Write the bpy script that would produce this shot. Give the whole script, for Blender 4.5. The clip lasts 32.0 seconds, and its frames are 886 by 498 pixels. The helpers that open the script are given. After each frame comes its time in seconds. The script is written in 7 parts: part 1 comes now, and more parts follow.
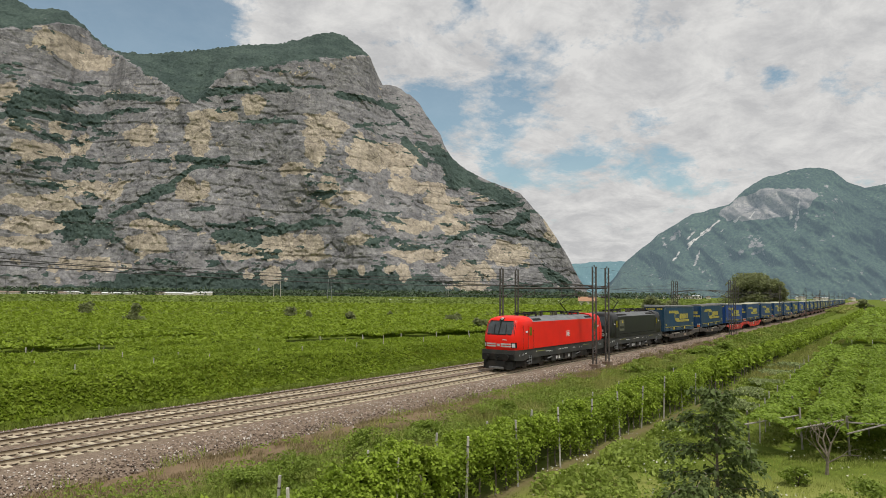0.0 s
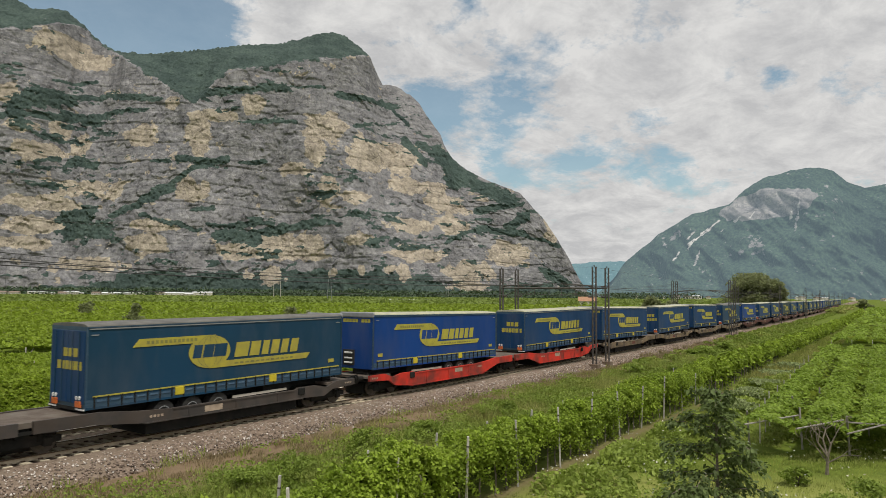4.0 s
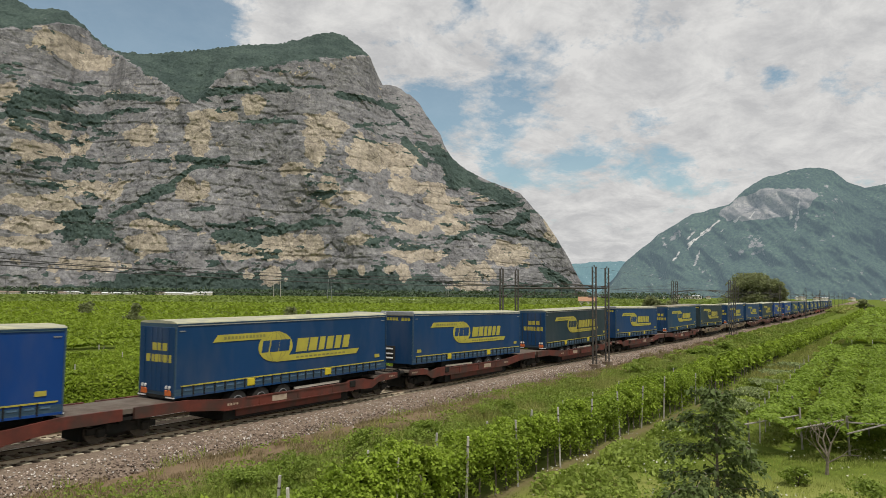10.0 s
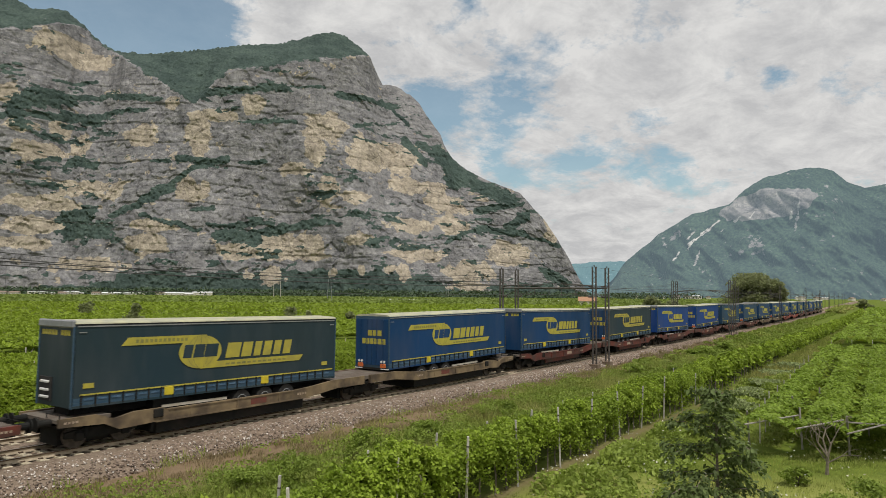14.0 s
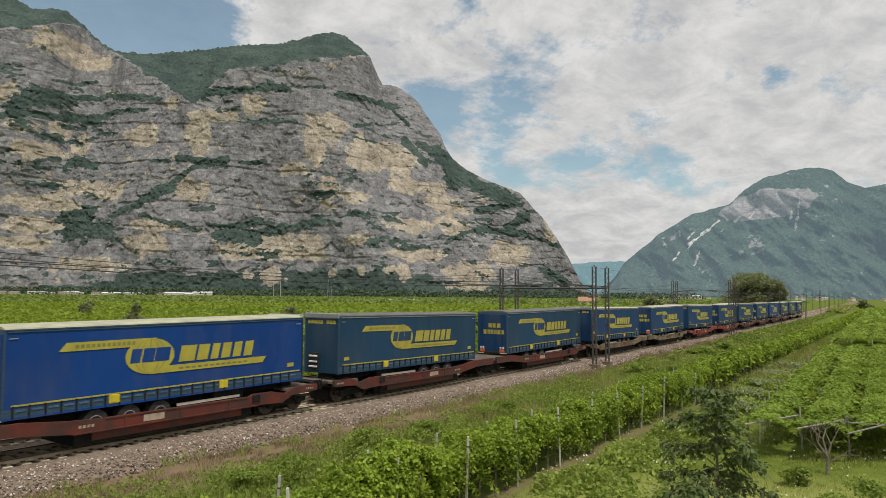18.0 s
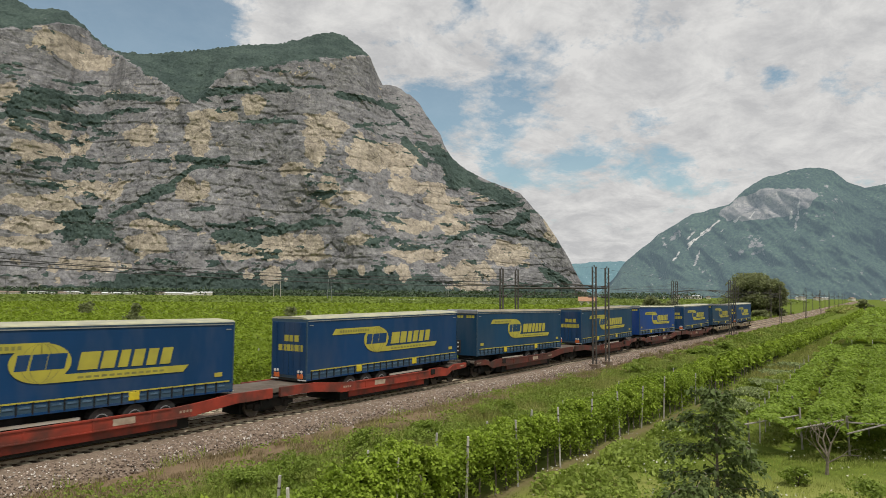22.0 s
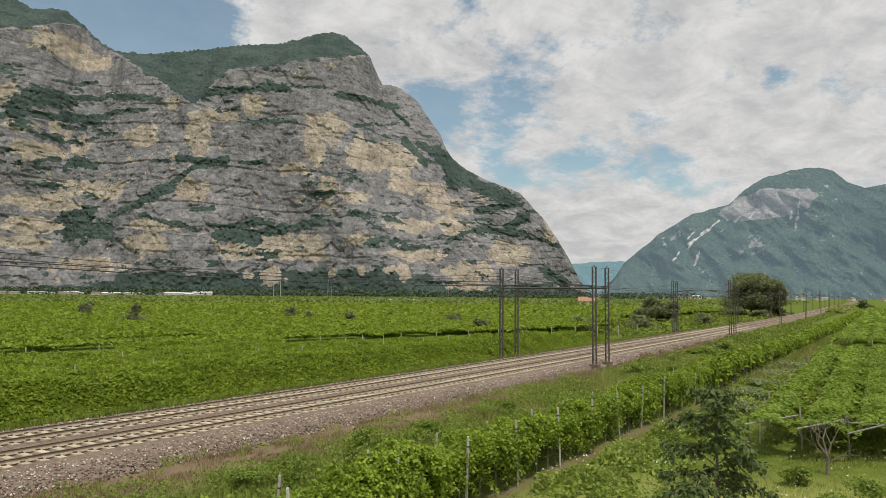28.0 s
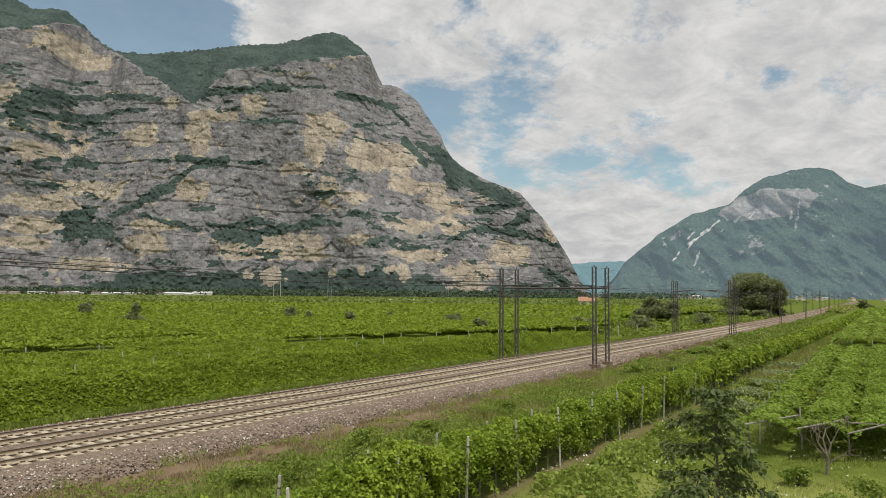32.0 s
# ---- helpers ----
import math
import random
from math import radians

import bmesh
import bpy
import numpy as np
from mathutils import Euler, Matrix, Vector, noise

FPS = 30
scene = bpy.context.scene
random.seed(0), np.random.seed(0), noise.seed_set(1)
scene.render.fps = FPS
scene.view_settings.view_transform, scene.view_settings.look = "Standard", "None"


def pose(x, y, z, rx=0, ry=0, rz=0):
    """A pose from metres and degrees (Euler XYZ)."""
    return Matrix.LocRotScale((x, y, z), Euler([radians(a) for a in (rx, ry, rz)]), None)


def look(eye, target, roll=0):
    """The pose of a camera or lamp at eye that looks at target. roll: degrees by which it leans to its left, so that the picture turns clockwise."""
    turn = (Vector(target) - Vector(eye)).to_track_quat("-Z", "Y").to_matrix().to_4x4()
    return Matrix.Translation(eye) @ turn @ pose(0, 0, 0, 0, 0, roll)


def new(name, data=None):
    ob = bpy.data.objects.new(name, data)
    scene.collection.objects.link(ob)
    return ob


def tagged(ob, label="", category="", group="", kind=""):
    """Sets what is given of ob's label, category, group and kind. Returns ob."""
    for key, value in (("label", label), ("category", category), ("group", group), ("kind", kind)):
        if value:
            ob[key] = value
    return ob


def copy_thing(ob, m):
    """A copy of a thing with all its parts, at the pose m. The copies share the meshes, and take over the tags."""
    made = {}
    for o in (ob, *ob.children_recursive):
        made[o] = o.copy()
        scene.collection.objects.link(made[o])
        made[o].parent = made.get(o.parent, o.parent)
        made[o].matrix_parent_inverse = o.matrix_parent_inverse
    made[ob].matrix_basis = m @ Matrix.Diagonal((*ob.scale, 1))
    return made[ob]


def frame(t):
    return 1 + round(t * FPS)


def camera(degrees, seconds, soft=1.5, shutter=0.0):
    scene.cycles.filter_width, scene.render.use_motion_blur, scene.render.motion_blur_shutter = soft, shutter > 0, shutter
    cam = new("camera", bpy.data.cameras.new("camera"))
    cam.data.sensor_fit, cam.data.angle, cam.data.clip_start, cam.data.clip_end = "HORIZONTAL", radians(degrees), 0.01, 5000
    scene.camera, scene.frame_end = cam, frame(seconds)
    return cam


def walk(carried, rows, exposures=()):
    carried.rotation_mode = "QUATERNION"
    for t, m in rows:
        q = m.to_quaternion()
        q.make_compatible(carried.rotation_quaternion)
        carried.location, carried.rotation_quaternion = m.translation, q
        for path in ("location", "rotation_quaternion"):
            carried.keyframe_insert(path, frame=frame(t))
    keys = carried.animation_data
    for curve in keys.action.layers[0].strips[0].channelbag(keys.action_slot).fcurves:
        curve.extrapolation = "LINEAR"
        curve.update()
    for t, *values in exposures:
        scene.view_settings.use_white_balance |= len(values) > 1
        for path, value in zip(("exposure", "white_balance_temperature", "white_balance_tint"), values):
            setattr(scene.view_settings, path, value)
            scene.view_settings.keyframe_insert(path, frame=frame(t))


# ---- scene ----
# ---------- camera: a tripod beside the line, 5.7 m above the rail heads ----------
EYE = Vector((0.0, 0.0, 5.749))
AZ, UP = radians(35.197), radians(3.748)
AIM = EYE + 100 * Vector((math.cos(AZ) * math.cos(UP), math.sin(AZ) * math.cos(UP), math.sin(UP)))
cam = camera(65.155, 32.0, 0.8, 0.08)
walk(cam, [(0.0, look(EYE, AIM, 0.509)), (32.0, look(EYE, AIM, 0.509))], exposures=[(0.0, 0.0), (32.0, 0.0)])

# ---------- sky and sun ----------
SUN_ELEV, SUN_AZ = 66.0, 240.0   # degrees; the azimuth from +x towards +y, where the sun stands
world = bpy.data.worlds.new("sky")
scene.world = world
world.use_nodes = True
wn, wl = world.node_tree.nodes, world.node_tree.links
wn.clear()


def wnode(kind, **values):
    n = wn.new(kind)
    for k, v in values.items():
        n.inputs[k].default_value = v
    return n


w_out = wn.new("ShaderNodeOutputWorld")
w_bg = wnode("ShaderNodeBackground", Strength=0.085)
w_sky = wn.new("ShaderNodeTexSky")
w_sky.sky_type, w_sky.sun_disc = "NISHITA", False
w_sky.sun_elevation, w_sky.sun_rotation = radians(SUN_ELEV), radians(90 - SUN_AZ)
w_sky.air_density, w_sky.dust_density = 1.0, 0.9
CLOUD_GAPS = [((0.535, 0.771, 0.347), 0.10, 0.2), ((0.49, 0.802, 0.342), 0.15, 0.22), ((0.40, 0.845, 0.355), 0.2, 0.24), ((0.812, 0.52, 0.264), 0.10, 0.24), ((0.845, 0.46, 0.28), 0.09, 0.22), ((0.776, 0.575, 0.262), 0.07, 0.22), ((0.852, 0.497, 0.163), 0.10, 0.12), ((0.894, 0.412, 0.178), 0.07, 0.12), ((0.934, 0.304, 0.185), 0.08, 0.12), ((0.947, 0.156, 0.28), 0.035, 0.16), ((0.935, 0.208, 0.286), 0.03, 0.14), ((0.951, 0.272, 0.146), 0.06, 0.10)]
w_co = wn.new("ShaderNodeTexCoord")
w_map = wn.new("ShaderNodeMapping")
w_map.inputs["Location"].default_value = (1.2, 0.72, 0.0)
w_map.inputs["Rotation"].default_value = (0.0, 0.0, radians(20))
w_map.inputs["Scale"].default_value = (1.0, 1.0, 1.0)
w_n1 = wnode("ShaderNodeTexNoise", Scale=3.2, Detail=14.0, Roughness=0.7, Distortion=0.1)
w_n2 = wnode("ShaderNodeTexNoise", Scale=6.0, Detail=12.0, Roughness=0.7, Distortion=0.3)
w_ramp = wn.new("ShaderNodeValToRGB")
w_ramp.color_ramp.elements[0].position, w_ramp.color_ramp.elements[1].position = 0.31, 0.43
w_ramp.color_ramp.elements[0].color = (0.14, 0.14, 0.14, 1)
w_shade = wn.new("ShaderNodeValToRGB")
w_shade.color_ramp.elements[0].position, w_shade.color_ramp.elements[1].position = 0.38, 0.62
w_shade.color_ramp.elements[0].color = (6.1, 6.1, 6.15, 1)
w_shade.color_ramp.elements[1].color = (8.5, 8.42, 8.25, 1)
w_mix = wn.new("ShaderNodeMixRGB")
# the clouds lie in a flat layer overhead, so they close up towards the horizon
w_sep, w_lay = wn.new("ShaderNodeSeparateXYZ"), wn.new("ShaderNodeCombineXYZ")
w_up = wn.new("ShaderNodeMath")
w_up.operation = "MAXIMUM"
w_up.inputs[1].default_value = 0.0
w_off = wn.new("ShaderNodeMath")
w_off.operation = "ADD"
w_off.inputs[1].default_value = 0.30
wl.new(w_co.outputs["Generated"], w_sep.inputs["Vector"])
wl.new(w_sep.outputs["Z"], w_up.inputs[0])
wl.new(w_up.outputs["Value"], w_off.inputs[0])
for k in ("X", "Y"):
    w_q = wn.new("ShaderNodeMath")
    w_q.operation = "DIVIDE"
    wl.new(w_sep.outputs[k], w_q.inputs[0])
    wl.new(w_off.outputs["Value"], w_q.inputs[1])
    wl.new(w_q.outputs["Value"], w_lay.inputs[k])
wl.new(w_lay.outputs["Vector"], w_map.inputs["Vector"])
wl.new(w_map.outputs["Vector"], w_n1.inputs["Vector"])
wl.new(w_map.outputs["Vector"], w_n2.inputs["Vector"])
w_fac = w_n1.outputs["Fac"]
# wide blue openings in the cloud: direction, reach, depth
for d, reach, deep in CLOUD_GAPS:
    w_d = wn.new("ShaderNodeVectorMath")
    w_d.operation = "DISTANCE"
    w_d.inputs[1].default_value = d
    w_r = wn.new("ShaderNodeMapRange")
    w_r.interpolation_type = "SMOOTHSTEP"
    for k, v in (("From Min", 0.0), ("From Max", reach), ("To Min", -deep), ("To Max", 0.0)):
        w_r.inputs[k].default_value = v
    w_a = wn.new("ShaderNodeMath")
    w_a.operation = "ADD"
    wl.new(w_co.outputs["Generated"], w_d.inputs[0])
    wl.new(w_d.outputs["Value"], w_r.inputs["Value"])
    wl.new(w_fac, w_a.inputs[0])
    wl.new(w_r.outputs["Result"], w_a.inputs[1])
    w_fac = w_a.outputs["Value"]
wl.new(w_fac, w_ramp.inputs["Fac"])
wl.new(w_n2.outputs["Fac"], w_shade.inputs["Fac"])
wl.new(w_ramp.outputs["Color"], w_mix.inputs["Fac"])
w_tint = wn.new("ShaderNodeMixRGB")
w_tint.blend_type = "MULTIPLY"
w_tint.inputs["Fac"].default_value = 1.0
w_tint.inputs["Color2"].default_value = (1.34, 1.44, 1.24, 1)
wl.new(w_sky.outputs["Color"], w_tint.inputs["Color1"])
wl.new(w_tint.outputs["Color"], w_mix.inputs["Color1"])
wl.new(w_shade.outputs["Color"], w_mix.inputs["Color2"])
wl.new(w_mix.outputs["Color"], w_bg.inputs["Color"])
wl.new(w_bg.outputs["Background"], w_out.inputs["Surface"])

sun = new("sun", bpy.data.lights.new("sun", "SUN"))
sun.data.energy, sun.data.angle, sun.data.color = 3.0, radians(4), (1.0, 0.95, 0.87)
sa, se = radians(SUN_AZ), radians(SUN_ELEV)
sun.matrix_world = look(Vector((math.cos(sa) * math.cos(se), math.sin(sa) * math.cos(se), math.sin(se))) * 200, (0, 0, 0))


# ---------- materials ----------
def rgb(c):
    return (c[0], c[1], c[2], 1.0)


def mat(name, a, b=None, scale=3.0, rough=0.7, metal=0.0, bump=0.0, bscale=None, island=0.0, obj=0.0, c=None, cscale=0.3, cpos=(0.5, 0.7), spec=0.4, stretch=None, glow=None):
    """Two colours by a fine noise, a third by a coarse one, relief, and a shift of value from piece to piece."""
    m = bpy.data.materials.new(name)
    m.use_nodes = True
    n, l = m.node_tree.nodes, m.node_tree.links
    p = n["Principled BSDF"]
    p.inputs["Roughness"].default_value, p.inputs["Metallic"].default_value = rough, metal
    p.inputs["Specular IOR Level"].default_value = spec
    co = n.new("ShaderNodeTexCoord")
    vec = co.outputs["Object"]
    if stretch:
        mp = n.new("ShaderNodeMapping")
        mp.inputs["Scale"].default_value = stretch
        l.new(vec, mp.inputs["Vector"])
        vec = mp.outputs["Vector"]
    t = n.new("ShaderNodeTexNoise")
    t.inputs["Scale"].default_value, t.inputs["Detail"].default_value = scale, 6
    l.new(vec, t.inputs["Vector"])
    mix = n.new("ShaderNodeMixRGB")
    mix.inputs["Color1"].default_value, mix.inputs["Color2"].default_value = rgb(a), rgb(b or [v * 0.75 for v in a])
    r = n.new("ShaderNodeValToRGB")
    r.color_ramp.elements[0].position, r.color_ramp.elements[1].position = 0.36, 0.64
    l.new(t.outputs["Fac"], r.inputs["Fac"])
    l.new(r.outputs["Color"], mix.inputs["Fac"])
    col = mix.outputs["Color"]
    if c:
        t2 = n.new("ShaderNodeTexNoise")
        t2.inputs["Scale"].default_value, t2.inputs["Detail"].default_value = cscale, 5
        l.new(vec, t2.inputs["Vector"])
        r2 = n.new("ShaderNodeValToRGB")
        r2.color_ramp.elements[0].position, r2.color_ramp.elements[1].position = cpos
        l.new(t2.outputs["Fac"], r2.inputs["Fac"])
        mx = n.new("ShaderNodeMixRGB")
        mx.inputs["Color2"].default_value = rgb(c)
        l.new(r2.outputs["Color"], mx.inputs["Fac"])
        l.new(col, mx.inputs["Color1"])
        col = mx.outputs["Color"]
    if island or obj:
        hs = n.new("ShaderNodeHueSaturation")
        src = n.new("ShaderNodeNewGeometry").outputs["Random Per Island"] if island else n.new("ShaderNodeObjectInfo").outputs["Random"]
        amt = island or obj
        mr = n.new("ShaderNodeMapRange")
        mr.inputs["To Min"].default_value, mr.inputs["To Max"].default_value = 1 - amt, 1 + amt
        l.new(src, mr.inputs["Value"])
        l.new(mr.outputs["Result"], hs.inputs["Value"])
        l.new(col, hs.inputs["Color"])
        col = hs.outputs["Color"]
    l.new(col, p.inputs["Base Color"])
    if bump:
        bt = n.new("ShaderNodeTexNoise")
        bt.inputs["Scale"].default_value, bt.inputs["Detail"].default_value = bscale or scale * 3, 5
        l.new(vec, bt.inputs["Vector"])
        bp = n.new("ShaderNodeBump")
        bp.inputs["Strength"].default_value, bp.inputs["Distance"].default_value = bump, 0.05
        l.new(bt.outputs["Fac"], bp.inputs["Height"])
        l.new(bp.outputs["Normal"], p.inputs["Normal"])
    if glow:
        p.inputs["Emission Color"].default_value, p.inputs["Emission Strength"].default_value = rgb(glow[0]), glow[1]
    return m


def let_through(m, thin):
    """Lets a share of the light pass through thin leaves."""
    n, l = m.node_tree.nodes, m.node_tree.links
    p = n["Principled BSDF"]
    tr = n.new("ShaderNodeBsdfTranslucent")
    l.new(p.inputs["Base Color"].links[0].from_socket, tr.inputs["Color"])
    ms = n.new("ShaderNodeMixShader")
    ms.inputs["Fac"].default_value = thin
    l.new(p.outputs["BSDF"], ms.inputs[1])
    l.new(tr.outputs["BSDF"], ms.inputs[2])
    l.new(ms.outputs["Shader"], n["Material Output"].inputs["Surface"])
    return m


def leafmat(name, a, b, island=0.35, scale=0.5, thin=0.35, c=None):
    m = mat(name, a, b, scale=scale, rough=0.6, island=island, spec=0.25, c=c, cscale=0.15)
    return let_through(m, thin)


M_RED = mat("red_paint", (0.82, 0.017, 0.006), (0.76, 0.015, 0.006), 1.2, 0.4, c=(0.62, 0.016, 0.008), cscale=0.7, cpos=(0.55, 0.9), spec=0.25)
M_BLACK = mat("black_paint", (0.0085, 0.0085, 0.0095), (0.012, 0.012, 0.013), 1.2, 0.34, c=(0.02, 0.019, 0.018), cscale=0.6, cpos=(0.5, 0.9), spec=0.25)
M_SILVER = leafmat("silver_leaf", (0.36, 0.42, 0.20), (0.26, 0.32, 0.13), thin=0.5)
M_UNDER = mat("dark_frame", (0.011, 0.012, 0.012), (0.018, 0.018, 0.016), 4, 0.8, c=(0.028, 0.024, 0.020), cscale=1.2, spec=0.2)
M_ROOF = mat("grey_roof", (0.20, 0.21, 0.22), (0.15, 0.155, 0.16), 2, 0.55)
M_SCREEN = mat("windscreen_glass", (0.06, 0.075, 0.085), (0.03, 0.038, 0.043), 1.1, 0.07, spec=0.9)
M_WHITE = mat("white_paint", (0.72, 0.72, 0.70), (0.6, 0.6, 0.58), 5, 0.5)
M_LAMP = mat("lamp_glass", (0.75, 0.76, 0.76), (0.6, 0.6, 0.6), 5, 0.12, spec=0.9)
M_STEEL = mat("worn_steel", (0.06, 0.05, 0.042), (0.10, 0.085, 0.07), 6, 0.6, metal=0.3)
M_RAIL = mat("rail_rust", (0.085, 0.055, 0.038), (0.12, 0.085, 0.06), 5, 0.75, spec=0.15)
M_RAILPALE = mat("dusty_rail_side", (0.46, 0.39, 0.29), (0.35, 0.29, 0.21), 5, 0.8, spec=0.15)
M_RAILTOP = mat("rail_head", (0.45, 0.43, 0.40), (0.36, 0.33, 0.30), 4, 0.28, metal=0.8)
M_CONC = mat("sleeper_concrete", (0.55, 0.485, 0.365), (0.44, 0.38, 0.275), 5, 0.9, obj=0.12, bump=0.3, spec=0.15)
M_BALLAST = mat("ballast", (0.262, 0.202, 0.155), (0.148, 0.112, 0.085), 7, 0.95, bump=1.0, bscale=14, c=(0.225, 0.178, 0.135), cscale=0.5, spec=0.08)
M_STONE = mat("ballast_stone", (0.28, 0.22, 0.178), (0.185, 0.144, 0.116), 2, 0.95, island=0.6, spec=0.1)
M_MAST = mat("mast_steel", (0.06, 0.055, 0.05), (0.10, 0.09, 0.078), 3, 0.75)
M_WIRE = mat("wire", (0.03, 0.03, 0.03), (0.05, 0.05, 0.05), 3, 0.6)
M_INSUL = mat("insulator", (0.05, 0.04, 0.035), (0.08, 0.06, 0.05), 3, 0.3)
M_WOOD = mat("grey_wood", (0.30, 0.28, 0.25), (0.20, 0.185, 0.165), 8, 0.9, bump=0.4, obj=0.15, spec=0.15)
M_POST = mat("concrete_post", (0.50, 0.48, 0.44), (0.38, 0.36, 0.33), 8, 0.9, obj=0.12, spec=0.2)
M_BARK = mat("bark", (0.13, 0.105, 0.085), (0.20, 0.175, 0.15), 7, 0.95, bump=0.7)
M_YELLOW = mat("yellow_print", (0.46, 0.41, 0.055), (0.37, 0.335, 0.055), 1.5, 0.6)
M_CABGLASS = mat("tinted_cab_window", (0.20, 0.16, 0.02), (0.14, 0.12, 0.02), 3, 0.15)
# near-black green, so that gaps in the vine row read as shade
M_ROWSHADE = mat("vine_heart", (0.07, 0.10, 0.014), (0.045, 0.065, 0.01), 3, 0.9)
M_TAG = mat("yellow_plate", (0.62, 0.50, 0.03), (0.52, 0.42, 0.03), 4, 0.5)
M_LIGHTRED = mat("tail_lamp", (0.62, 0.16, 0.04), (0.5, 0.1, 0.03), 6, 0.3)
M_YGREY = mat("grey_yellow_print", (0.24, 0.23, 0.06), (0.17, 0.17, 0.06), 2.5, 0.6)
M_GEARPALE = mat("worn_plough", (0.20, 0.20, 0.20), (0.10, 0.10, 0.10), 4, 0.6)
M_FRAME = mat("dark_grey_frame", (0.026, 0.029, 0.028), (0.036, 0.038, 0.035), 2, 0.6, c=(0.055, 0.052, 0.044), cscale=1.2)
M_GEAR = mat("grimy_gear", (0.062, 0.062, 0.058), (0.035, 0.035, 0.033), 3, 0.75, c=(0.10, 0.09, 0.075), cscale=1.5)
M_CANVASTOP = mat("pale_roof_sheet", (0.46, 0.45, 0.30), (0.33, 0.33, 0.26), 1.5, 0.6, spec=0.2)
M_TANTOP = mat("tan_roof_sheet", (0.30, 0.265, 0.185), (0.20, 0.18, 0.135), 1.5, 0.65, spec=0.2)
M_DULLTOP = mat("dull_roof_sheet", (0.15, 0.145, 0.13), (0.10, 0.098, 0.09), 1.5, 0.7)
M_ALU = mat("dull_aluminium", (0.30, 0.31, 0.32), (0.24, 0.25, 0.26), 3, 0.45, metal=0.3)
M_RUBBER = mat("tyre_rubber", (0.02, 0.02, 0.02), (0.035, 0.033, 0.03), 5, 0.85)

M_VINE = leafmat("vine_leaf", (0.30, 0.40, 0.048), (0.21, 0.295, 0.034), thin=0.42, island=0.32)
# duller vine leaf: the fading with distance is put into the colour
M_FARVINE = leafmat("far_vine_leaf", (0.215, 0.275, 0.06), (0.15, 0.20, 0.045), thin=0.4, island=0.2)
M_PERGOLA = leafmat("pergola_leaf", (0.25, 0.35, 0.05), (0.19, 0.275, 0.036), thin=0.42, island=0.24)
M_VINE2 = leafmat("vine_canopy_leaf", (0.265, 0.355, 0.036), (0.19, 0.265, 0.025), thin=0.45, island=0.22)
M_WEED = leafmat("weed_leaf", (0.262, 0.345, 0.062), (0.18, 0.245, 0.044), island=0.2, thin=0.45, c=(0.28, 0.30, 0.075))
# darker than the leaves: their shade on each other is put into this colour
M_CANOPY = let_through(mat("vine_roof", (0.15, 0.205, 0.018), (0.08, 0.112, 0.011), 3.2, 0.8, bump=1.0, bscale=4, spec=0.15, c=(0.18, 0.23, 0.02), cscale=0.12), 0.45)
M_PATHWEED = leafmat("path_weed_leaf", (0.32, 0.40, 0.08), (0.23, 0.30, 0.058), island=0.2, thin=0.45)
# same concrete as M_CONC, its darker look at a distance put in the colour
M_FARCONC = mat("old_sleeper", (0.30, 0.235, 0.175), (0.22, 0.17, 0.125), 5, 0.9, spec=0.1)
M_DRY = leafmat("dry_grass", (0.33, 0.26, 0.15), (0.235, 0.19, 0.10), thin=0.2, c=(0.24, 0.225, 0.10))
M_GRASS = leafmat("grass_blade", (0.31, 0.36, 0.085), (0.235, 0.28, 0.062), c=(0.40, 0.37, 0.14))
M_MEADOW = leafmat("meadow_leaf", (0.23, 0.295, 0.045), (0.17, 0.225, 0.035))
M_TREE = leafmat("tree_leaf", (0.265, 0.295, 0.135), (0.19, 0.215, 0.10), thin=0.5, island=0.25)
M_SAPL = leafmat("broad_leaf", (0.12, 0.165, 0.05), (0.082, 0.115, 0.036), thin=0.32, island=0.3)


# ---------- mesh helpers ----------
def mesh_np(name, verts, faces, material=None, smooth=False):
    """A mesh from arrays of vertices and of faces of one size."""
    me = bpy.data.meshes.new(name)
    verts, faces = np.asarray(verts, np.float32), np.asarray(faces, np.int32)
    k = faces.shape[1]
    me.vertices.add(len(verts))
    me.vertices.foreach_set("co", verts.ravel())
    me.loops.add(faces.size)
    me.loops.foreach_set("vertex_index", faces.ravel())
    me.polygons.add(len(faces))
    me.polygons.foreach_set("loop_start", np.arange(0, faces.size, k, dtype=np.int32))
    me.update(calc_edges=True)
    if smooth:
        me.polygons.foreach_set("use_smooth", np.ones(len(faces), bool))
    if material:
        me.materials.append(material)
    return me


def grid_faces(nu, nv):
    i, j = np.meshgrid(np.arange(nu - 1), np.arange(nv - 1), indexing="ij")
    a = (i * nv + j).ravel()
    return np.stack([a, a + nv, a + nv + 1, a + 1], 1)


def bm_to(name, bm, material, smooth=False):
    bmesh.ops.recalc_face_normals(bm, faces=bm.faces)
    me = bpy.data.meshes.new(name)
    bm.to_mesh(me)
    bm.free()
    me.materials.append(material)
    if smooth:
        for f in me.polygons:
            f.use_smooth = True
    return me


def part(name, bm, material, parent, label="", smooth=False):
    ob = new(name, bm if isinstance(bm, bpy.types.Mesh) else bm_to(name, bm, material, smooth))
    ob.parent = parent
    if label:
        ob["label"] = label
    return ob


def box(bm, x0, x1, y0, y1, z0, z1, bevel=0.0):
    r = bmesh.ops.create_cube(bm, size=1.0, matrix=Matrix.Translation(((x0 + x1) / 2, (y0 + y1) / 2, (z0 + z1) / 2)) @ Matrix.Diagonal((x1 - x0, y1 - y0, z1 - z0, 1)))
    if bevel:
        edges = {e for v in r["verts"] for e in v.link_edges}
        bmesh.ops.bevel(bm, geom=list(edges), offset=bevel, segments=1, affect="EDGES")
    return bm


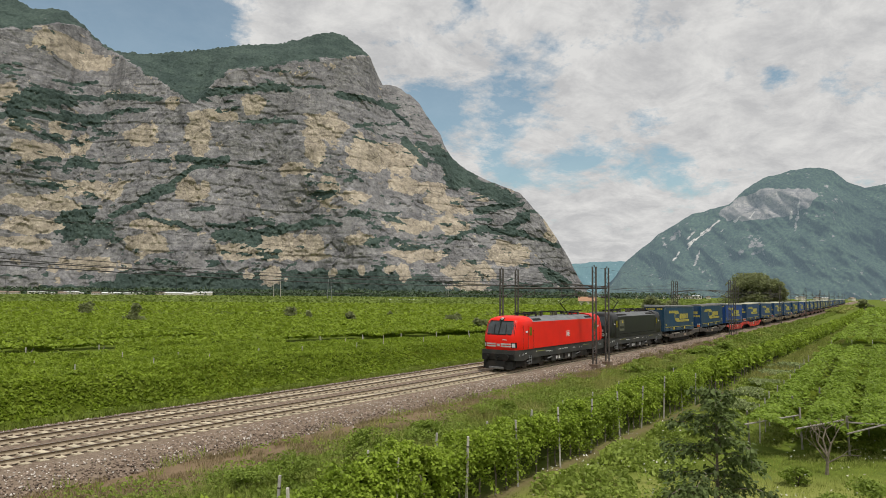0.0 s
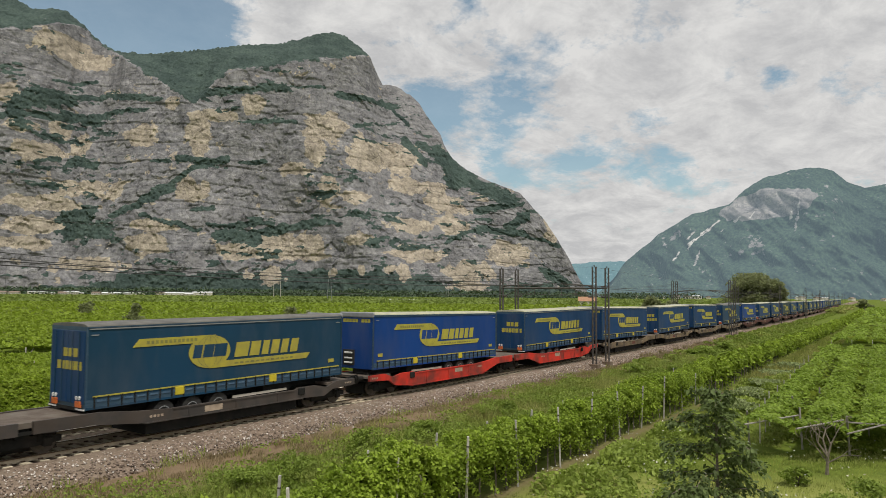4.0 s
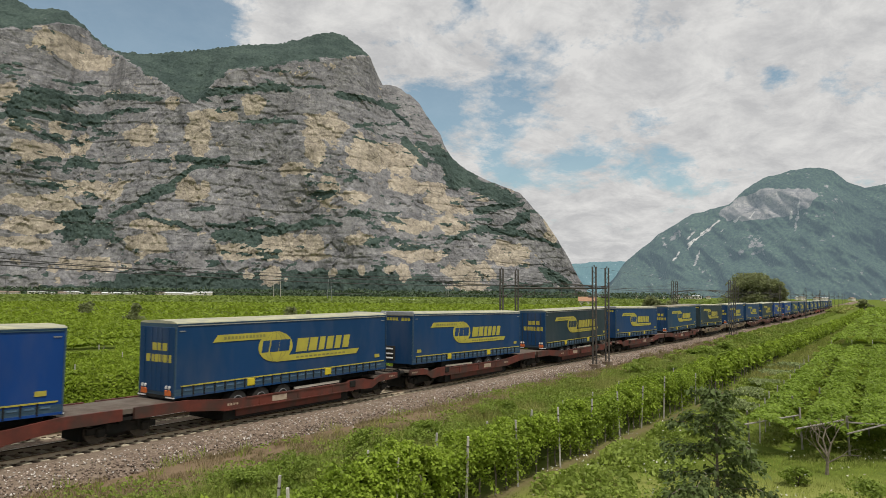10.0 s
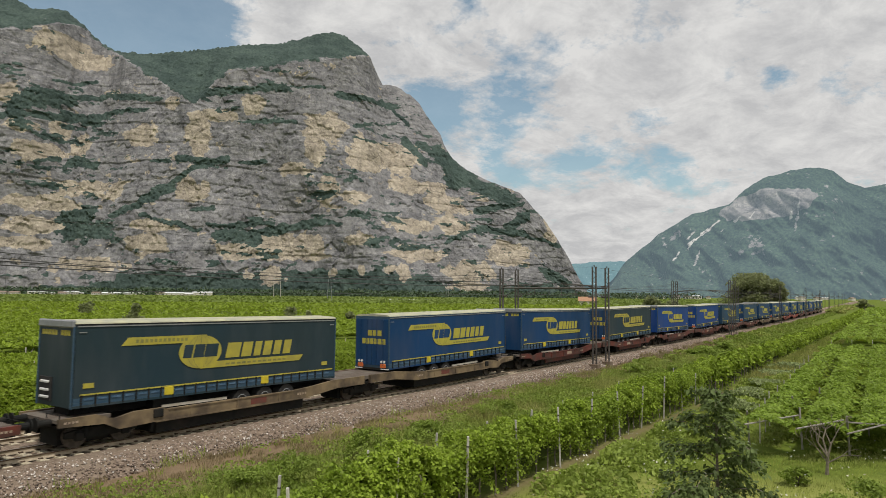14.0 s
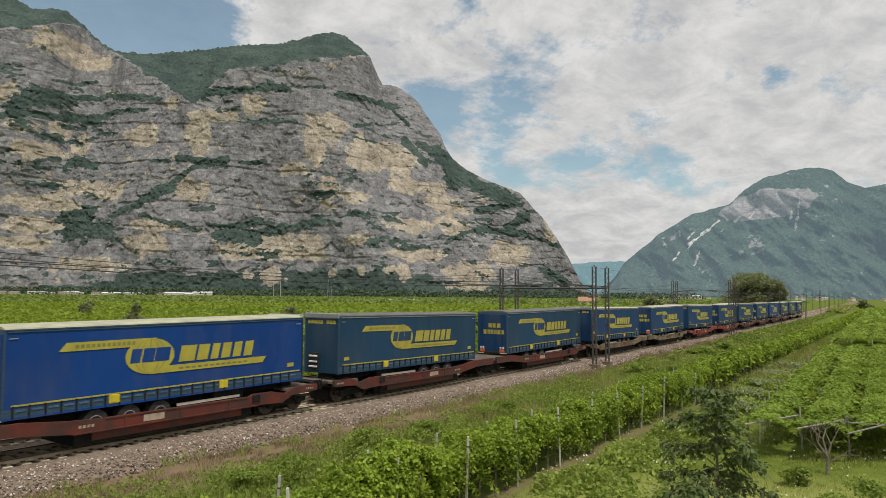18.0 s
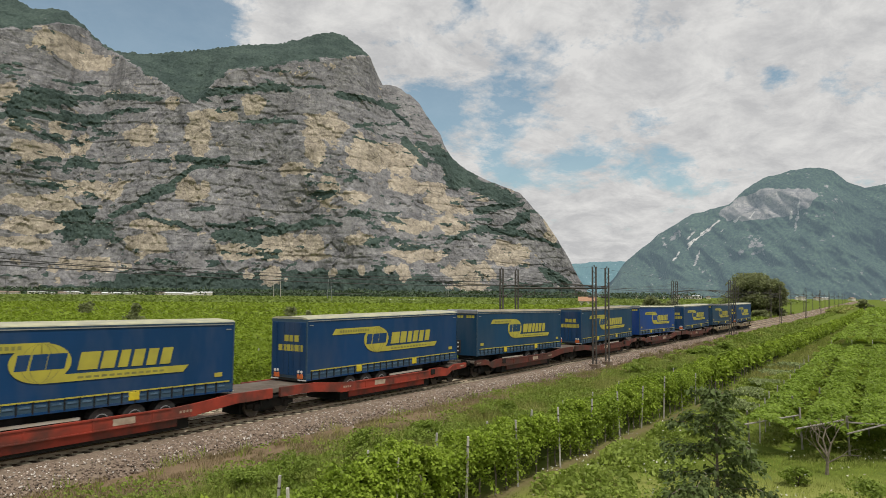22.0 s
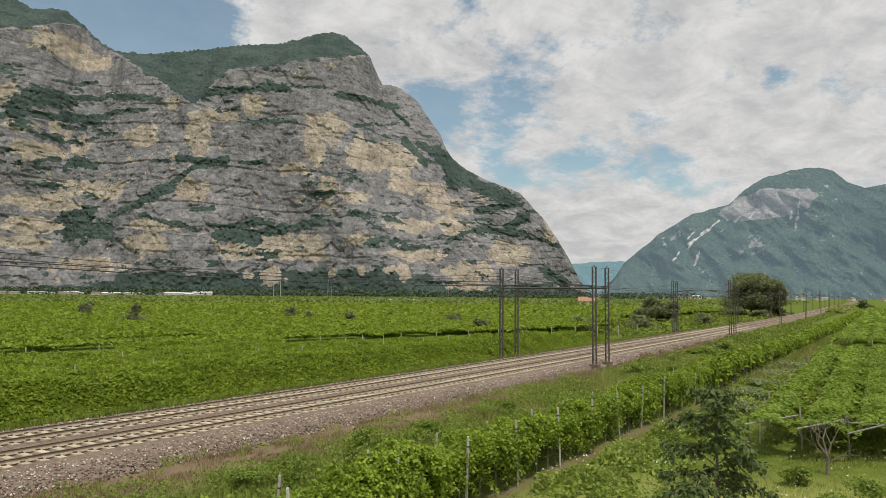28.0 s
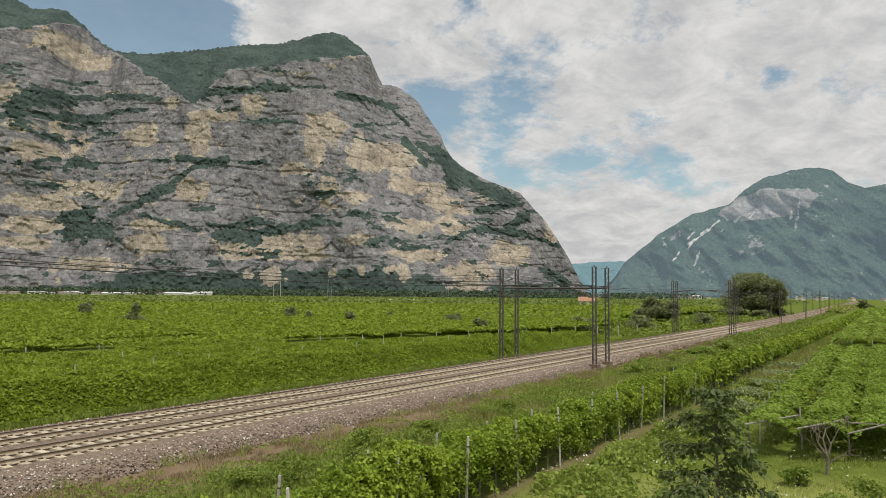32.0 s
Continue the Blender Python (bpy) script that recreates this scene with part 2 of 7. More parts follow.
def bx(*a, **k):
    return box(bmesh.new(), *a, **k)


def rod(bm, p, q, r, n=6, r2=None):
    """A round bar from p to q."""
    p, q = Vector(p), Vector(q)
    d = q - p
    m = Matrix.Translation((p + q) / 2) @ d.to_track_quat("Z", "Y").to_matrix().to_4x4()
    bmesh.ops.create_cone(bm, cap_ends=True, segments=n, radius1=r, radius2=r if r2 is None else r2, depth=d.length, matrix=m)
    return bm


def prism(bm, pts, y0, y1):
    """A polygon of (x, z), drawn out from y0 to y1."""
    a = [bm.verts.new((x, y0, z)) for x, z in pts]
    b = [bm.verts.new((x, y1, z)) for x, z in pts]
    n = len(pts)
    bm.faces.new(a)
    bm.faces.new(b[::-1])
    for i in range(n):
        bm.faces.new((a[i], b[i], b[(i + 1) % n], a[(i + 1) % n]))
    return bm


def prism_x(bm, pts, x0, x1):
    """A polygon of (y, z), drawn out from x0 to x1."""
    a = [bm.verts.new((x0, y, z)) for y, z in pts]
    b = [bm.verts.new((x1, y, z)) for y, z in pts]
    n = len(pts)
    bm.faces.new(a)
    bm.faces.new(b[::-1])
    for i in range(n):
        bm.faces.new((a[i], b[i], b[(i + 1) % n], a[(i + 1) % n]))
    return bm


def thing(name, label, category, group="", kind=""):
    return tagged(new(name), label, category, group, kind)


def vnoise(x, y, seed=0):
    """Smooth value noise of two coordinates, 0 to 1."""
    xi, yi = np.floor(x).astype(np.int64), np.floor(y).astype(np.int64)
    fx, fy = x - xi, y - yi
    fx, fy = fx * fx * fx * (fx * (fx * 6 - 15) + 10), fy * fy * fy * (fy * (fy * 6 - 15) + 10)

    def h(a, b):
        v = (a * 374761393 + b * 668265263 + seed * 1274126177) & 0xFFFFFFFF
        v = ((v ^ (v >> 13)) * 1274126177) & 0xFFFFFFFF
        return ((v ^ (v >> 16)) & 0xFFFF) / 65535.0

    a, b, c, d = h(xi, yi), h(xi + 1, yi), h(xi, yi + 1), h(xi + 1, yi + 1)
    return (a + (b - a) * fx) * (1 - fy) + (c + (d - c) * fx) * fy


def fbm(x, y, seed=0, octaves=5, gain=0.5):
    s, a, t = 0.0, 1.0, 0.0
    for k in range(octaves):
        s = s + a * vnoise(x * 2 ** k, y * 2 ** k, seed + k * 17)
        t += a
        a *= gain
    return s / t


def ss(e0, e1, v):
    t = np.clip((v - e0) / (e1 - e0), 0, 1)
    return t * t * (3 - 2 * t)


def leaf_mesh(name, pts, size, material, rng, flat=0.5, long=1.5):
    """Small folded leaves at the given points; flat: how far they lie level; size: one length or one for each."""
    n = len(pts)
    size = np.broadcast_to(np.asarray(size, float), (n,)) * rng.uniform(0.65, 1.35, n)
    nrm = rng.normal(size=(n, 3))
    nrm[:, 2] = np.abs(nrm[:, 2]) + flat * 2
    nrm /= np.linalg.norm(nrm, axis=1)[:, None]
    t = np.cross(nrm, rng.normal(size=(n, 3)))
    t /= np.linalg.norm(t, axis=1)[:, None]
    b = np.cross(nrm, t)
    t, b, d = t * (size * long / 2)[:, None], b * (size / 2)[:, None], nrm * (size * 0.12)[:, None]
    v = np.stack([pts - t, pts + b + d, pts + t * 1.1, pts - b + d], 1).reshape(-1, 3)
    f = np.arange(4 * n).reshape(-1, 4)
    return mesh_np(name, v, f, material)


def blade_mesh(name, pts, h, w, material, rng, lean=0.35):
    n = len(pts)
    h = np.broadcast_to(np.asarray(h, float), (n,)) * rng.uniform(0.5, 1.4, n)
    a = rng.uniform(0, 2 * np.pi, n)
    s = np.stack([np.cos(a), np.sin(a), np.zeros(n)], 1) * (w / 2)
    ln = rng.normal(size=(n, 3)) * lean
    ln[:, 2] = 1
    v = np.stack([pts - s, pts + s, pts + ln * h[:, None]], 1).reshape(-1, 3)
    return mesh_np(name, v, np.arange(3 * n).reshape(-1, 3), material)


# ---------- the line of the track ----------
D0, KAP, A0, A1 = 26.405, 1 / 5919.5, -50.0, 330.0
GROUND = -0.62


def on_track(a, off=0.0, z=0.0):
    """The place at length a along the near track, off metres towards the camera's side."""
    if a <= A0:
        return Vector((a, D0 - off, z))
    th = KAP * (min(a, A1) - A0)
    on = max(0.0, a - A1)
    return Vector((A0 + math.sin(th) / KAP + on * math.cos(th) + off * math.sin(th), D0 + (1 - math.cos(th)) / KAP + on * math.sin(th) - off * math.cos(th), z))


def heading(a):
    return KAP * max(0.0, min(a, A1) - A0)


def track_y(x):
    x = np.asarray(x)
    c = np.clip(x, A0, A1) - A0
    return D0 + c ** 2 * KAP / 2 + np.maximum(0, x - A1) * (A1 - A0) * KAP


def sweep(profile, stations, off=0.0):
    """A strip of the cross-section (offset to the camera's side, z), carried along the track."""
    v = []
    for a in stations:
        for o, z in profile:
            v.append(on_track(a, off + o, z)[:])
    k = len(profile)
    return np.array(v), grid_faces(len(stations), k)

# ---------- ground: one sheet to the horizon ----------
def spaced(lo, hi, near, step, grow):
    out, x, s = [near], near, step
    while x < hi:
        x += s
        out.append(x)
        s *= grow
    x, s = near, step
    while x > lo:
        x -= s
        out.append(x)
        s *= grow
    return np.array(sorted(out))


gx, gy = spaced(-4600, 4800, 30, 0.7, 1.036), spaced(-4600, 4800, 14, 0.6, 1.038)
GX, GY = np.meshgrid(gx, gy, indexing="ij")
u = track_y(GX) - GY
near_w = ss(400, 60, np.hypot(GX, GY))
GZ = GROUND + (fbm(GX * 0.5, GY * 0.5, 3) - 0.5) * 0.28 * near_w
GZ = np.where((u > -6.5) & (u < 3.2), GROUND - 0.1, GZ)
gmesh = mesh_np("ground", np.stack([GX, GY, GZ], 2).reshape(-1, 3), grid_faces(len(gx), len(gy)), None, True)
dry = np.clip(ss(110, 70, GX) * ss(8.5, 5.0, u + (fbm(GX * 0.35, GY * 0.35, 8) - 0.5) * 4) * ss(2.2, 2.8, u) + 0.9 * ss(0.6, 0.15, np.abs(GY - 11.4 + (fbm(GX * 0.5, GY * 0.9, 9) - 0.5) * 1.3)) * ss(60, 50, GX) * ss(10, 14, GX) * 0.8, 0, 1)
at = gmesh.attributes.new("dry", "FLOAT", "POINT")
at.data.foreach_set("value", dry.ravel().astype(np.float32))
M_GROUND = mat("meadow_ground", (0.135, 0.175, 0.03), (0.095, 0.13, 0.021), 1.5, 0.95, bump=0.6, bscale=9, spec=0.05, c=(0.115, 0.155, 0.022), cscale=0.02)
gn, gl = M_GROUND.node_tree.nodes, M_GROUND.node_tree.links
g_at = gn.new("ShaderNodeAttribute")
g_at.attribute_name = "dry"
g_mix, g_p = gn.new("ShaderNodeMixRGB"), gn["Principled BSDF"]
g_tx = gn.new("ShaderNodeTexNoise")
g_tx.inputs["Scale"].default_value, g_tx.inputs["Detail"].default_value = 3.0, 8
g_rp = gn.new("ShaderNodeValToRGB")
g_rp.color_ramp.elements[0].color, g_rp.color_ramp.elements[1].color = (0.138, 0.098, 0.061, 1), (0.245, 0.18, 0.115, 1)
gl.new(gn["Texture Coordinate"].outputs["Object"], g_tx.inputs["Vector"])
gl.new(g_tx.outputs["Fac"], g_rp.inputs["Fac"])
gl.new(g_p.inputs["Base Color"].links[0].from_socket, g_mix.inputs["Color1"])
gl.new(g_rp.outputs["Color"], g_mix.inputs["Color2"])
gl.new(g_at.outputs["Fac"], g_mix.inputs["Fac"])
gl.new(g_mix.outputs["Color"], g_p.inputs["Base Color"])
lush = ss(15.4, 16.4, u) * ss(48, 36, GX) * ss(30, 26, GX - 0.62 * (5.6 - GY) + 2.0)
gmesh.attributes.new("lush", "FLOAT", "POINT").data.foreach_set("value", lush.ravel().astype(np.float32))
g_at2 = gn.new("ShaderNodeAttribute")
g_at2.attribute_name = "lush"
g_mix2 = gn.new("ShaderNodeMixRGB")
g_rp2 = gn.new("ShaderNodeValToRGB")
g_rp2.color_ramp.elements[0].color, g_rp2.color_ramp.elements[1].color = (0.17, 0.20, 0.045, 1), (0.275, 0.28, 0.085, 1)
gl.new(g_tx.outputs["Fac"], g_rp2.inputs["Fac"])
gl.new(g_mix.inputs["Color1"].links[0].from_socket, g_mix2.inputs["Color1"])
gl.new(g_rp2.outputs["Color"], g_mix2.inputs["Color2"])
gl.new(g_at2.outputs["Fac"], g_mix2.inputs["Fac"])
gl.new(g_mix2.outputs["Color"], g_mix.inputs["Color1"])
gmesh.materials.append(M_GROUND)
tagged(new("ground", gmesh), "flat green valley floor with dry brown strips", "ground", kind="structure")

# ---------- ballast bed, rails, sleepers ----------
ST = np.concatenate([np.arange(-720, -20, 20.0), np.arange(-20, 200, 2.0), np.arange(200, 1500, 10.0)])
bed = [(3.65, GROUND - 0.06), (2.6, -0.30), (2.2, -0.22), (1.27, -0.172), (1.12, -0.225), (-1.12, -0.225), (-1.27, -0.178), (-1.77, -0.24), (-2.28, -0.178), (-2.43, -0.225), (-4.67, -0.225), (-4.82, -0.178), (-5.6, -0.235), (-6.1, -0.30), (-7.4, GROUND - 0.06)]
bv, bf = sweep(bed, ST)
tagged(new("ballast_bed", mesh_np("ballast_bed", bv, bf, M_BALLAST)), "brown-grey crushed stone ballast bed of a double railway", "ballast", kind="structure")


def rail_mesh(off):
    prof = [(-0.07, -0.172), (-0.07, -0.160), (-0.012, -0.135), (-0.012, -0.045), (-0.036, -0.03), (-0.036, -0.004), (-0.03, 0.0), (0.03, 0.0), (0.036, -0.004), (0.036, -0.03), (0.012, -0.045), (0.012, -0.135), (0.07, -0.160), (0.07, -0.172)]
    v, f = sweep(prof, ST, off)
    me = mesh_np("rail", v, f, M_RAIL)
    me.materials.append(M_RAILTOP)
    me.materials.append(M_RAILPALE)
    k = len(prof) - 1
    idx = np.zeros(len(f), np.int32)
    idx.reshape(-1, k)[:, 6] = 1
    idx.reshape(-1, k)[:, [0, 1, 2, 10, 11, 12]] = 2
    me.polygons.foreach_set("material_index", idx)
    return me


def sleeper_bm():
    bm = bmesh.new()
    prism(bm, [(-0.16, -0.30), (0.16, -0.30), (0.135, -0.165), (-0.135, -0.165)], -1.2, 1.2)
    return bm


def fastener_bm():
    bm = bmesh.new()
    for y in (-0.85, -0.65, 0.65, 0.85):
        box(bm, -0.07, 0.07, y - 0.05, y + 0.05, -0.17, -0.125)
    return bm


SLEEPER = bm_to("sleeper", sleeper_bm(), M_CONC)
FASTEN = bm_to("rail_clip", fastener_bm(), M_RAIL)
for nm, off in (("near", 0.0), ("far", -3.55)):
    tr = thing("railway_track", "worn steel rails on pale concrete sleepers", "railway track", "railway tracks", "structure")
    for o in (-0.753, 0.753):
        part("rail", rail_mesh(off + o), None, tr, "rusty steel rail with a bright head")
    pos = np.arange(-120, 640, 0.6)
    rest = []
    for a in pos:
        if not 4.0 < a < 150:
            rest.append(a)
    sv = np.array([v.co[:] for v in SLEEPER.vertices])
    sf = np.array([list(p.vertices) for p in SLEEPER.polygons if len(p.vertices) == 4])
    V = []
    for a in rest:
        c, h = on_track(a, off), heading(a)
        cs, sn = math.cos(h), math.sin(h)
        V.append(np.stack([sv[:, 0] * cs - sv[:, 1] * sn + c.x, sv[:, 0] * sn + sv[:, 1] * cs + c.y, sv[:, 2]], 1))
    F = (sf[None] + (np.arange(len(rest)) * len(sv))[:, None, None]).reshape(-1, 4)
    tagged(part("far_sleepers", mesh_np("far_sleepers", np.concatenate(V), F, M_FARCONC), None, tr), kind="stuff")
    tr["sleeper_offset"] = off
TRACKS = [o for o in scene.objects if o.name.startswith("railway_track")]


# ---------- mountains ----------
def rock_material(name, grey1, grey2, ochre, green1, green2, size, glow=None):
    m = bpy.data.materials.new(name)
    m.use_nodes = True
    n, l = m.node_tree.nodes, m.node_tree.links
    p = n["Principled BSDF"]
    p.inputs["Roughness"].default_value, p.inputs["Specular IOR Level"].default_value = 0.95, 0.1
    co = n.new("ShaderNodeTexCoord")

    def noise(scale, sz=1.0, detail=6, dist=0.0):
        mp = n.new("ShaderNodeMapping")
        mp.inputs["Scale"].default_value = (1, 1, sz)
        t = n.new("ShaderNodeTexNoise")
        t.inputs["Scale"].default_value, t.inputs["Detail"].default_value, t.inputs["Distortion"].default_value = scale / size, detail, dist
        t.inputs["Roughness"].default_value = 0.62
        l.new(co.outputs["Object"], mp.inputs["Vector"])
        l.new(mp.outputs["Vector"], t.inputs["Vector"])
        return t.outputs["Fac"]

    def ramp(src, a, b, c0=(0, 0, 0, 1), c1=(1, 1, 1, 1)):
        r = n.new("ShaderNodeValToRGB")
        r.color_ramp.elements[0].position, r.color_ramp.elements[1].position = a, b
        r.color_ramp.elements[0].color, r.color_ramp.elements[1].color = c0, c1
        l.new(src, r.inputs["Fac"])
        return r.outputs["Color"]

    def mixc(f, a, b, kind="MIX"):
        x = n.new("ShaderNodeMixRGB")
        x.blend_type = kind
        if isinstance(f, float):
            x.inputs["Fac"].default_value = f
        else:
            l.new(f, x.inputs["Fac"])
        l.new(a, x.inputs["Color1"])
        l.new(b, x.inputs["Color2"])
        return x.outputs["Color"]

    grey = ramp(noise(0.05, 2.5, 8), 0.32, 0.68, rgb(grey1), rgb(grey2))
    bands = ramp(noise(0.02, 9.0, 6, 0.3), 0.36, 0.62, (0.92, 0.92, 0.93, 1), (1.05, 1.05, 1.04, 1))
    grey = mixc(1.0, grey, bands, "MULTIPLY")
    slab = ramp(noise(0.024, 1.3, 9, 0.4), 0.49, 0.52, (0.95, 0.95, 0.955, 1), (1.10, 1.095, 1.08, 1))
    grey = mixc(1.0, grey, slab, "MULTIPLY")
    a1 = n.new("ShaderNodeAttribute")
    a1.attribute_name = "ochre"
    och = ramp(noise(0.07, 1.2, 7), 0.3, 0.7, rgb([v * 0.75 for v in ochre]), rgb(ochre))
    tear = n.new("ShaderNodeMath")
    tear.operation = "MULTIPLY_ADD"
    tear.inputs[1].default_value = 1.9
    l.new(noise(0.05, 0.75, 9, 0.3), tear.inputs[0])
    l.new(a1.outputs["Fac"], tear.inputs[2])
    half = n.new("ShaderNodeMath")
    half.operation = "MULTIPLY"
    half.inputs[1].default_value = 0.5
    l.new(tear.outputs["Value"], half.inputs[0])
    col = mixc(ramp(half.outputs["Value"], 0.67, 0.75), grey, och)
    slab2 = ramp(noise(0.055, 1.1, 8, 0.5), 0.46, 0.50, (0.93, 0.93, 0.935, 1), (1.05, 1.05, 1.045, 1))
    col = mixc(1.0, col, slab2, "MULTIPLY")
    runs = ramp(noise(0.07, 0.22, 5), 0.38, 0.62, (0.90, 0.90, 0.905, 1), (1.03, 1.03, 1.025, 1))
    col = mixc(1.0, col, runs, "MULTIPLY")

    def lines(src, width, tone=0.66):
        """Thin dark cracks where a noise passes its middle, drawn by colour alone."""
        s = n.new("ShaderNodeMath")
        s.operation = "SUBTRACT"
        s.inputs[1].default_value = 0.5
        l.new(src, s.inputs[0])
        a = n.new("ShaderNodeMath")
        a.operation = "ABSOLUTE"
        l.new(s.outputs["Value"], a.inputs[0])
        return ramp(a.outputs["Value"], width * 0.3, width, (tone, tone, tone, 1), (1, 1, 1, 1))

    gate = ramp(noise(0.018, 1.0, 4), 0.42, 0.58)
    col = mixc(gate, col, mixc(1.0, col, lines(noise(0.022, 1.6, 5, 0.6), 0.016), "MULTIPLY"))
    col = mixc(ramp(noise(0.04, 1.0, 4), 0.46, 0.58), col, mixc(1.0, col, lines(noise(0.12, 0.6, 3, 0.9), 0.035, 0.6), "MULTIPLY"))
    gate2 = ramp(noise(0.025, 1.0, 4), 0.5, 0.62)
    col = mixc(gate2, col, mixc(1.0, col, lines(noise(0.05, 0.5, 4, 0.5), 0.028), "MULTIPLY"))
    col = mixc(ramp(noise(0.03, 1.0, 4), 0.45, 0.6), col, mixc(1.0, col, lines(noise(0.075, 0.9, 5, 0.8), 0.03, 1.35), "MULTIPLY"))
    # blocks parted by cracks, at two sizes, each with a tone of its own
    for sc, sz, amp, tone in ((0.028, 1.5, 22.0, 0.10), (0.075, 1.9, 9.0, 0.08)):
        wob = n.new("ShaderNodeTexNoise")
        wob.inputs["Scale"].default_value, wob.inputs["Detail"].default_value = sc * 1.6 / size, 4
        l.new(co.outputs["Object"], wob.inputs["Vector"])
        mid = n.new("ShaderNodeVectorMath")
        mid.operation = "SUBTRACT"
        mid.inputs[1].default_value = (0.5, 0.5, 0.5)
        l.new(wob.outputs["Color"], mid.inputs[0])
        mv = n.new("ShaderNodeVectorMath")
        mv.operation = "MULTIPLY_ADD"
        mv.inputs[1].default_value = (amp * size,) * 3
        l.new(mid.outputs["Vector"], mv.inputs[0])
        l.new(co.outputs["Object"], mv.inputs[2])
        mp = n.new("ShaderNodeMapping")
        mp.inputs["Scale"].default_value = (1, 1, sz)
        l.new(mv.outputs["Vector"], mp.inputs["Vector"])
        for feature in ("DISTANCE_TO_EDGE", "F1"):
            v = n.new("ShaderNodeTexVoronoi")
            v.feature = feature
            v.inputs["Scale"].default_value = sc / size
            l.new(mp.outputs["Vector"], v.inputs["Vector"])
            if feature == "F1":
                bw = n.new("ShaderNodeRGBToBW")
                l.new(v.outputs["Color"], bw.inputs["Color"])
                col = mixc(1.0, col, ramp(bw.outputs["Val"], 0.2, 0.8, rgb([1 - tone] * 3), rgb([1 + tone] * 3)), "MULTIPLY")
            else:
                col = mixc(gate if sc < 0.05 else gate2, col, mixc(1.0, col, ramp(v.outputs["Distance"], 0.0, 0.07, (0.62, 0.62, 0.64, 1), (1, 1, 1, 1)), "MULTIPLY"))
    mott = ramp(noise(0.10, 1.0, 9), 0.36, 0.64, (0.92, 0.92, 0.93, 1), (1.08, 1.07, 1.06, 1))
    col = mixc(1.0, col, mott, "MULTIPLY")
    # pits are darker spots in the colour, with no hollows in the mesh
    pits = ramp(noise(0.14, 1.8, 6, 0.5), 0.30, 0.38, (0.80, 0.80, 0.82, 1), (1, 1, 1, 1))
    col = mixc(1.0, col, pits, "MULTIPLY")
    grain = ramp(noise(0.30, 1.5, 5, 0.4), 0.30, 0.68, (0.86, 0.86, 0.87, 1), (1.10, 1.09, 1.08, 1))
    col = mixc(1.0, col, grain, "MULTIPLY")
    a2 = n.new("ShaderNodeAttribute")
    a2.attribute_name = "cover"
    edge = noise(0.10, 1.0, 6)
    add = n.new("ShaderNodeMath")
    add.operation = "ADD"
    l.new(a2.outputs["Fac"], add.inputs[0])
    l.new(edge, add.inputs[1])
    mask = ramp(add.outputs["Value"], 0.96, 1.04)
    stand = ramp(noise(0.016, 1.0, 5), 0.36, 0.64, (0.72, 0.74, 0.74, 1), (1.2, 1.18, 1.12, 1))
    grn = ramp(noise(0.22, 1.0, 5), 0.38, 0.62, rgb([v * 0.8 for v in green1]), rgb([v * 1.12 for v in green2]))
    grn = mixc(1.0, grn, stand, "MULTIPLY")
    col = mixc(mask, col, grn)
    l.new(col, p.inputs["Base Color"])
    bp = n.new("ShaderNodeBump")
    bp.inputs["Strength"].default_value, bp.inputs["Distance"].default_value = 0.8, 1.7 * size
    l.new(noise(0.09, 1.6, 9), bp.inputs["Height"])
    l.new(bp.outputs["Normal"], p.inputs["Normal"])
    # blue emission stands for the haze of the air before far slopes
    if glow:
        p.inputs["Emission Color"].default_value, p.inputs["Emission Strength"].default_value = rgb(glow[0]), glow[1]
    return m


def blob(U, Z, cu, cz, ru, rz, tilt=0.0):
    a, b = (U - cu), (Z - cz - tilt * (U - cu))
    return np.exp(-((a / ru) ** 2 + (b / rz) ** 2))


def wall_place(u, depth, z, az):
    e1x, e1y, e2x, e2y = math.sin(az), -math.cos(az), math.cos(az), math.sin(az)
    return np.stack([u * e1x + depth * e2x, u * e1y + depth * e2y, z], -1)


# the long cliff: crest heights along its foot
CREST = [(-1500, 600), (-1100, 760), (-788, 800), (-709, 772), (-669, 774), (-628, 754), (-574, 757), (-547, 753), (-504, 722), (-460, 675), (-424, 657), (-353, 657), (-230, 678), (-140, 698), (14, 725), (77, 746), (109, 761), (158, 769), (191, 764), (241, 731), (262, 708), (284, 664), (305, 627), (344, 623), (387, 604), (416, 579), (433, 535), (467, 473), (471, 441), (489, 395), (526, 349), (573, 315), (631, 278), (660, 234), (679, 211), (714, 159), (742, 108), (762, 65), (777, 28), (789, 0)]
TREELINE = [(-1500, 640), (-644, 631), (-558, 662), (-499, 708), (-423, 641), (-336, 571), (-260, 521), (-193, 472), (-157, 529), (-125, 566), (-56, 587), (71, 619), (162, 639), (240, 680), (263, 691), (300, 640), (416, 600), (466, 520), (965, 60)]
# wooded ledges and gullies: from, to, half height
WOODED_WEST = [(-592, 439, -556, 465, 22), (-556, 465, -516, 483, 26), (-524, 522, -452, 544, 6), (-516, 491, -417, 503, 10), (-402, 501, -284, 483, 10), (-617, 413, -425, 447, 10), (-499, 441, -433, 426, 13), (-425, 449, -309, 460, 7), (-539, 305, -505, 325, 6), (-471, 323, -423, 307, 12), (-474, 182, -425, 181, 21), (-448, 144, -378, 153, 26), (-360, 186, -286, 224, 10), (-286, 228, -239, 254, 15)]
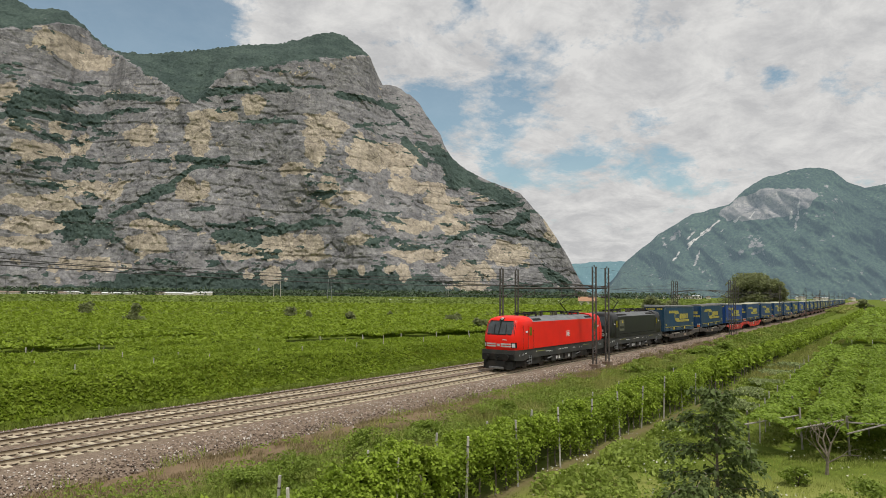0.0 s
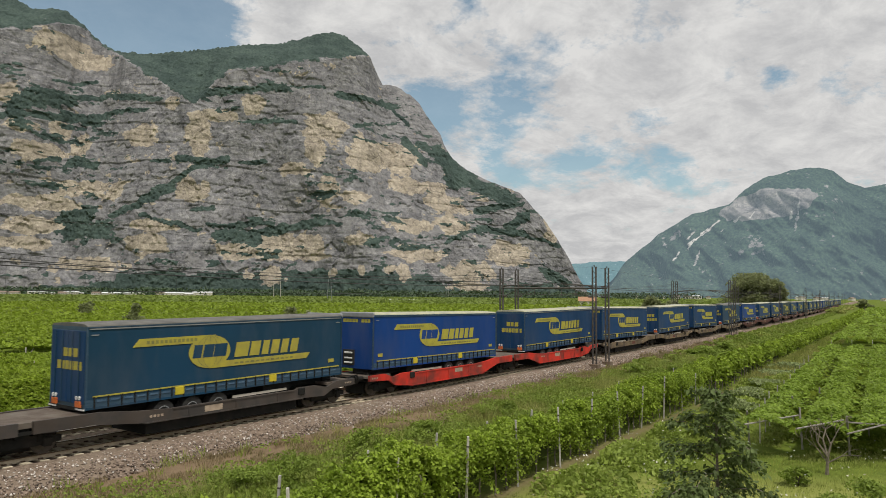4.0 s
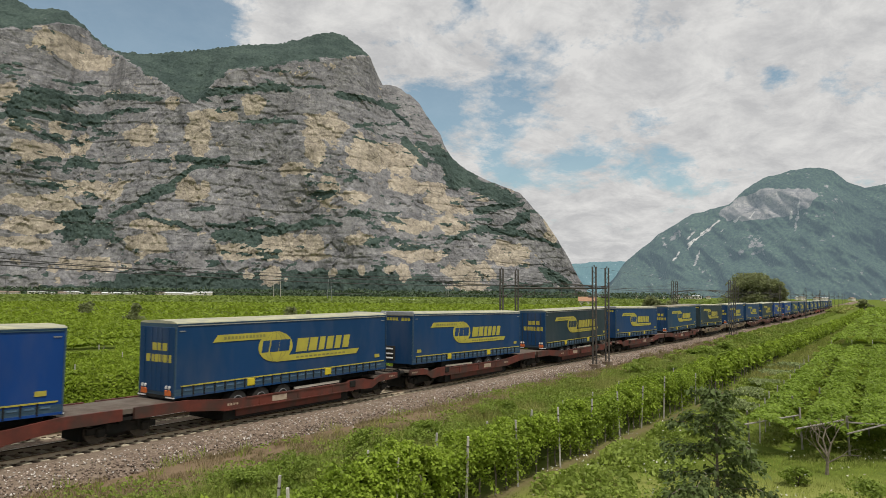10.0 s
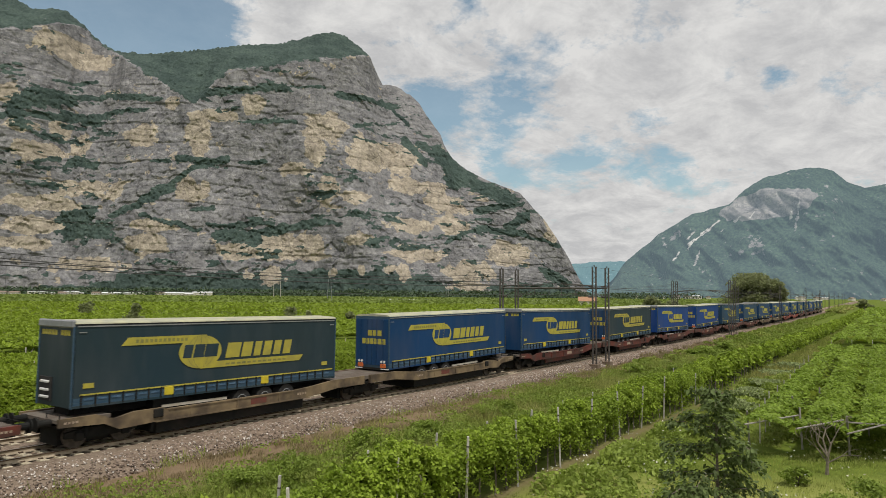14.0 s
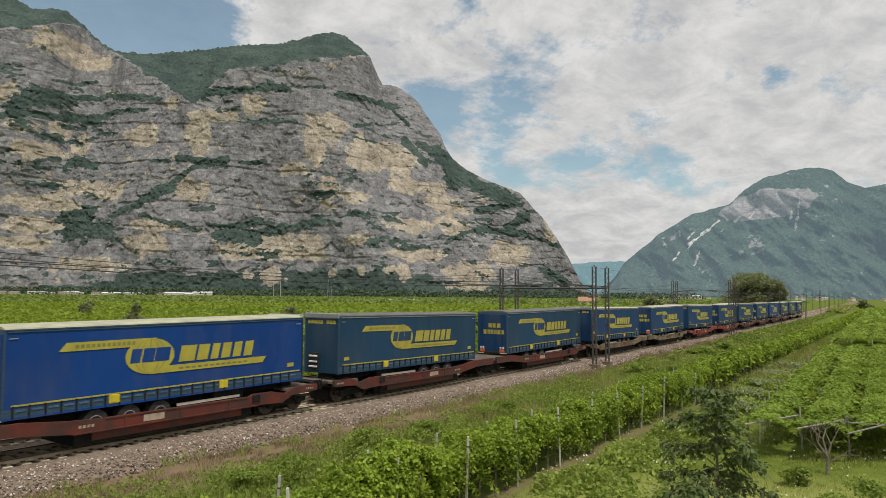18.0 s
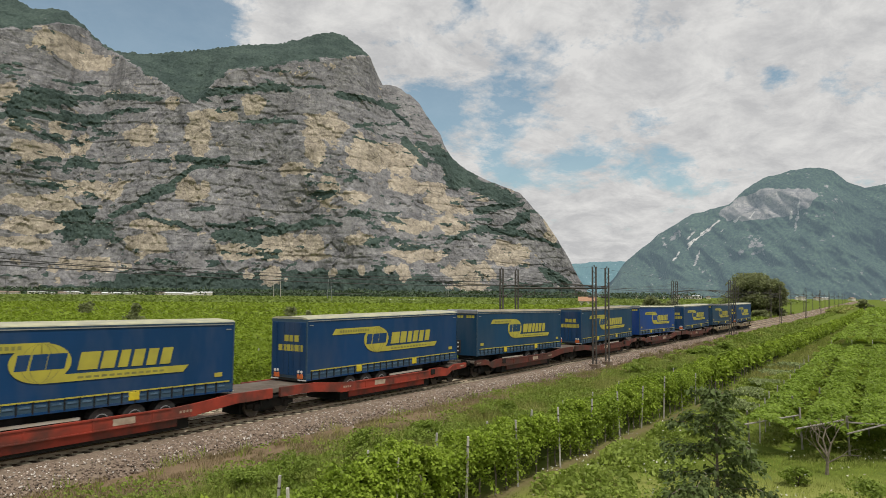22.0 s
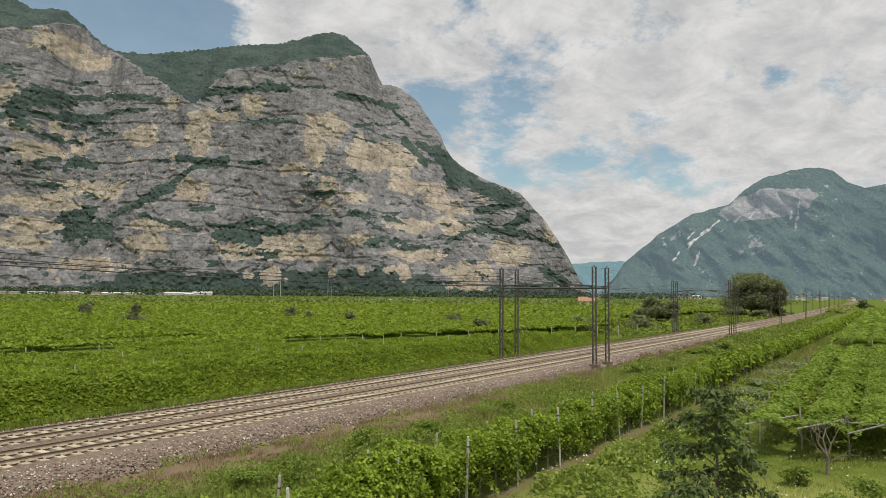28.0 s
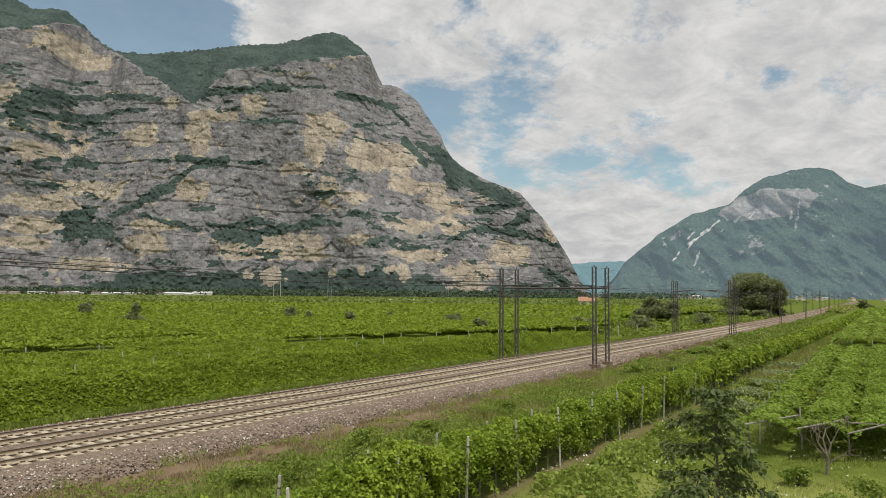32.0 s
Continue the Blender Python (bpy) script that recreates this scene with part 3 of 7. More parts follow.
WOODED_MID = [(-239, 264, -184, 305, 7), (-218, 326, -176, 324, 12), (-178, 314, -115, 337, 12), (-288, 320, -243, 324, 6), (-83, 330, -28, 334, 6), (-184, 203, -140, 205, 7), (-294, 185, -229, 167, 6), (-229, 167, -169, 152, 7), (-144, 165, -3, 177, 7), (-113, 145, -43, 135, 19), (-43, 150, 103, 180, 15), (103, 191, 151, 174, 6), (-87, 435, 46, 446, 6), (-199, 505, 16, 537, 13), (16, 537, 124, 544, 4)]
WOODED_EAST = [(160, 529, 322, 557, 10), (320, 549, 369, 492, 7), (198, 450, 331, 490, 4), (350, 439, 398, 363, 13), (398, 428, 468, 369, 15), (468, 382, 477, 310, 21), (447, 412, 519, 323, 21), (517, 316, 601, 262, 23), (525, 229, 626, 246, 9), (590, 183, 635, 214, 12), (422, 140, 523, 182, 7), (521, 175, 622, 167, 13), (620, 164, 715, 135, 6), (662, 73, 719, 39, 15)]
# pale broken faces: middle, half breadth, half height
PALE_HIGH = [(-533, 624, 62, 38), (-480, 610, 85, 29), (-606, 465, 29, 32), (-573, 391, 41, 18), (-505, 397, 26, 26), (-461, 371, 23, 47), (-317, 389, 41, 35), (-184, 401, 35, 65), (-140, 449, 51, 21), (-53, 485, 32, 32), (-248, 474, 18, 18), (130, 431, 62, 53), (101, 370, 29, 50), (234, 383, 59, 50), (325, 377, 81, 56), (215, 338, 53, 23), (48, 317, 47, 21), (126, 256, 32, 44), (-435, 250, 81, 23), (-360, 246, 21, 32), (-535, 211, 81, 21)]
PALE_LOW = [(-530, 159, 88, 26), (-545, 117, 73, 18), (-397, 68, 103, 23), (-265, 159, 59, 21), (-273, 119, 59, 29), (-201, 248, 32, 35), (-161, 254, 18, 22), (23, 123, 110, 38), (-66, 106, 59, 23), (103, 115, 21, 38), (194, 242, 44, 21), (331, 179, 76, 23), (341, 290, 53, 29), (439, 248, 62, 32), (411, 296, 44, 18), (445, 184, 53, 29), (472, 64, 81, 32), (344, 106, 88, 23), (582, 112, 66, 37), (700, 178, 23, 38), (204, 134, 38, 15), (-543, 340, 59, 21)]
SCREE = [(267, 66, 16, 9), (301, 58, 15, 21), (141, 57, 9, 12), (2, 47, 26, 22), (202, 61, 7, 12), (-53, 49, 12, 7), (470, 28, 50, 12)]


def stroke(U, Z, u0, z0, u1, z1, w):
    """1 on the line of a ledge, falling to 0 at its half height."""
    t = np.clip(((U - u0) * (u1 - u0) + (Z - z0) * (z1 - z0)) / ((u1 - u0) ** 2 + (z1 - z0) ** 2), 0, 1)
    return 1 - np.hypot((U - u0 - t * (u1 - u0)) * 0.8, Z - z0 - t * (z1 - z0)) / w


uu, ww = np.concatenate([np.linspace(-1500, -770, 60), np.linspace(-767, 789, 820)]), np.linspace(0, 1, 350)
nu, nz = len(uu), len(ww)
crest = np.interp(uu, *zip(*CREST)) + (fbm(uu * 0.05, uu * 0, 5) - 0.5) * 9
U, W = np.meshgrid(uu, ww, indexing="ij")
Z = W * crest[:, None]
treeline = np.interp(U, *zip(*TREELINE))
# the rock leans back a little, the wooded shoulder above it much more
lean = 0.30 * Z + 1.1 * np.maximum(0, Z - treeline)
lean = lean / np.maximum(lean[:, -1:], 1e-3)
back = 1640 + np.minimum(360, (0.62 - 0.45 * ss(480, 700, uu)) * crest)[:, None] * lean
free = 1 - W ** 8
rel = 300 * (fbm(np.minimum(U, 540) / 520, Z / 1500, 21, 2) - 0.5)
rel += 60 * (fbm(np.minimum(U, 690) / 150 + Z / 700, Z / 330, 31, 3, 0.45) - 0.5)
# warped coordinates, so that beds and cracks run unevenly
UW = U + 34 * (fbm(U / 70, Z / 70, 33, 4, 0.55) - 0.5) + 10 * (fbm(U / 15, Z / 15, 34, 3) - 0.5)
ZW = Z + 0.03 * U + 30 * (fbm(U / 240, Z / 110, 51, 5, 0.55) - 0.5)
# great plates of rock, each standing a step before the next
plate = 7 * fbm(UW / 150 + Z / 900, ZW / 150, 43, 5, 0.6)
rel += 3.6 * (np.floor(plate) + ss(0.88, 1.0, plate % 1.0) - 3)
plate2 = 8 * fbm(UW / 48 - Z / 400, ZW / 40, 47, 4, 0.52)
rel += 1.5 * (np.floor(plate2) + ss(0.75, 1.0, plate2 % 1.0) - 4) * ss(0.36, 0.6, fbm(U / 90, Z / 60, 46, 3))
# upright corners and chimneys
rel += 10.0 * (np.abs(fbm(UW / 34 + Z / 500, Z / 150, 49, 5, 0.58) - 0.5) * 2 - 0.3) * ss(0.25, 0.55, fbm(U / 120, Z / 120, 48, 3))
# beds: each face leans back and ends under the overhang of the next
some = ss(0.34, 0.60, fbm(U / 140, Z / 50, 55, 4, 0.55))
rel += some * 2.4 * (((ZW / 52) % 1.0) ** 2.5 - 0.3)
rel += ss(0.40, 0.60, fbm(U / 80, ZW / 24, 57, 4)) * 1.1 * (((ZW / 17.3) % 1.0) ** 2 - 0.35)
rel += ss(0.42, 0.58, fbm(U / 50, ZW / 12, 58, 3)) * 0.4 * (((ZW / 7.1) % 1.0) ** 2 - 0.35)
# blocky breaks
rel += 2.6 * (np.abs(fbm(UW / 17, ZW / 14, 61, 4, 0.6) - 0.5) * 2 - 0.25)
rel += 1.1 * (fbm(U / 6, Z / 5, 63, 2, 0.6) - 0.5)
ledge = fbm(UW / 60, ZW / 11, 71, 4)
ragged = fbm(UW / 24, ZW / 12, 76, 5, 0.62) - 0.5
cover = ss(-10, 10, Z - treeline + 44 * (fbm(UW / 40, ZW / 22, 73, 5, 0.6) - 0.5))
cover = np.where(U > 280, 0, cover)
FOOT = [(-800, 19), (-571, 20), (-465, 20), (-341, 28), (-330, 54), (-222, 58), (-180, 53), (-15, 64), (103, 65), (202, 67), (350, 50), (424, 30), (495, 20), (542, 31), (622, 41), (719, 33), (778, 14), (970, 8)]
foot = np.interp(U, *zip(*FOOT))
cover = np.maximum(cover, ss(8, -8, Z - foot + 26 * (fbm(U / 26, Z / 18, 75, 5, 0.6) - 0.5)))
most = 0 * U - 9
for row in WOODED_WEST + WOODED_MID + WOODED_EAST:
    most = np.maximum(most, stroke(U + 9 * (fbm(U / 20, Z / 14, 78, 3) - 0.5), Z + 12 * (fbm(U / 26, Z / 20, 79, 3) - 0.5), *row))
cover = np.maximum(cover, ss(-0.25, 0.30, most + 1.5 * ragged))
# thin green on the narrow ledges between
cover = np.maximum(cover, 0.92 * ss(0.60, 0.70, ledge + 0.5 * (fbm(U / 14, Z / 9, 72, 4) - 0.5)) * ss(0.42, 0.6, fbm(U / 130, Z / 80, 77, 3)))
cover = np.clip(cover * 0.68, 0, 0.7)
# pale scars, broken along the beds and the cracks
scar = fbm(UW / 26, ZW / 20, 83, 6, 0.62) - 0.5
och = 0.8 * ss(0.12, 0.20, scar - 0.06 + 0.10 * (fbm(U / 200, Z / 160, 81, 2) - 0.5))
most = 0 * U
for cu, cz, ru, rz in PALE_HIGH + PALE_LOW:
    most = np.maximum(most, 1.25 - np.maximum(np.hypot((U - cu) / ru, (Z - cz) / rz), 0.45) * 0.78)
och = np.maximum(och, ss(0.50, 0.62, most + 1.0 * scar + 0.2 * ragged))
for cu, cz, ru, rz in SCREE:
    bare = ss(0.30, 0.5, blob(U, Z, cu, cz, ru, rz) + 1.3 * (fbm(U / 12, Z / 12, 85, 4, 0.6) - 0.5)) * ss(0.08, 0.25, blob(U, Z, cu, cz, ru, rz))
    cover, och = cover * (1 - bare), np.maximum(och, 1.3 * bare)
crown = ss(0.5, 0.62, cover)
rel2 = (rel - 4 * crown * vnoise(U / 6, Z / 5, 97)) * free + crown * 3 * vnoise(U / 8, Z / 8, 98)
ZZ = Z + crown * (vnoise(U / 5, Z / 7, 99) - 0.3) * 5 * ss(0, 30, Z)
cl = mesh_np("cliff_mountain", wall_place(U, back + rel2, ZZ - 3, radians(49.057)).reshape(-1, 3), grid_faces(nu, nz), None, True)
for nm, arr in (("cover", cover), ("ochre", np.clip(och, 0, 1.3))):
    cl.attributes.new(nm, "FLOAT", "POINT").data.foreach_set("value", arr.ravel().astype(np.float32))
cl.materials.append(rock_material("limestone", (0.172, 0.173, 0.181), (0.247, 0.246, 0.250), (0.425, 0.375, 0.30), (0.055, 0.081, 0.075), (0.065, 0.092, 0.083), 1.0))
tagged(new("cliff_mountain", cl), "grey and ochre limestone cliff with wooded ledges", "mountain", kind="backdrop")


def far_mountain(name, label, crest, az, base, lean, material, nu, nz, rough, covered, seed, pale=lambda A, h: 0 * A):
    us = np.linspace(crest[0][0], crest[-1][0], nu)
    ch = np.interp(us, *zip(*crest)) + (fbm(us * 0.02, us * 0, seed) - 0.5) * 14
    A, B = np.meshgrid(us, np.linspace(0, 1, nz), indexing="ij")
    h = B * ch[:, None]
    dp = base + lean * h / np.maximum(ch[:, None], 1) * 600 + (1 - B ** 6) * rough * (fbm(A / 300 + h / 330, h / 500 - A / 900, seed + 1, 4) - 0.5) + (1 - B ** 6) * rough * 0.35 * np.abs(fbm(A / 130 + h / 150, h / 260 - A / 500, seed + 2, 4) - 0.5)
    me = mesh_np(name, wall_place(A, dp, h - 12, az).reshape(-1, 3), grid_faces(nu, nz), None, True)
    cv = covered(A, h)
    oc = pale(A, h)
    for nm, arr in (("cover", cv), ("ochre", oc)):
        me.attributes.new(nm, "FLOAT", "POINT").data.foreach_set("value", arr.ravel().astype(np.float32))
    me.materials.append(material)
    return tagged(new(name, me), label, "mountain", kind="backdrop")


def right_cover(A, h):
    c = 0.66 + 0.10 * (fbm(A / 90, h / 60, 5) - 0.5) * 2
    edge = 0.5 * (fbm(A / 60, h / 60, 9) - 0.5)
    wall = ss(0.34, 0.42, blob(A, h, -100, 510, 235, 88, 0.04) + 0.7 * edge)
    bare = 0.45 * blob(A, h, -123, 279, 130, 60) + 0.6 * blob(A, h, -625, 330, 110, 45, 0.6) + 0.7 * blob(A, h, 195, 568, 50, 60) + 0.6 * blob(A, h, 60, 440, 60, 70)
    bare = bare * ss(0.40, 0.62, fbm(A / 45, h / 60, 12)) * 0.6
    return np.clip(c - 0.6 * np.maximum(np.maximum(wall, bare), right_pale(A, h)), 0, 0.7)


def right_pale(A, h):
    """Bare scree runs down the slope."""
    s = 0 * A
    for a0, h0, a1, h1, w in ((-349, 440, -430, 350, 4), (-440, 345, -490, 290, 6), (-427, 254, -446, 185, 6), (-405, 395, -494, 279, 4), (-470, 372, -505, 330, 4), (49, 509, 24, 347, 5), (12, 460, 5, 420, 4), (-238, 449, -262, 428, 7), (-167, 472, -190, 440, 6), (-530, 262, -560, 215, 6), (-300, 400, -330, 372, 5), (-465, 330, -500, 300, 6)):
        t = np.clip(((A - a0) * (a1 - a0) + (h - h0) * (h1 - h0)) / ((a1 - a0) ** 2 + (h1 - h0) ** 2), 0, 1)
        d = np.hypot(A - a0 - t * (a1 - a0), h - h0 - t * (h1 - h0)) + 14 * (fbm(A / 22, h / 22, 15) - 0.5)
        s = np.maximum(s, 0.8 * ss(w * 1.2, w * 0.3, d + 10 * (fbm(A / 9, h / 9, 16, 3) - 0.5)))
    return s


# both far slopes glow blue, the haze being put into their emission
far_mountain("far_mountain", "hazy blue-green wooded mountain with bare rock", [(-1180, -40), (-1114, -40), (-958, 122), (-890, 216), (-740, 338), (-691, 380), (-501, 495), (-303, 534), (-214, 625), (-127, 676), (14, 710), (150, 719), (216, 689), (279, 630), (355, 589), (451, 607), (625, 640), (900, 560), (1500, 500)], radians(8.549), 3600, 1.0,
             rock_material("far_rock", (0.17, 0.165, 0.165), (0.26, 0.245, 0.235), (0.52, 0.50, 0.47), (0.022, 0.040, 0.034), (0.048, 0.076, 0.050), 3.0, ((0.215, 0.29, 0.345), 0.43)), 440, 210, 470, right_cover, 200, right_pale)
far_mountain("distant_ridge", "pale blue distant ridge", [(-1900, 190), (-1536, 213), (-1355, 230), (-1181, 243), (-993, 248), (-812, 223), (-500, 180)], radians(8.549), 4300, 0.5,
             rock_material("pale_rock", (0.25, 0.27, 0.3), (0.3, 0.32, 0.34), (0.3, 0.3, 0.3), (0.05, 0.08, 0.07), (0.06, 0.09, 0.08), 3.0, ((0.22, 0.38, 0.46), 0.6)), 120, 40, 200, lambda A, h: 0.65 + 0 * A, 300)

# ---------- the train ----------
SPEED = 22.3204
LOCO_FRONT, LOCO_LEN = 45.45, 18.98
WAGON_FRONT, WAGON_LEN = 83.45, 34.408
MOVING = []   # thing, length along the track of its middle at 0 s


def loft(bm, rings, cap=True):
    vs = [[bm.verts.new(p) for p in r] for r in rings]
    n = len(rings[0])
    for a, b in zip(vs, vs[1:]):
        for i in range(n):
            j = (i + 1) % n
            bm.faces.new((a[i], a[j], b[j], b[i]))
    if cap:
        bm.faces.new(vs[0])
        bm.faces.new(vs[-1][::-1])
    return bm


# half outline of the nose in plan: share of the half width, distance behind the foremost point
NOSE = [(0.0, 0.0), (0.45, 0.03), (0.74, 0.09), (0.86, 0.20), (0.94, 0.42), (0.985, 0.75), (1.0, 1.2)]
# levels of the cab: height, foremost x, half width
CAB = [(1.56, 8.90, 1.46), (1.75, 8.97, 1.495), (2.1, 9.00, 1.505), (2.5, 8.99, 1.505), (2.72, 8.95, 1.505), (3.05, 8.80, 1.50), (3.4, 8.64, 1.49), (3.66, 8.53, 1.47), (3.80, 8.46, 1.40), (3.91, 8.36, 1.28), (4.01, 8.15, 1.10), (4.08, 7.80, 0.88), (4.12, 7.3, 0.66)]
CAB_BACK = 6.12


def cab_x(y, z, off=0.0):
    """The nose's x at a half-breadth y and a height z, off metres proud of it."""
    zs, xs, ws = zip(*CAB)
    w = float(np.interp(z, zs, ws))
    return float(np.interp(z, zs, xs)) + off - float(np.interp(min(abs(y) / w, 1.0), *zip(*NOSE)))


def cab_shell(s):
    """The closed body of a driver's cab, rounded in plan and raked above the waist; s: which end."""
    bm = bmesh.new()
    rings = []
    for z, x, w in CAB:
        half = [(x - dx, w * f) for f, dx in NOSE] + [(CAB_BACK, w)]
        ring = [(s * px, py, z) for px, py in half] + [(s * px, -py, z) for px, py in half[::-1][:-1]]
        rings.append(ring)
    loft(bm, rings)
    me = bm_to("cab", bm, None)
    for f in me.polygons:
        f.use_smooth = True
    me.set_sharp_from_angle(angle=radians(28))
    return me


def nose_patch(s, y0, y1, z0, z1, off, ny=6, nz=4, thick=0.02, taper=0.0):
    """A thin plate that follows the nose between two breadths and two heights."""
    bm = bmesh.new()
    g = []
    for i in range(nz + 1):
        z = z0 + (z1 - z0) * i / nz
        t = taper * i / nz
        row = []
        for j in range(ny + 1):
            y = y0 + t + (y1 - y0 - 2 * t) * j / ny if y0 * y1 < 0 else (y0 + (y1 - t * (1 if y1 > 0 else -1) - y0) * j / ny if abs(y1) > abs(y0) else y0 - t * (1 if y0 > 0 else -1) + (y1 - y0 + t * (1 if y0 > 0 else -1)) * j / ny)
            row.append(bm.verts.new((s * cab_x(y, z, off), y, z)))
        g.append(row)
    fs = [bm.faces.new((g[i][j], g[i][j + 1], g[i + 1][j + 1], g[i + 1][j])) for i in range(nz) for j in range(ny)]
    bmesh.ops.solidify(bm, geom=fs, thickness=thick)
    return bm


def wheelset(parent, x, r=0.46, hw=0.75):
    for y in (-hw, hw):
        bm = bmesh.new()
        rod(bm, (x, y - 0.065, r), (x, y + 0.065, r), r, 24)
        w = part("wheel", bm, M_STEEL, parent, "worn steel railway wheel")
        bm = bmesh.new()
        rod(bm, (x, y - 0.11 * np.sign(-y), r), (x, y + 0.11 * np.sign(y), r), 0.14, 10)
        part("hub", bm, M_UNDER, w)
    part("axle", rod(bmesh.new(), (x, -hw, r), (x, hw, r), 0.08, 8), M_STEEL, parent)


def bogie(parent, x, base, r, mat_frame, lo=0.35, hi=0.95):
    bg = part("bogie", bx(x - 0.35, x + 0.35, -0.9, 0.9, lo + 0.1, hi - 0.1), mat_frame, parent, "dark cast bogie")
    for y in (-1.0, 1.0):
        bm = bmesh.new()
        h = base / 2
        prism(bm, [(x - h - 0.5, 0.62), (x - h - 0.5, 0.42), (x - h + 0.3, 0.36), (x - 0.5, lo), (x + 0.5, lo), (x + h - 0.3, 0.36), (x + h + 0.5, 0.42), (x + h + 0.5, 0.62), (x + 0.6, hi - 0.22), (x - 0.6, hi - 0.22)], y - 0.07, y + 0.07)
        part("side_frame", bm, mat_frame, bg)
        for sx in (-h, h):
            part("axle_box", bx(x + sx - 0.16, x + sx + 0.16, y * 1.08 - 0.1, y * 1.08 + 0.1, r - 0.16, r + 0.16, bevel=0.04), M_UNDER, bg)
            bm = bmesh.new()
            rod(bm, (x + sx * 0.72, y * 1.06, 0.5), (x + sx * 0.72, y * 1.06, 0.78), 0.09, 8)
            part("spring", bm, M_UNDER, bg)
    wheelset(parent, x - base / 2, r)
    wheelset(parent, x + base / 2, r)


def buffers(parent, x, sgn, y=0.875, z=1.06, mat_h=M_UNDER):
    for s in (-1, 1):
        bm = bmesh.new()
        rod(bm, (x, s * y, z), (x + sgn * 0.5, s * y, z), 0.13, 12)
        b = part("buffer", bm, mat_h, parent, "black round buffer")
        bm = bmesh.new()
        rod(bm, (x + sgn * 0.5, s * y, z), (x + sgn * 0.55, s * y, z), 0.25, 20)
        part("buffer_plate", bm, M_UNDER, b)
    bm = bmesh.new()
    rod(bm, (x, 0, z), (x + sgn * 0.36, 0, z - 0.05), 0.05, 8)
    rod(bm, (x + sgn * 0.36, 0, z - 0.05), (x + sgn * 0.42, 0, z - 0.42), 0.04, 8)
    part("coupling_hook", bm, M_UNDER, parent)


def pantograph(parent, x, sgn, raised):
    base = part("pantograph", bx(x - 0.9, x + 0.9, -0.55, 0.55, 4.02, 4.12), M_UNDER, parent, "dark folding pantograph")
    bm = bmesh.new()
    if raised:
        root, knee, head = (x + sgn * 0.7, 0, 4.15), (x + sgn * 2.15, 0, 4.92), (x + sgn * 0.05, 0, 5.58)
    else:
        root, knee, head = (x - sgn * 0.3, 0, 4.05), (x + sgn * 1.5, 0, 4.15), (x - sgn * 0.3, 0, 4.22)
    rod(bm, root, knee, 0.05, 6)
    rod(bm, (knee[0], 0.15, knee[2]), (head[0], 0.45, head[2]), 0.03, 6)
    rod(bm, (knee[0], -0.15, knee[2]), (head[0], -0.45, head[2]), 0.03, 6)
    part("arm", bm, M_UNDER, base)
    for dx in (-0.2, 0.2):
        bm = bmesh.new()
        rod(bm, (head[0] + dx, -0.62, head[2]), (head[0] + dx, 0.62, head[2]), 0.035, 6)
        for s in (-1, 1):
            rod(bm, (head[0] + dx, s * 0.62, head[2]), (head[0] + dx, s * 0.95, head[2] - 0.16), 0.03, 6)
        part("contact_strip", bm, M_UNDER, base)
    for dx in (-0.7, 0.7):
        for y in (-0.5, 0.5):
            bm = bmesh.new()
            rod(bm, (x + dx, y, 3.74), (x + dx, y, 4.02), 0.09, 8)
            part("insulator", bm, M_INSUL, base)


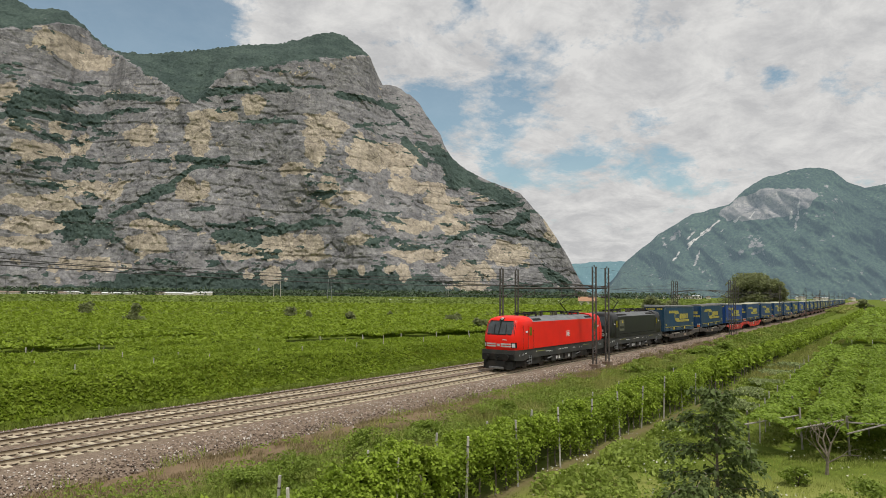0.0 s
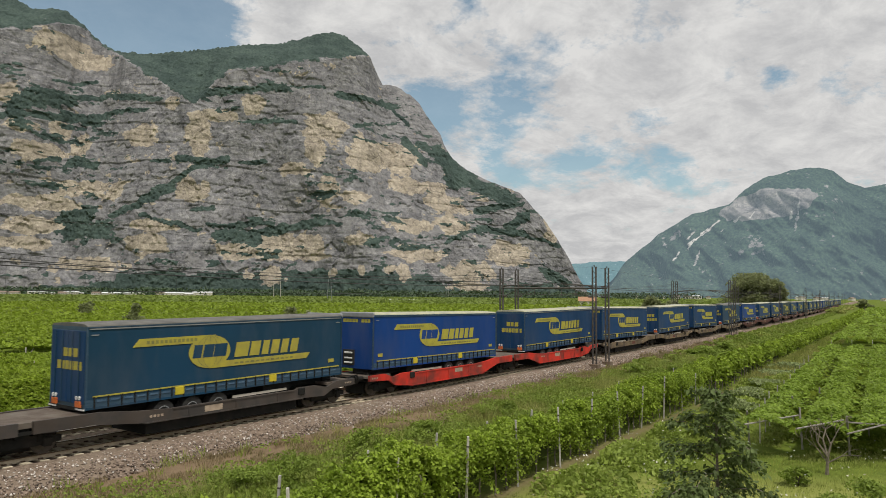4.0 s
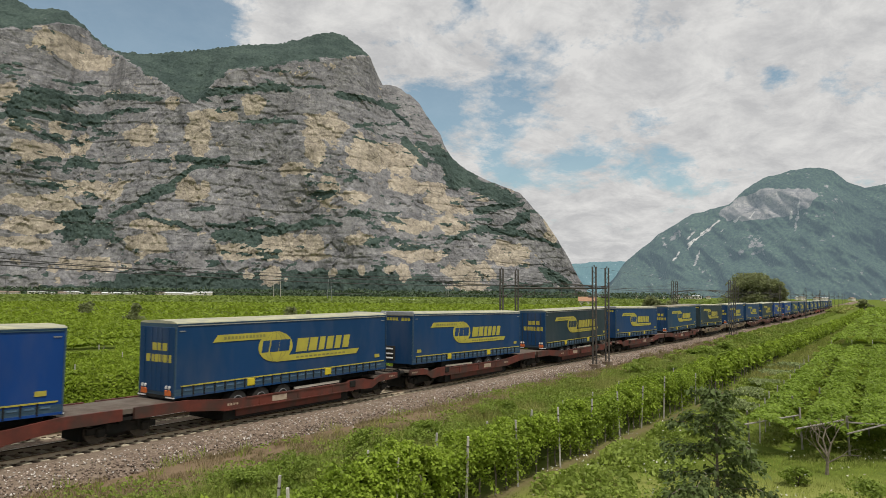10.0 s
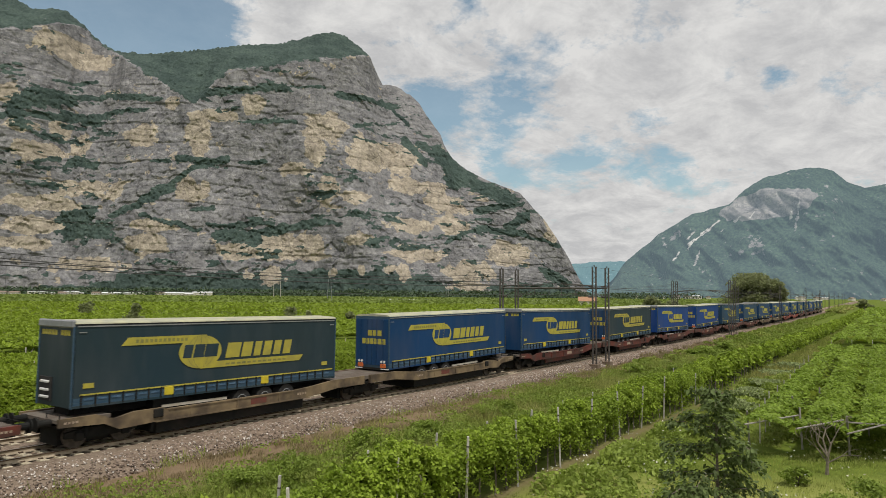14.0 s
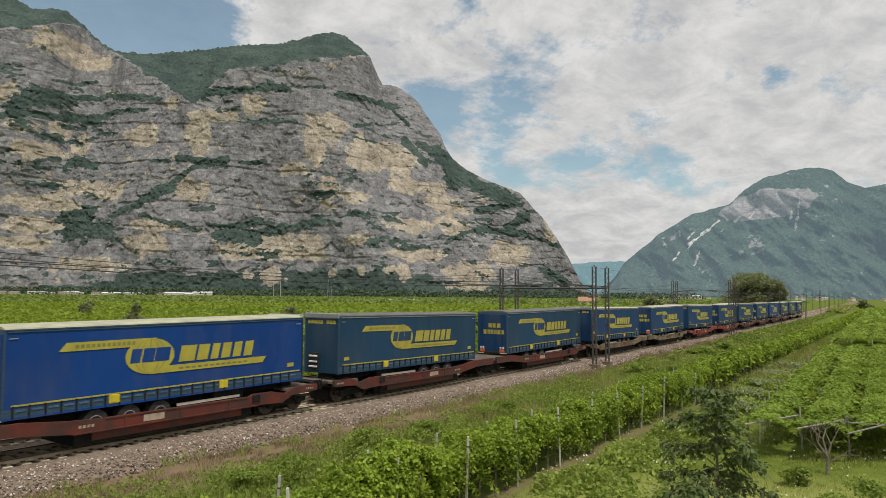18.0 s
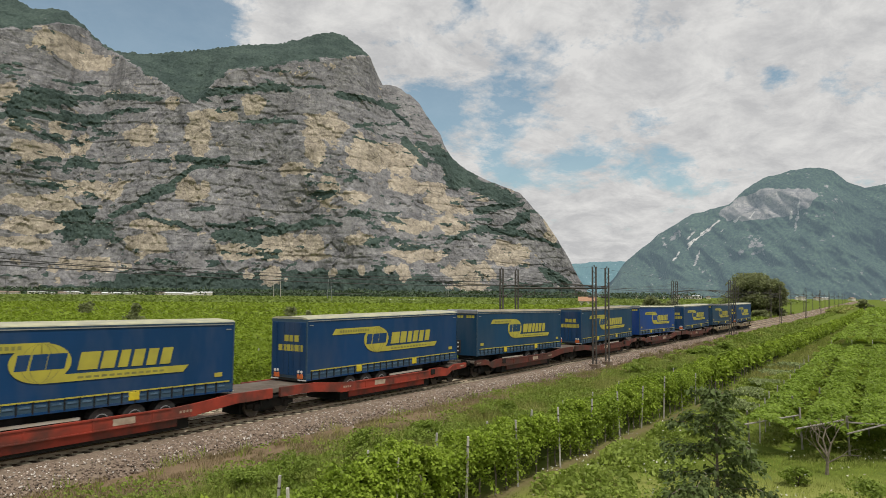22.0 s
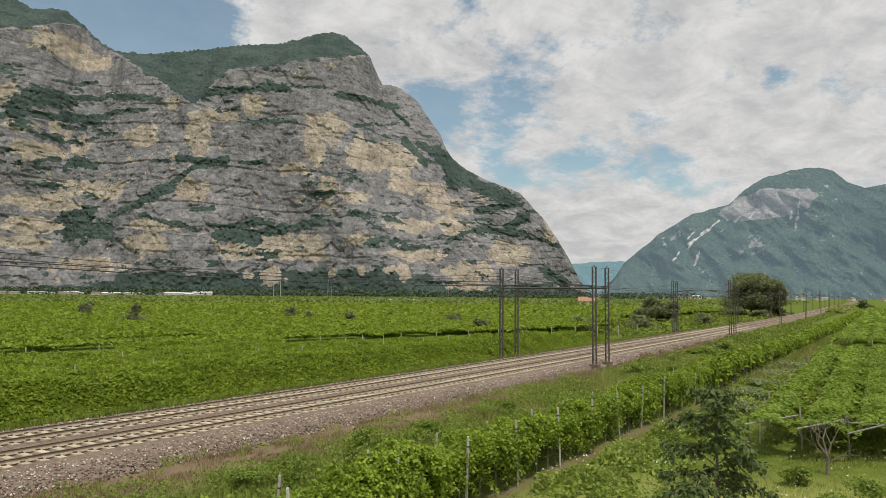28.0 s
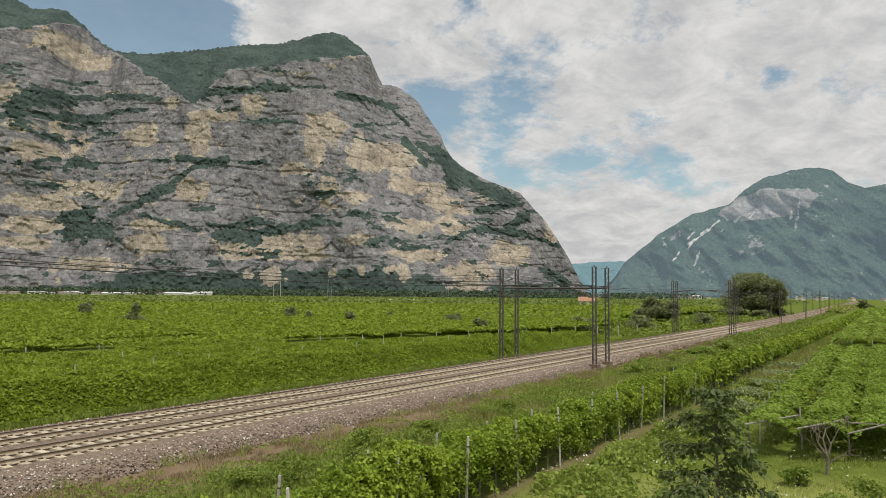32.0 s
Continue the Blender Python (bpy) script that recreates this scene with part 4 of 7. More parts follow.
def make_loco(label, paint, raised, red):
    L = 9.49
    g = thing("electric_locomotive", label, "locomotive", "locomotives at the head of the train")
    for e in (-1, 1):
        me = cab_shell(e)
        me.materials.clear()
        me.materials.append(paint)
        part("cab", me, None, g, "smooth rounded driver's cab")
    bm = bmesh.new()
    # middle body: sides, with the sloped roof edge of its own above
    box(bm, -6.14, 6.14, -1.5, 1.5, 1.2, 3.40, 0.015)
    part("body", bm, paint, g)
    bm = bmesh.new()
    loft(bm, [[(x, y, z) for y, z in [(-1.49, 3.405), (-1.43, 3.46), (-1.12, 3.72), (-0.6, 3.83), (0.6, 3.83), (1.12, 3.72), (1.43, 3.46), (1.49, 3.405)]] for x in (-6.14, 6.14)])
    part("roof", bm, M_ROOF if red else mat("dark_roof", (0.10, 0.105, 0.11), (0.14, 0.145, 0.15), 2, 0.5), g, "grey panelled roof")
    for x in ((-5.1, 5.35) if red else (-5.35, -3.85, 3.9, 5.35)):
        for s in (-1, 1):
            bm = bmesh.new()
            loft(bm, [[(xx, s * y, z) for y, z in [(1.38, 3.50), (1.17, 3.675), (1.19, 3.70), (1.40, 3.525)]] for xx in (x - 0.7, x + 0.7)])
            part("roof_grille", bm, M_UNDER, g, "dark roof ventilation grille")
    # underframe with its apron
    bm = bmesh.new()
    prism(bm, [(-8.95, 1.19), (-8.95, 0.80), (-7.6, 0.72), (-6.6, 0.86), (6.6, 0.86), (7.6, 0.72), (8.95, 0.80), (8.95, 1.19)], -1.44, 1.44)
    part("underframe", bm, M_FRAME, g, "dark grey underframe")
    for s in (-1, 1):
        bm = bmesh.new()
        prism(bm, [(s * 9.0, 0.75), (s * 8.6, 0.75), (s * 8.5, 0.22), (s * 9.1, 0.16)], -1.25, 1.25)
        part("snow_plough", bm, M_UNDER, g)
        # plain dark box for the equipment here, closes a lit gap under the cab
        part("cab_apron", bx(min(s * 7.1, s * 8.6), max(s * 7.1, s * 8.6), -1.3, 1.3, 0.3, 0.82, bevel=0.04), M_UNDER, g)
        bm = bmesh.new()
        box(bm, min(s * 8.9, s * 9.02), max(s * 8.9, s * 9.02), -1.35, 1.35, 0.82, 1.30, 0.03)
        part("buffer_beam", bm, M_UNDER, g)
        buffers(g, s * 8.95, s)
        # windscreen in a black surround, lamps and white bars across the nose
        ws = part("windscreen", nose_patch(s, -1.27, 1.27, 2.70, 3.78, 0.006, 12, 6, 0.02, 0.07), M_UNDER, g, "black windscreen surround")
        for y in (-1, 1):
            part("pane", nose_patch(s, y * 0.05, y * 1.19, 2.79, 3.70, 0.016, 6, 5, 0.012, 0.06), M_SCREEN, ws, "raked windscreen glass")
            bm = bmesh.new()
            rod(bm, (s * cab_x(y * 0.5, 2.78, 0.05), y * 0.5 - 0.12, 2.76), (s * cab_x(y * 0.4, 3.5, 0.05), y * 0.5 - 0.02, 3.5), 0.018, 5)
            part("wiper", bm, M_UNDER, ws)
            hl = part("headlight", nose_patch(s, y * 1.08, y * 1.40, 1.74, 2.16, 0.02, 5, 3, 0.03), M_UNDER, g, "dark headlight cluster")
            part("lens", nose_patch(s, y * 1.13, y * 1.33, 1.80, 2.09, 0.035, 4, 3, 0.02), M_LAMP, hl, "clear headlight lens")
            for zz in (1.80, 1.97):
                part("white_stripe", nose_patch(s, y * 0.22, y * 1.06, zz, zz + 0.12, 0.014, 6, 1, 0.02), M_WHITE, hl)
        part("brow_panel", nose_patch(s, -0.2, 0.2, 3.76, 4.04, 0.008, 2, 4, 0.02), M_UNDER, g)
        part("top_lamp", rod(bmesh.new(), (s * 8.30, 0, 3.93), (s * 8.45, 0, 3.90), 0.10, 12), M_LAMP, g)
        for y in (-1, 1):
            dr = part("cab_door", bx(s * 6.55 - 0.36, s * 6.55 + 0.36, min(y * 1.50, y * 1.518), max(y * 1.50, y * 1.518), 1.22, 3.1, bevel=0.004), paint, g, "painted cab door")
            part("door_window", bx(s * 6.55 - 0.2, s * 6.55 + 0.2, min(y * 1.516, y * 1.524), max(y * 1.516, y * 1.524), 2.3, 2.98), M_CABGLASS, dr)
            for hx in (-0.46, 0.46):
                bm = bmesh.new()
                rod(bm, (s * 6.55 + hx, y * 1.55, 1.3), (s * 6.55 + hx, y * 1.55, 2.7), 0.011, 5)
                for zz in (1.3, 2.7):
                    rod(bm, (s * 6.55 + hx, y * 1.5, zz), (s * 6.55 + hx, y * 1.56, zz), 0.03, 6)
                part("handrail", bm, M_STEEL, dr)
            part("seam", bx(s * 7.78 - 0.012, s * 7.78 + 0.012, min(y * 1.49, y * 1.507), max(y * 1.49, y * 1.507), 1.22, 3.2), M_UNDER, g)
            part("mirror", bx(s * 7.25 - 0.16, s * 7.25 + 0.16, min(y * 1.5, y * 1.56), max(y * 1.5, y * 1.56), 2.55, 2.7, bevel=0.02), M_WHITE, g)
            bm = bmesh.new()
            for zz in (0.45, 0.68, 0.9):
                box(bm, s * 6.55 - 0.2, s * 6.55 + 0.2, min(y * 1.3, y * 1.5), max(y * 1.3, y * 1.5), zz, zz + 0.03)
            for hx in (-0.2, 0.2):
                box(bm, s * 6.55 + hx - 0.015, s * 6.55 + hx + 0.015, min(y * 1.46, y * 1.5), max(y * 1.46, y * 1.5), 0.45, 1.1)
            part("step_ladder", bm, M_ALU, g, "open metal steps")
    for x in (-4.75, 4.75):
        bogie(g, x, 3.0, 0.62, M_GEAR, 0.3, 1.0)
    for x, w in ((-1.9, 0.9), (-0.6, 1.1), (0.9, 1.2), (2.3, 0.9)):
        part("equipment_box", bx(x - w / 2, x + w / 2, -1.32, 1.32, 0.35, 0.84, bevel=0.03), M_GEAR, g, "grimy grey equipment box")
    for x in (-8.3, -7.75, -3.1, -2.6, 3.1, 3.6, 7.75, 8.2):
        for y in (-1, 1):
            bm = bmesh.new()
            rod(bm, (x, y * 1.45, 1.18), (x, y * 1.47, 1.18), 0.075, 10)
            part("valve", bm, M_ALU, g, "pale round valve on the frame")
    for x in (-6.6, -2.9, 2.9, 6.6):
        for y in (-1, 1):
            bm = bmesh.new()
            rod(bm, (x - 0.35, y * 1.36, 0.62), (x + 0.5, y * 1.36, 0.72), 0.05, 6)
            part("damper", bm, M_ALU, g, "pale bogie damper")
    for e in (-1, 1):
        part("plough_blade", bx(min(e * 9.02, e * 9.12), max(e * 9.02, e * 9.12), -0.55, 0.75, 0.16, 0.32, bevel=0.02), M_GEARPALE, g, "worn pale edge of the plough")
        part("frame_stripe", bx(e * 4.6 - 0.7, e * 4.6 + 0.7, -1.452, -1.44, 1.30, 1.36), M_YGREY, g, "faded yellow stripe")
    for k, x in enumerate((-4.3, 4.3)):
        pantograph(g, x, 1 if x < 0 else -1, k == raised)
    bm = bmesh.new()
    rod(bm, (-3.6, 0.3, 4.16), (3.6, 0.3, 4.16), 0.04, 6)
    rod(bm, (-5.9, -0.5, 4.22), (-2.0, -0.5, 4.22), 0.05, 6)
    rod(bm, (-3.0, -0.4, 4.24), (1.6, -0.4, 4.24), 0.035, 6)
    rod(bm, (3.2, -0.4, 4.2), (6.2, -0.4, 4.24), 0.045, 6)
    part("roof_busbar", bm, M_UNDER, g)
    for x in (-3.3, -2.5, -1.4, -0.9, -0.6, -0.2, 0.2, 0.5, 1.3, 2.2, 3.0):
        bm = bmesh.new()
        for zz, rr in ((3.80, 0.05), (3.88, 0.085), (3.96, 0.085), (4.04, 0.085), (4.12, 0.085)):
            rod(bm, (x, 0.3 if int(x * 4) % 2 else -0.4, zz), (x, 0.3 if int(x * 4) % 2 else -0.4, zz + 0.07), rr, 8)
        part("roof_insulator", bm, M_INSUL, g)
    if red:
        for y in (-1, 1):
            em = part("emblem", bx(0.14, 0.84, min(y * 1.5, y * 1.506), max(y * 1.5, y * 1.506), 1.92, 2.42), M_WHITE, g, "pale square emblem")
            part("emblem_field", bx(0.19, 0.79, min(y * 1.505, y * 1.51), max(y * 1.505, y * 1.51), 1.97, 2.37), M_RED, em)
            for xb in (0.26, 0.52):
                part("emblem_bar", bx(xb, xb + 0.2, min(y * 1.509, y * 1.513), max(y * 1.509, y * 1.513), 2.02, 2.32), M_WHITE, em)
        part("front_emblem", nose_patch(-1, -0.13, 0.13, 1.84, 2.04, 0.012, 2, 1, 0.015), M_WHITE, g)
        part("number_bar", nose_patch(-1, 0.3 - 1.0, 0.65 - 1.0, 2.32, 2.38, 0.006, 2, 1, 0.01), M_WHITE, g)
    else:
        for y in (-1, 1):
            pn = part("side_panel", bx(-5.75, -4.35, min(y * 1.5, y * 1.506), max(y * 1.5, y * 1.506), 1.85, 3.05), mat("olive_panel", (0.12, 0.12, 0.085), (0.10, 0.10, 0.07), 2, 0.4), g, "dull olive square panel")
            part("logo_dot", bx(-4.95, -4.65, min(y * 1.505, y * 1.51), max(y * 1.505, y * 1.51), 2.7, 2.95), M_TAG, pn)
            part("word_bar", bx(-5.65, -4.45, min(y * 1.505, y * 1.51), max(y * 1.505, y * 1.51), 2.1, 2.36), M_BLACK, pn)
            part("warning_board", nose_patch(-1, y * 0.05, y * 1.0, 2.24, 2.44, 0.012, 4, 1, 0.015), M_WHITE, g, "white board on the nose")
            part("red_stripe", nose_patch(-1, y * 0.1, y * 1.0, 1.64, 1.74, 0.012, 4, 1, 0.015), M_RED, g, "red stripe on the nose")
            part("side_rail", bx(-5.6, 5.6, min(y * 1.5, y * 1.52), max(y * 1.5, y * 1.52), 1.48, 1.56), M_UNDER, g)
    for x, w, z in ((-7.6, 0.18, 1.0), (-7.2, 0.3, 1.02), (-3.2, 0.9, 0.98), (-1.0, 0.5, 1.0), (0.0, 1.1, 1.02), (1.9, 0.45, 0.98), (4.4, 0.12, 1.1), (-5.4, 0.16, 1.08), (-4.6, 0.2, 1.08), (7.6, 0.14, 1.05)):
        part("lettering_bar", bx(x - w / 2, x + w / 2, -1.446, -1.44, z, z + 0.055), M_WHITE, g)
    for x in (-1.4, -0.9, 1.1):
        part("air_filter", bx(x - 0.14, x + 0.14, -1.36, -1.3, 0.45, 0.72, bevel=0.04), M_LAMP, g)
    # the body stands high on its frame; roof gear rides on top of it
    high = ("body", "roof", "underframe", "cab_door", "door_window", "handrail", "seam", "mirror", "emblem", "side_panel", "logo_dot", "word_bar", "side_rail")
    top = ("pantograph", "arm", "contact_strip", "insulator", "roof_busbar", "roof_insulator")
    for ob in g.children_recursive:
        nm = ob.name.split(".")[0]
        if nm in top:
            ob.data.transform(Matrix.Translation((0, 0, 0.15)))
        elif nm.startswith("lettering"):
            ob.data.transform(Matrix.Translation((0, 0, 0.22)))
        elif nm.startswith(high):
            for v in ob.data.vertices:
                v.co.z = float(np.interp(v.co.z, (0.0, 0.95, 1.19, 3.405, 4.0), (0.0, 0.95, 1.57, 3.66, 4.16)))
    return g


def curtain(name, a, b):
    return mat(name, a, b, 0.35, 0.55, c=[v * 0.65 + 0.035 for v in a], cscale=0.8, cpos=(0.47, 0.78), bump=0.3, bscale=1.1, stretch=(1.0, 1.0, 0.35), spec=0.2)


CURTAINS = {
    "bright": curtain("bright_blue_curtain", (0.0072, 0.0552, 0.24), (0.0066, 0.0456, 0.198)),
    "blue": curtain("blue_curtain", (0.0084, 0.0504, 0.1464), (0.0072, 0.0432, 0.12)),
    "dull": curtain("dull_blue_curtain", (0.0168, 0.06, 0.12), (0.0144, 0.0492, 0.096)),
    "teal": curtain("teal_blue_curtain", (0.0096, 0.056, 0.122), (0.0096, 0.047, 0.098)),
    "deep": curtain("deep_teal_curtain", (0.0105, 0.052, 0.104), (0.011, 0.045, 0.083)),
    "slate": curtain("slate_curtain", (0.020, 0.042, 0.056), (0.025, 0.042, 0.049)),
}
SHADES = {"bright": "bright blue", "blue": "blue", "dull": "faded blue", "teal": "teal blue", "deep": "grimy deep teal", "slate": "dark grimy slate"}
M_SKIRT = mat("grimy_blue_rail", (0.022, 0.06, 0.105), (0.045, 0.085, 0.125), 2.5, 0.5, stretch=(1, 1, 6))
M_BUCKLE = mat("pale_blue_buckle", (0.10, 0.17, 0.25), (0.05, 0.10, 0.17), 2.5, 0.45)
M_GUARD = mat("pale_side_board", (0.42, 0.36, 0.26), (0.55, 0.52, 0.46), 0.8, 0.7)
M_DECK = mat("worn_deck_plate", (0.135, 0.112, 0.09), (0.085, 0.062, 0.048), 1.8, 0.8, c=(0.165, 0.145, 0.12), cscale=0.7, bump=0.3, bscale=12)
M_PLATE = mat("pale_plate", (0.45, 0.36, 0.27), (0.30, 0.23, 0.17), 3, 0.7)
M_RUSTPLATE = mat("faded_red_plate", (0.16, 0.04, 0.03), (0.11, 0.05, 0.035), 3, 0.7)
M_YDIRTY = mat("grimy_yellow_print", (0.44, 0.38, 0.05), (0.34, 0.30, 0.06), 2.5, 0.6)


def slanted(bm, x0, x1, z0, z1, lean, y0, y1):
    prism(bm, [(x0, z0), (x1, z0), (x1 + lean, z1), (x0 + lean, z1)], y0, y1)
    return bm


def word_blocks(parent, cells, z0, z1, lean, y0, y1, material):
    """A line of advertising print, as plain slanted blocks."""
    for i, (x0, x1) in enumerate(cells):
        bm = slanted(bmesh.new(), x0, x1, z0, z1, lean, y0, y1)
        part("print_block", bm, material, parent)


def make_trailer(tone, nose_first):
    """A semi-trailer with curtain sides; x grows away from the locomotives, 0 at its middle."""
    cu, pr = CURTAINS[tone], (M_YDIRTY if tone in ("slate", "dull", "deep") else M_YELLOW)
    g = thing("curtain_trailer", SHADES[tone] + " curtain-sided trailer with yellow print, on a pocket wagon", "trailer", "trailers on the train")
    h, zt, hw = 6.83, 4.50, 1.275
    top, topword = (M_CANVASTOP, "pale yellowish") if tone in ("blue", "bright", "slate") else (M_TANTOP, "tan stained") if tone == "teal" else (M_DULLTOP, "dull grey")
    bm = bmesh.new()
    prism_x(bm, [(hw - 0.02, 1.60), (hw - 0.02, zt - 0.1), (hw - 0.05, zt), (-hw + 0.05, zt), (-hw + 0.02, zt - 0.1), (-hw + 0.02, 1.60)], -h + 0.06, h - 0.06)
    part("curtain_box", bm, cu, g, SHADES[tone] + " tarpaulin body")
    bm = bmesh.new()
    prism_x(bm, [(hw + 0.004, zt - 0.01), (hw - 0.02, zt + 0.035), (hw - 0.2, zt + 0.085), (0, zt + 0.13), (-hw + 0.2, zt + 0.085), (-hw + 0.02, zt + 0.035), (-hw - 0.004, zt - 0.01)], -h, h)
    part("roof_sheet", bm, top, g, topword + " roof sheet")
    for s in (-1, 1):
        def yy(a, b):
            return min(s * (hw + a), s * (hw + b)), max(s * (hw + a), s * (hw + b))
        rr = part("roof_rail", bx(-h, h, *yy(-0.03, 0.004), zt - 0.055, zt - 0.015), M_SKIRT if tone != "slate" else M_UNDER, g, "grimy roof rail")
        part("curtain_runner", bx(-h + 0.1, h - 0.1, *yy(-0.03, 0.008), zt - 0.12, zt - 0.075), M_ALU if tone != "bright" else M_SKIRT, rr, "dull aluminium curtain runner")
        sk = part("side_skirt", bx(-h + 0.05, h - 0.05, *yy(-0.06, -0.015), 1.52, 1.80), M_SKIRT, g, "blue lower side rail with straps")
        part("floor_rail", bx(-h + 0.02, h - 0.02, *yy(-0.08, 0.004), 1.44, 1.53), cu, sk, "lower edge of the side in curtain blue")
        part("yellow_line", bx(-h + 0.3, h - 0.2, *yy(-0.02, 0.006), 1.88, 1.935), M_YDIRTY, g)
        if s < 0:
            bm, bm2 = bmesh.new(), bmesh.new()
            xs = np.linspace(-h + 0.35, h - 0.35, 25)
            for x, q in zip(xs, xs[1:]):
                box(bm, x - 0.028, x + 0.028, *yy(-0.02, 0.016), 1.47, 1.90)
                box(bm2, x + 0.10, q - 0.10, *yy(-0.018, 0.006), 1.70, 1.755)
            tagged(part("strapping", bm, M_UNDER, sk), kind="stuff")
            tagged(part("buckle_strip", bm2, M_BUCKLE, sk), kind="stuff")
        for x in (-2.88, 2.12):
            part("lift_plate", bx(x - 0.22, x + 0.22, *yy(-0.02, 0.022), 1.55, 1.90, bevel=0.03), M_TAG, g, "yellow lifting plate")
        # big print: bar, oval, lower bar, blocks
        y0, y1 = (-hw + 0.015, -hw - 0.002) if s < 0 else (hw - 0.015, hw + 0.002)
        e = -0.0015 if s < 0 else 0.0015
        f = lambda x: (x - 6.83)
        em = part("print", slanted(bmesh.new(), f(1.82), f(5.4), 3.62, 3.93, 0.27, y0, y1), pr, g, "yellow advertising print of bars and an oval")
        bm = bmesh.new()
        prism(bm, [(f(5.40) + 1.06 * math.cos(t), 3.22 + 0.70 * math.sin(t)) for t in np.linspace(0, 2 * math.pi, 32, endpoint=False)], y0, y1 + 2 * e)
        part("print_oval", bm, pr, em)
        part("print_bar", slanted(bmesh.new(), f(5.4), f(11.1), 2.50, 2.77, 0.24, y0, y1 + e), pr, em)
        if s > 0:
            continue
        word_blocks(em, [(f(6.66) + x, f(6.66) + x + w) for x, w in ((0.02, 0.74), (0.88, 0.54), (1.58, 0.38), (2.12, 0.46), (2.74, 0.42), (3.34, 0.46))], 2.88, 3.53, 0.14, y0, y1, pr)
        y1 = y1 + 2 * e
        y2 = y1 + e
        word_blocks(em, [(f(4.52) + x, f(4.52) + x + w) for x, w in ((0.0, 0.42), (0.5, 0.52), (1.04, 0.66))], 2.98, 3.53, 0.1, y1, y2, cu)
        bm, bm2, bm3 = bmesh.new(), bmesh.new(), bmesh.new()
        for k in range(12):
            box(bm, f(2.4) + 0.2 * k, f(2.4) + 0.2 * k + 0.13, min(y1, y2), max(y1, y2), 3.71, 3.84)
            box(bm2, f(6.7) + 0.3 * k, f(6.7) + 0.3 * k + 0.21, min(y1, y2), max(y1, y2), 2.58, 2.66)
        # thin lines of a globe over the oval
        for rx in (0.0, 0.38, 0.68):
            P = [(f(5.40) + rx * math.cos(t), 3.22 + 0.68 * math.sin(t)) for t in np.linspace(0, 2 * math.pi, 25)]
            for a, b in zip(P[:13] if rx == 0 else P, P[1:13] if rx == 0 else P[1:]):
                prism(bm3, [(a[0] - 0.012, a[1]), (a[0] + 0.012, a[1]), (b[0] + 0.012, b[1]), (b[0] - 0.012, b[1])], y1, y1 + 0.8 * e)
        tagged(part("print_dash", bm, M_YGREY, em), kind="stuff")
        tagged(part("print_dash", bm2, M_YGREY, em), kind="stuff")
        tagged(part("print_globe", bm3, M_YGREY, em), kind="stuff")
        for x0 in (-6.43, 5.83) if nose_first else (5.83,):
            part("tag_print", bx(x0, x0 + 0.4, min(y0, y1), max(y0, y1), 2.14, 2.32), M_YDIRTY, g)
        for c in (-1, 1):
            part("corner_mark", bx(min(c * 6.66, c * 6.38), max(c * 6.66, c * 6.38), min(y0, y1), max(y0, y1), 4.16, 4.2), M_ALU, g)
    d, n = (1, -1) if nose_first else (-1, 1)      # door end, nose end
    # door end: frame, two leaves, print, lamps, bumper
    part("door_frame", bx(min(d * 6.77, d * 6.83), max(d * 6.77, d * 6.83), -hw, hw, 1.42, zt), M_SKIRT, g, "grey-blue steel door frame")
    for s in (-1, 1):
        df = part("rear_door", bx(min(d * 6.83, d * 6.86), max(d * 6.83, d * 6.86), min(s * 0.02, s * 1.2), max(s * 0.02, s * 1.2), 1.66, 4.34, bevel=0.01), CURTAINS["blue"] if tone != "bright" else cu, g, "deep blue rear door leaf")
        for yb in (0.35, 0.85):
            bm = bmesh.new()
            rod(bm, (d * 6.88, s * yb, 1.68), (d * 6.88, s * yb, 4.3), 0.018, 5)
            part("lock_bar", bm, cu, df)
    x0, x1 = min(d * 6.858, d * 6.866), max(d * 6.858, d * 6.866)
    bm, bm2 = bmesh.new(), bmesh.new()
    for k in range(3):
        box(bm, x0, x1, -0.72 + 0.36 * k, -0.72 + 0.36 * k + 0.3, 3.36, 3.68)
    for k in range(6):
        box(bm2, x0, x1, -1.02 + 0.3 * k, -1.02 + 0.3 * k + 0.25, 2.88, 3.2)
    tagged(part("door_print", bm, pr, g, "yellow print"), kind="stuff")
    tagged(part("door_print", bm2, pr, g, "yellow print"), kind="stuff")
    part("bumper", bx(min(d * 6.78, d * 6.87), max(d * 6.78, d * 6.87), -1.22, 1.22, 1.40, 1.52), M_UNDER, g)
    for s in (-1, 1):
        lamp = part("tail_lamp", bx(min(d * 6.83, d * 6.89), max(d * 6.83, d * 6.89), s * 0.85 - 0.2, s * 0.85 + 0.2, 1.52, 1.76, bevel=0.02), M_LIGHTRED, g)
        for dy in (-0.1, 0.1):
            part("reversing_lamp", rod(bmesh.new(), (d * 6.86, s * 0.85 + dy, 1.87), (d * 6.89, s * 0.85 + dy, 1.87), 0.075, 12), M_WHITE, lamp, "small round white lamp")
        part("corner_plate", bx(min(d * 6.83, d * 6.88), max(d * 6.83, d * 6.88), min(s * 0.7, s * 1.26), max(s * 0.7, s * 1.26), 1.43, 1.485), M_WHITE, g, "white strip under the doors")
    # nose end: headboard with pale posts and cap, small print, couplings
    hb = part("headboard", bx(min(n * 6.77, n * 6.85), max(n * 6.77, n * 6.85), -hw, hw, 1.44, zt + 0.02, bevel=0.02), cu, g)
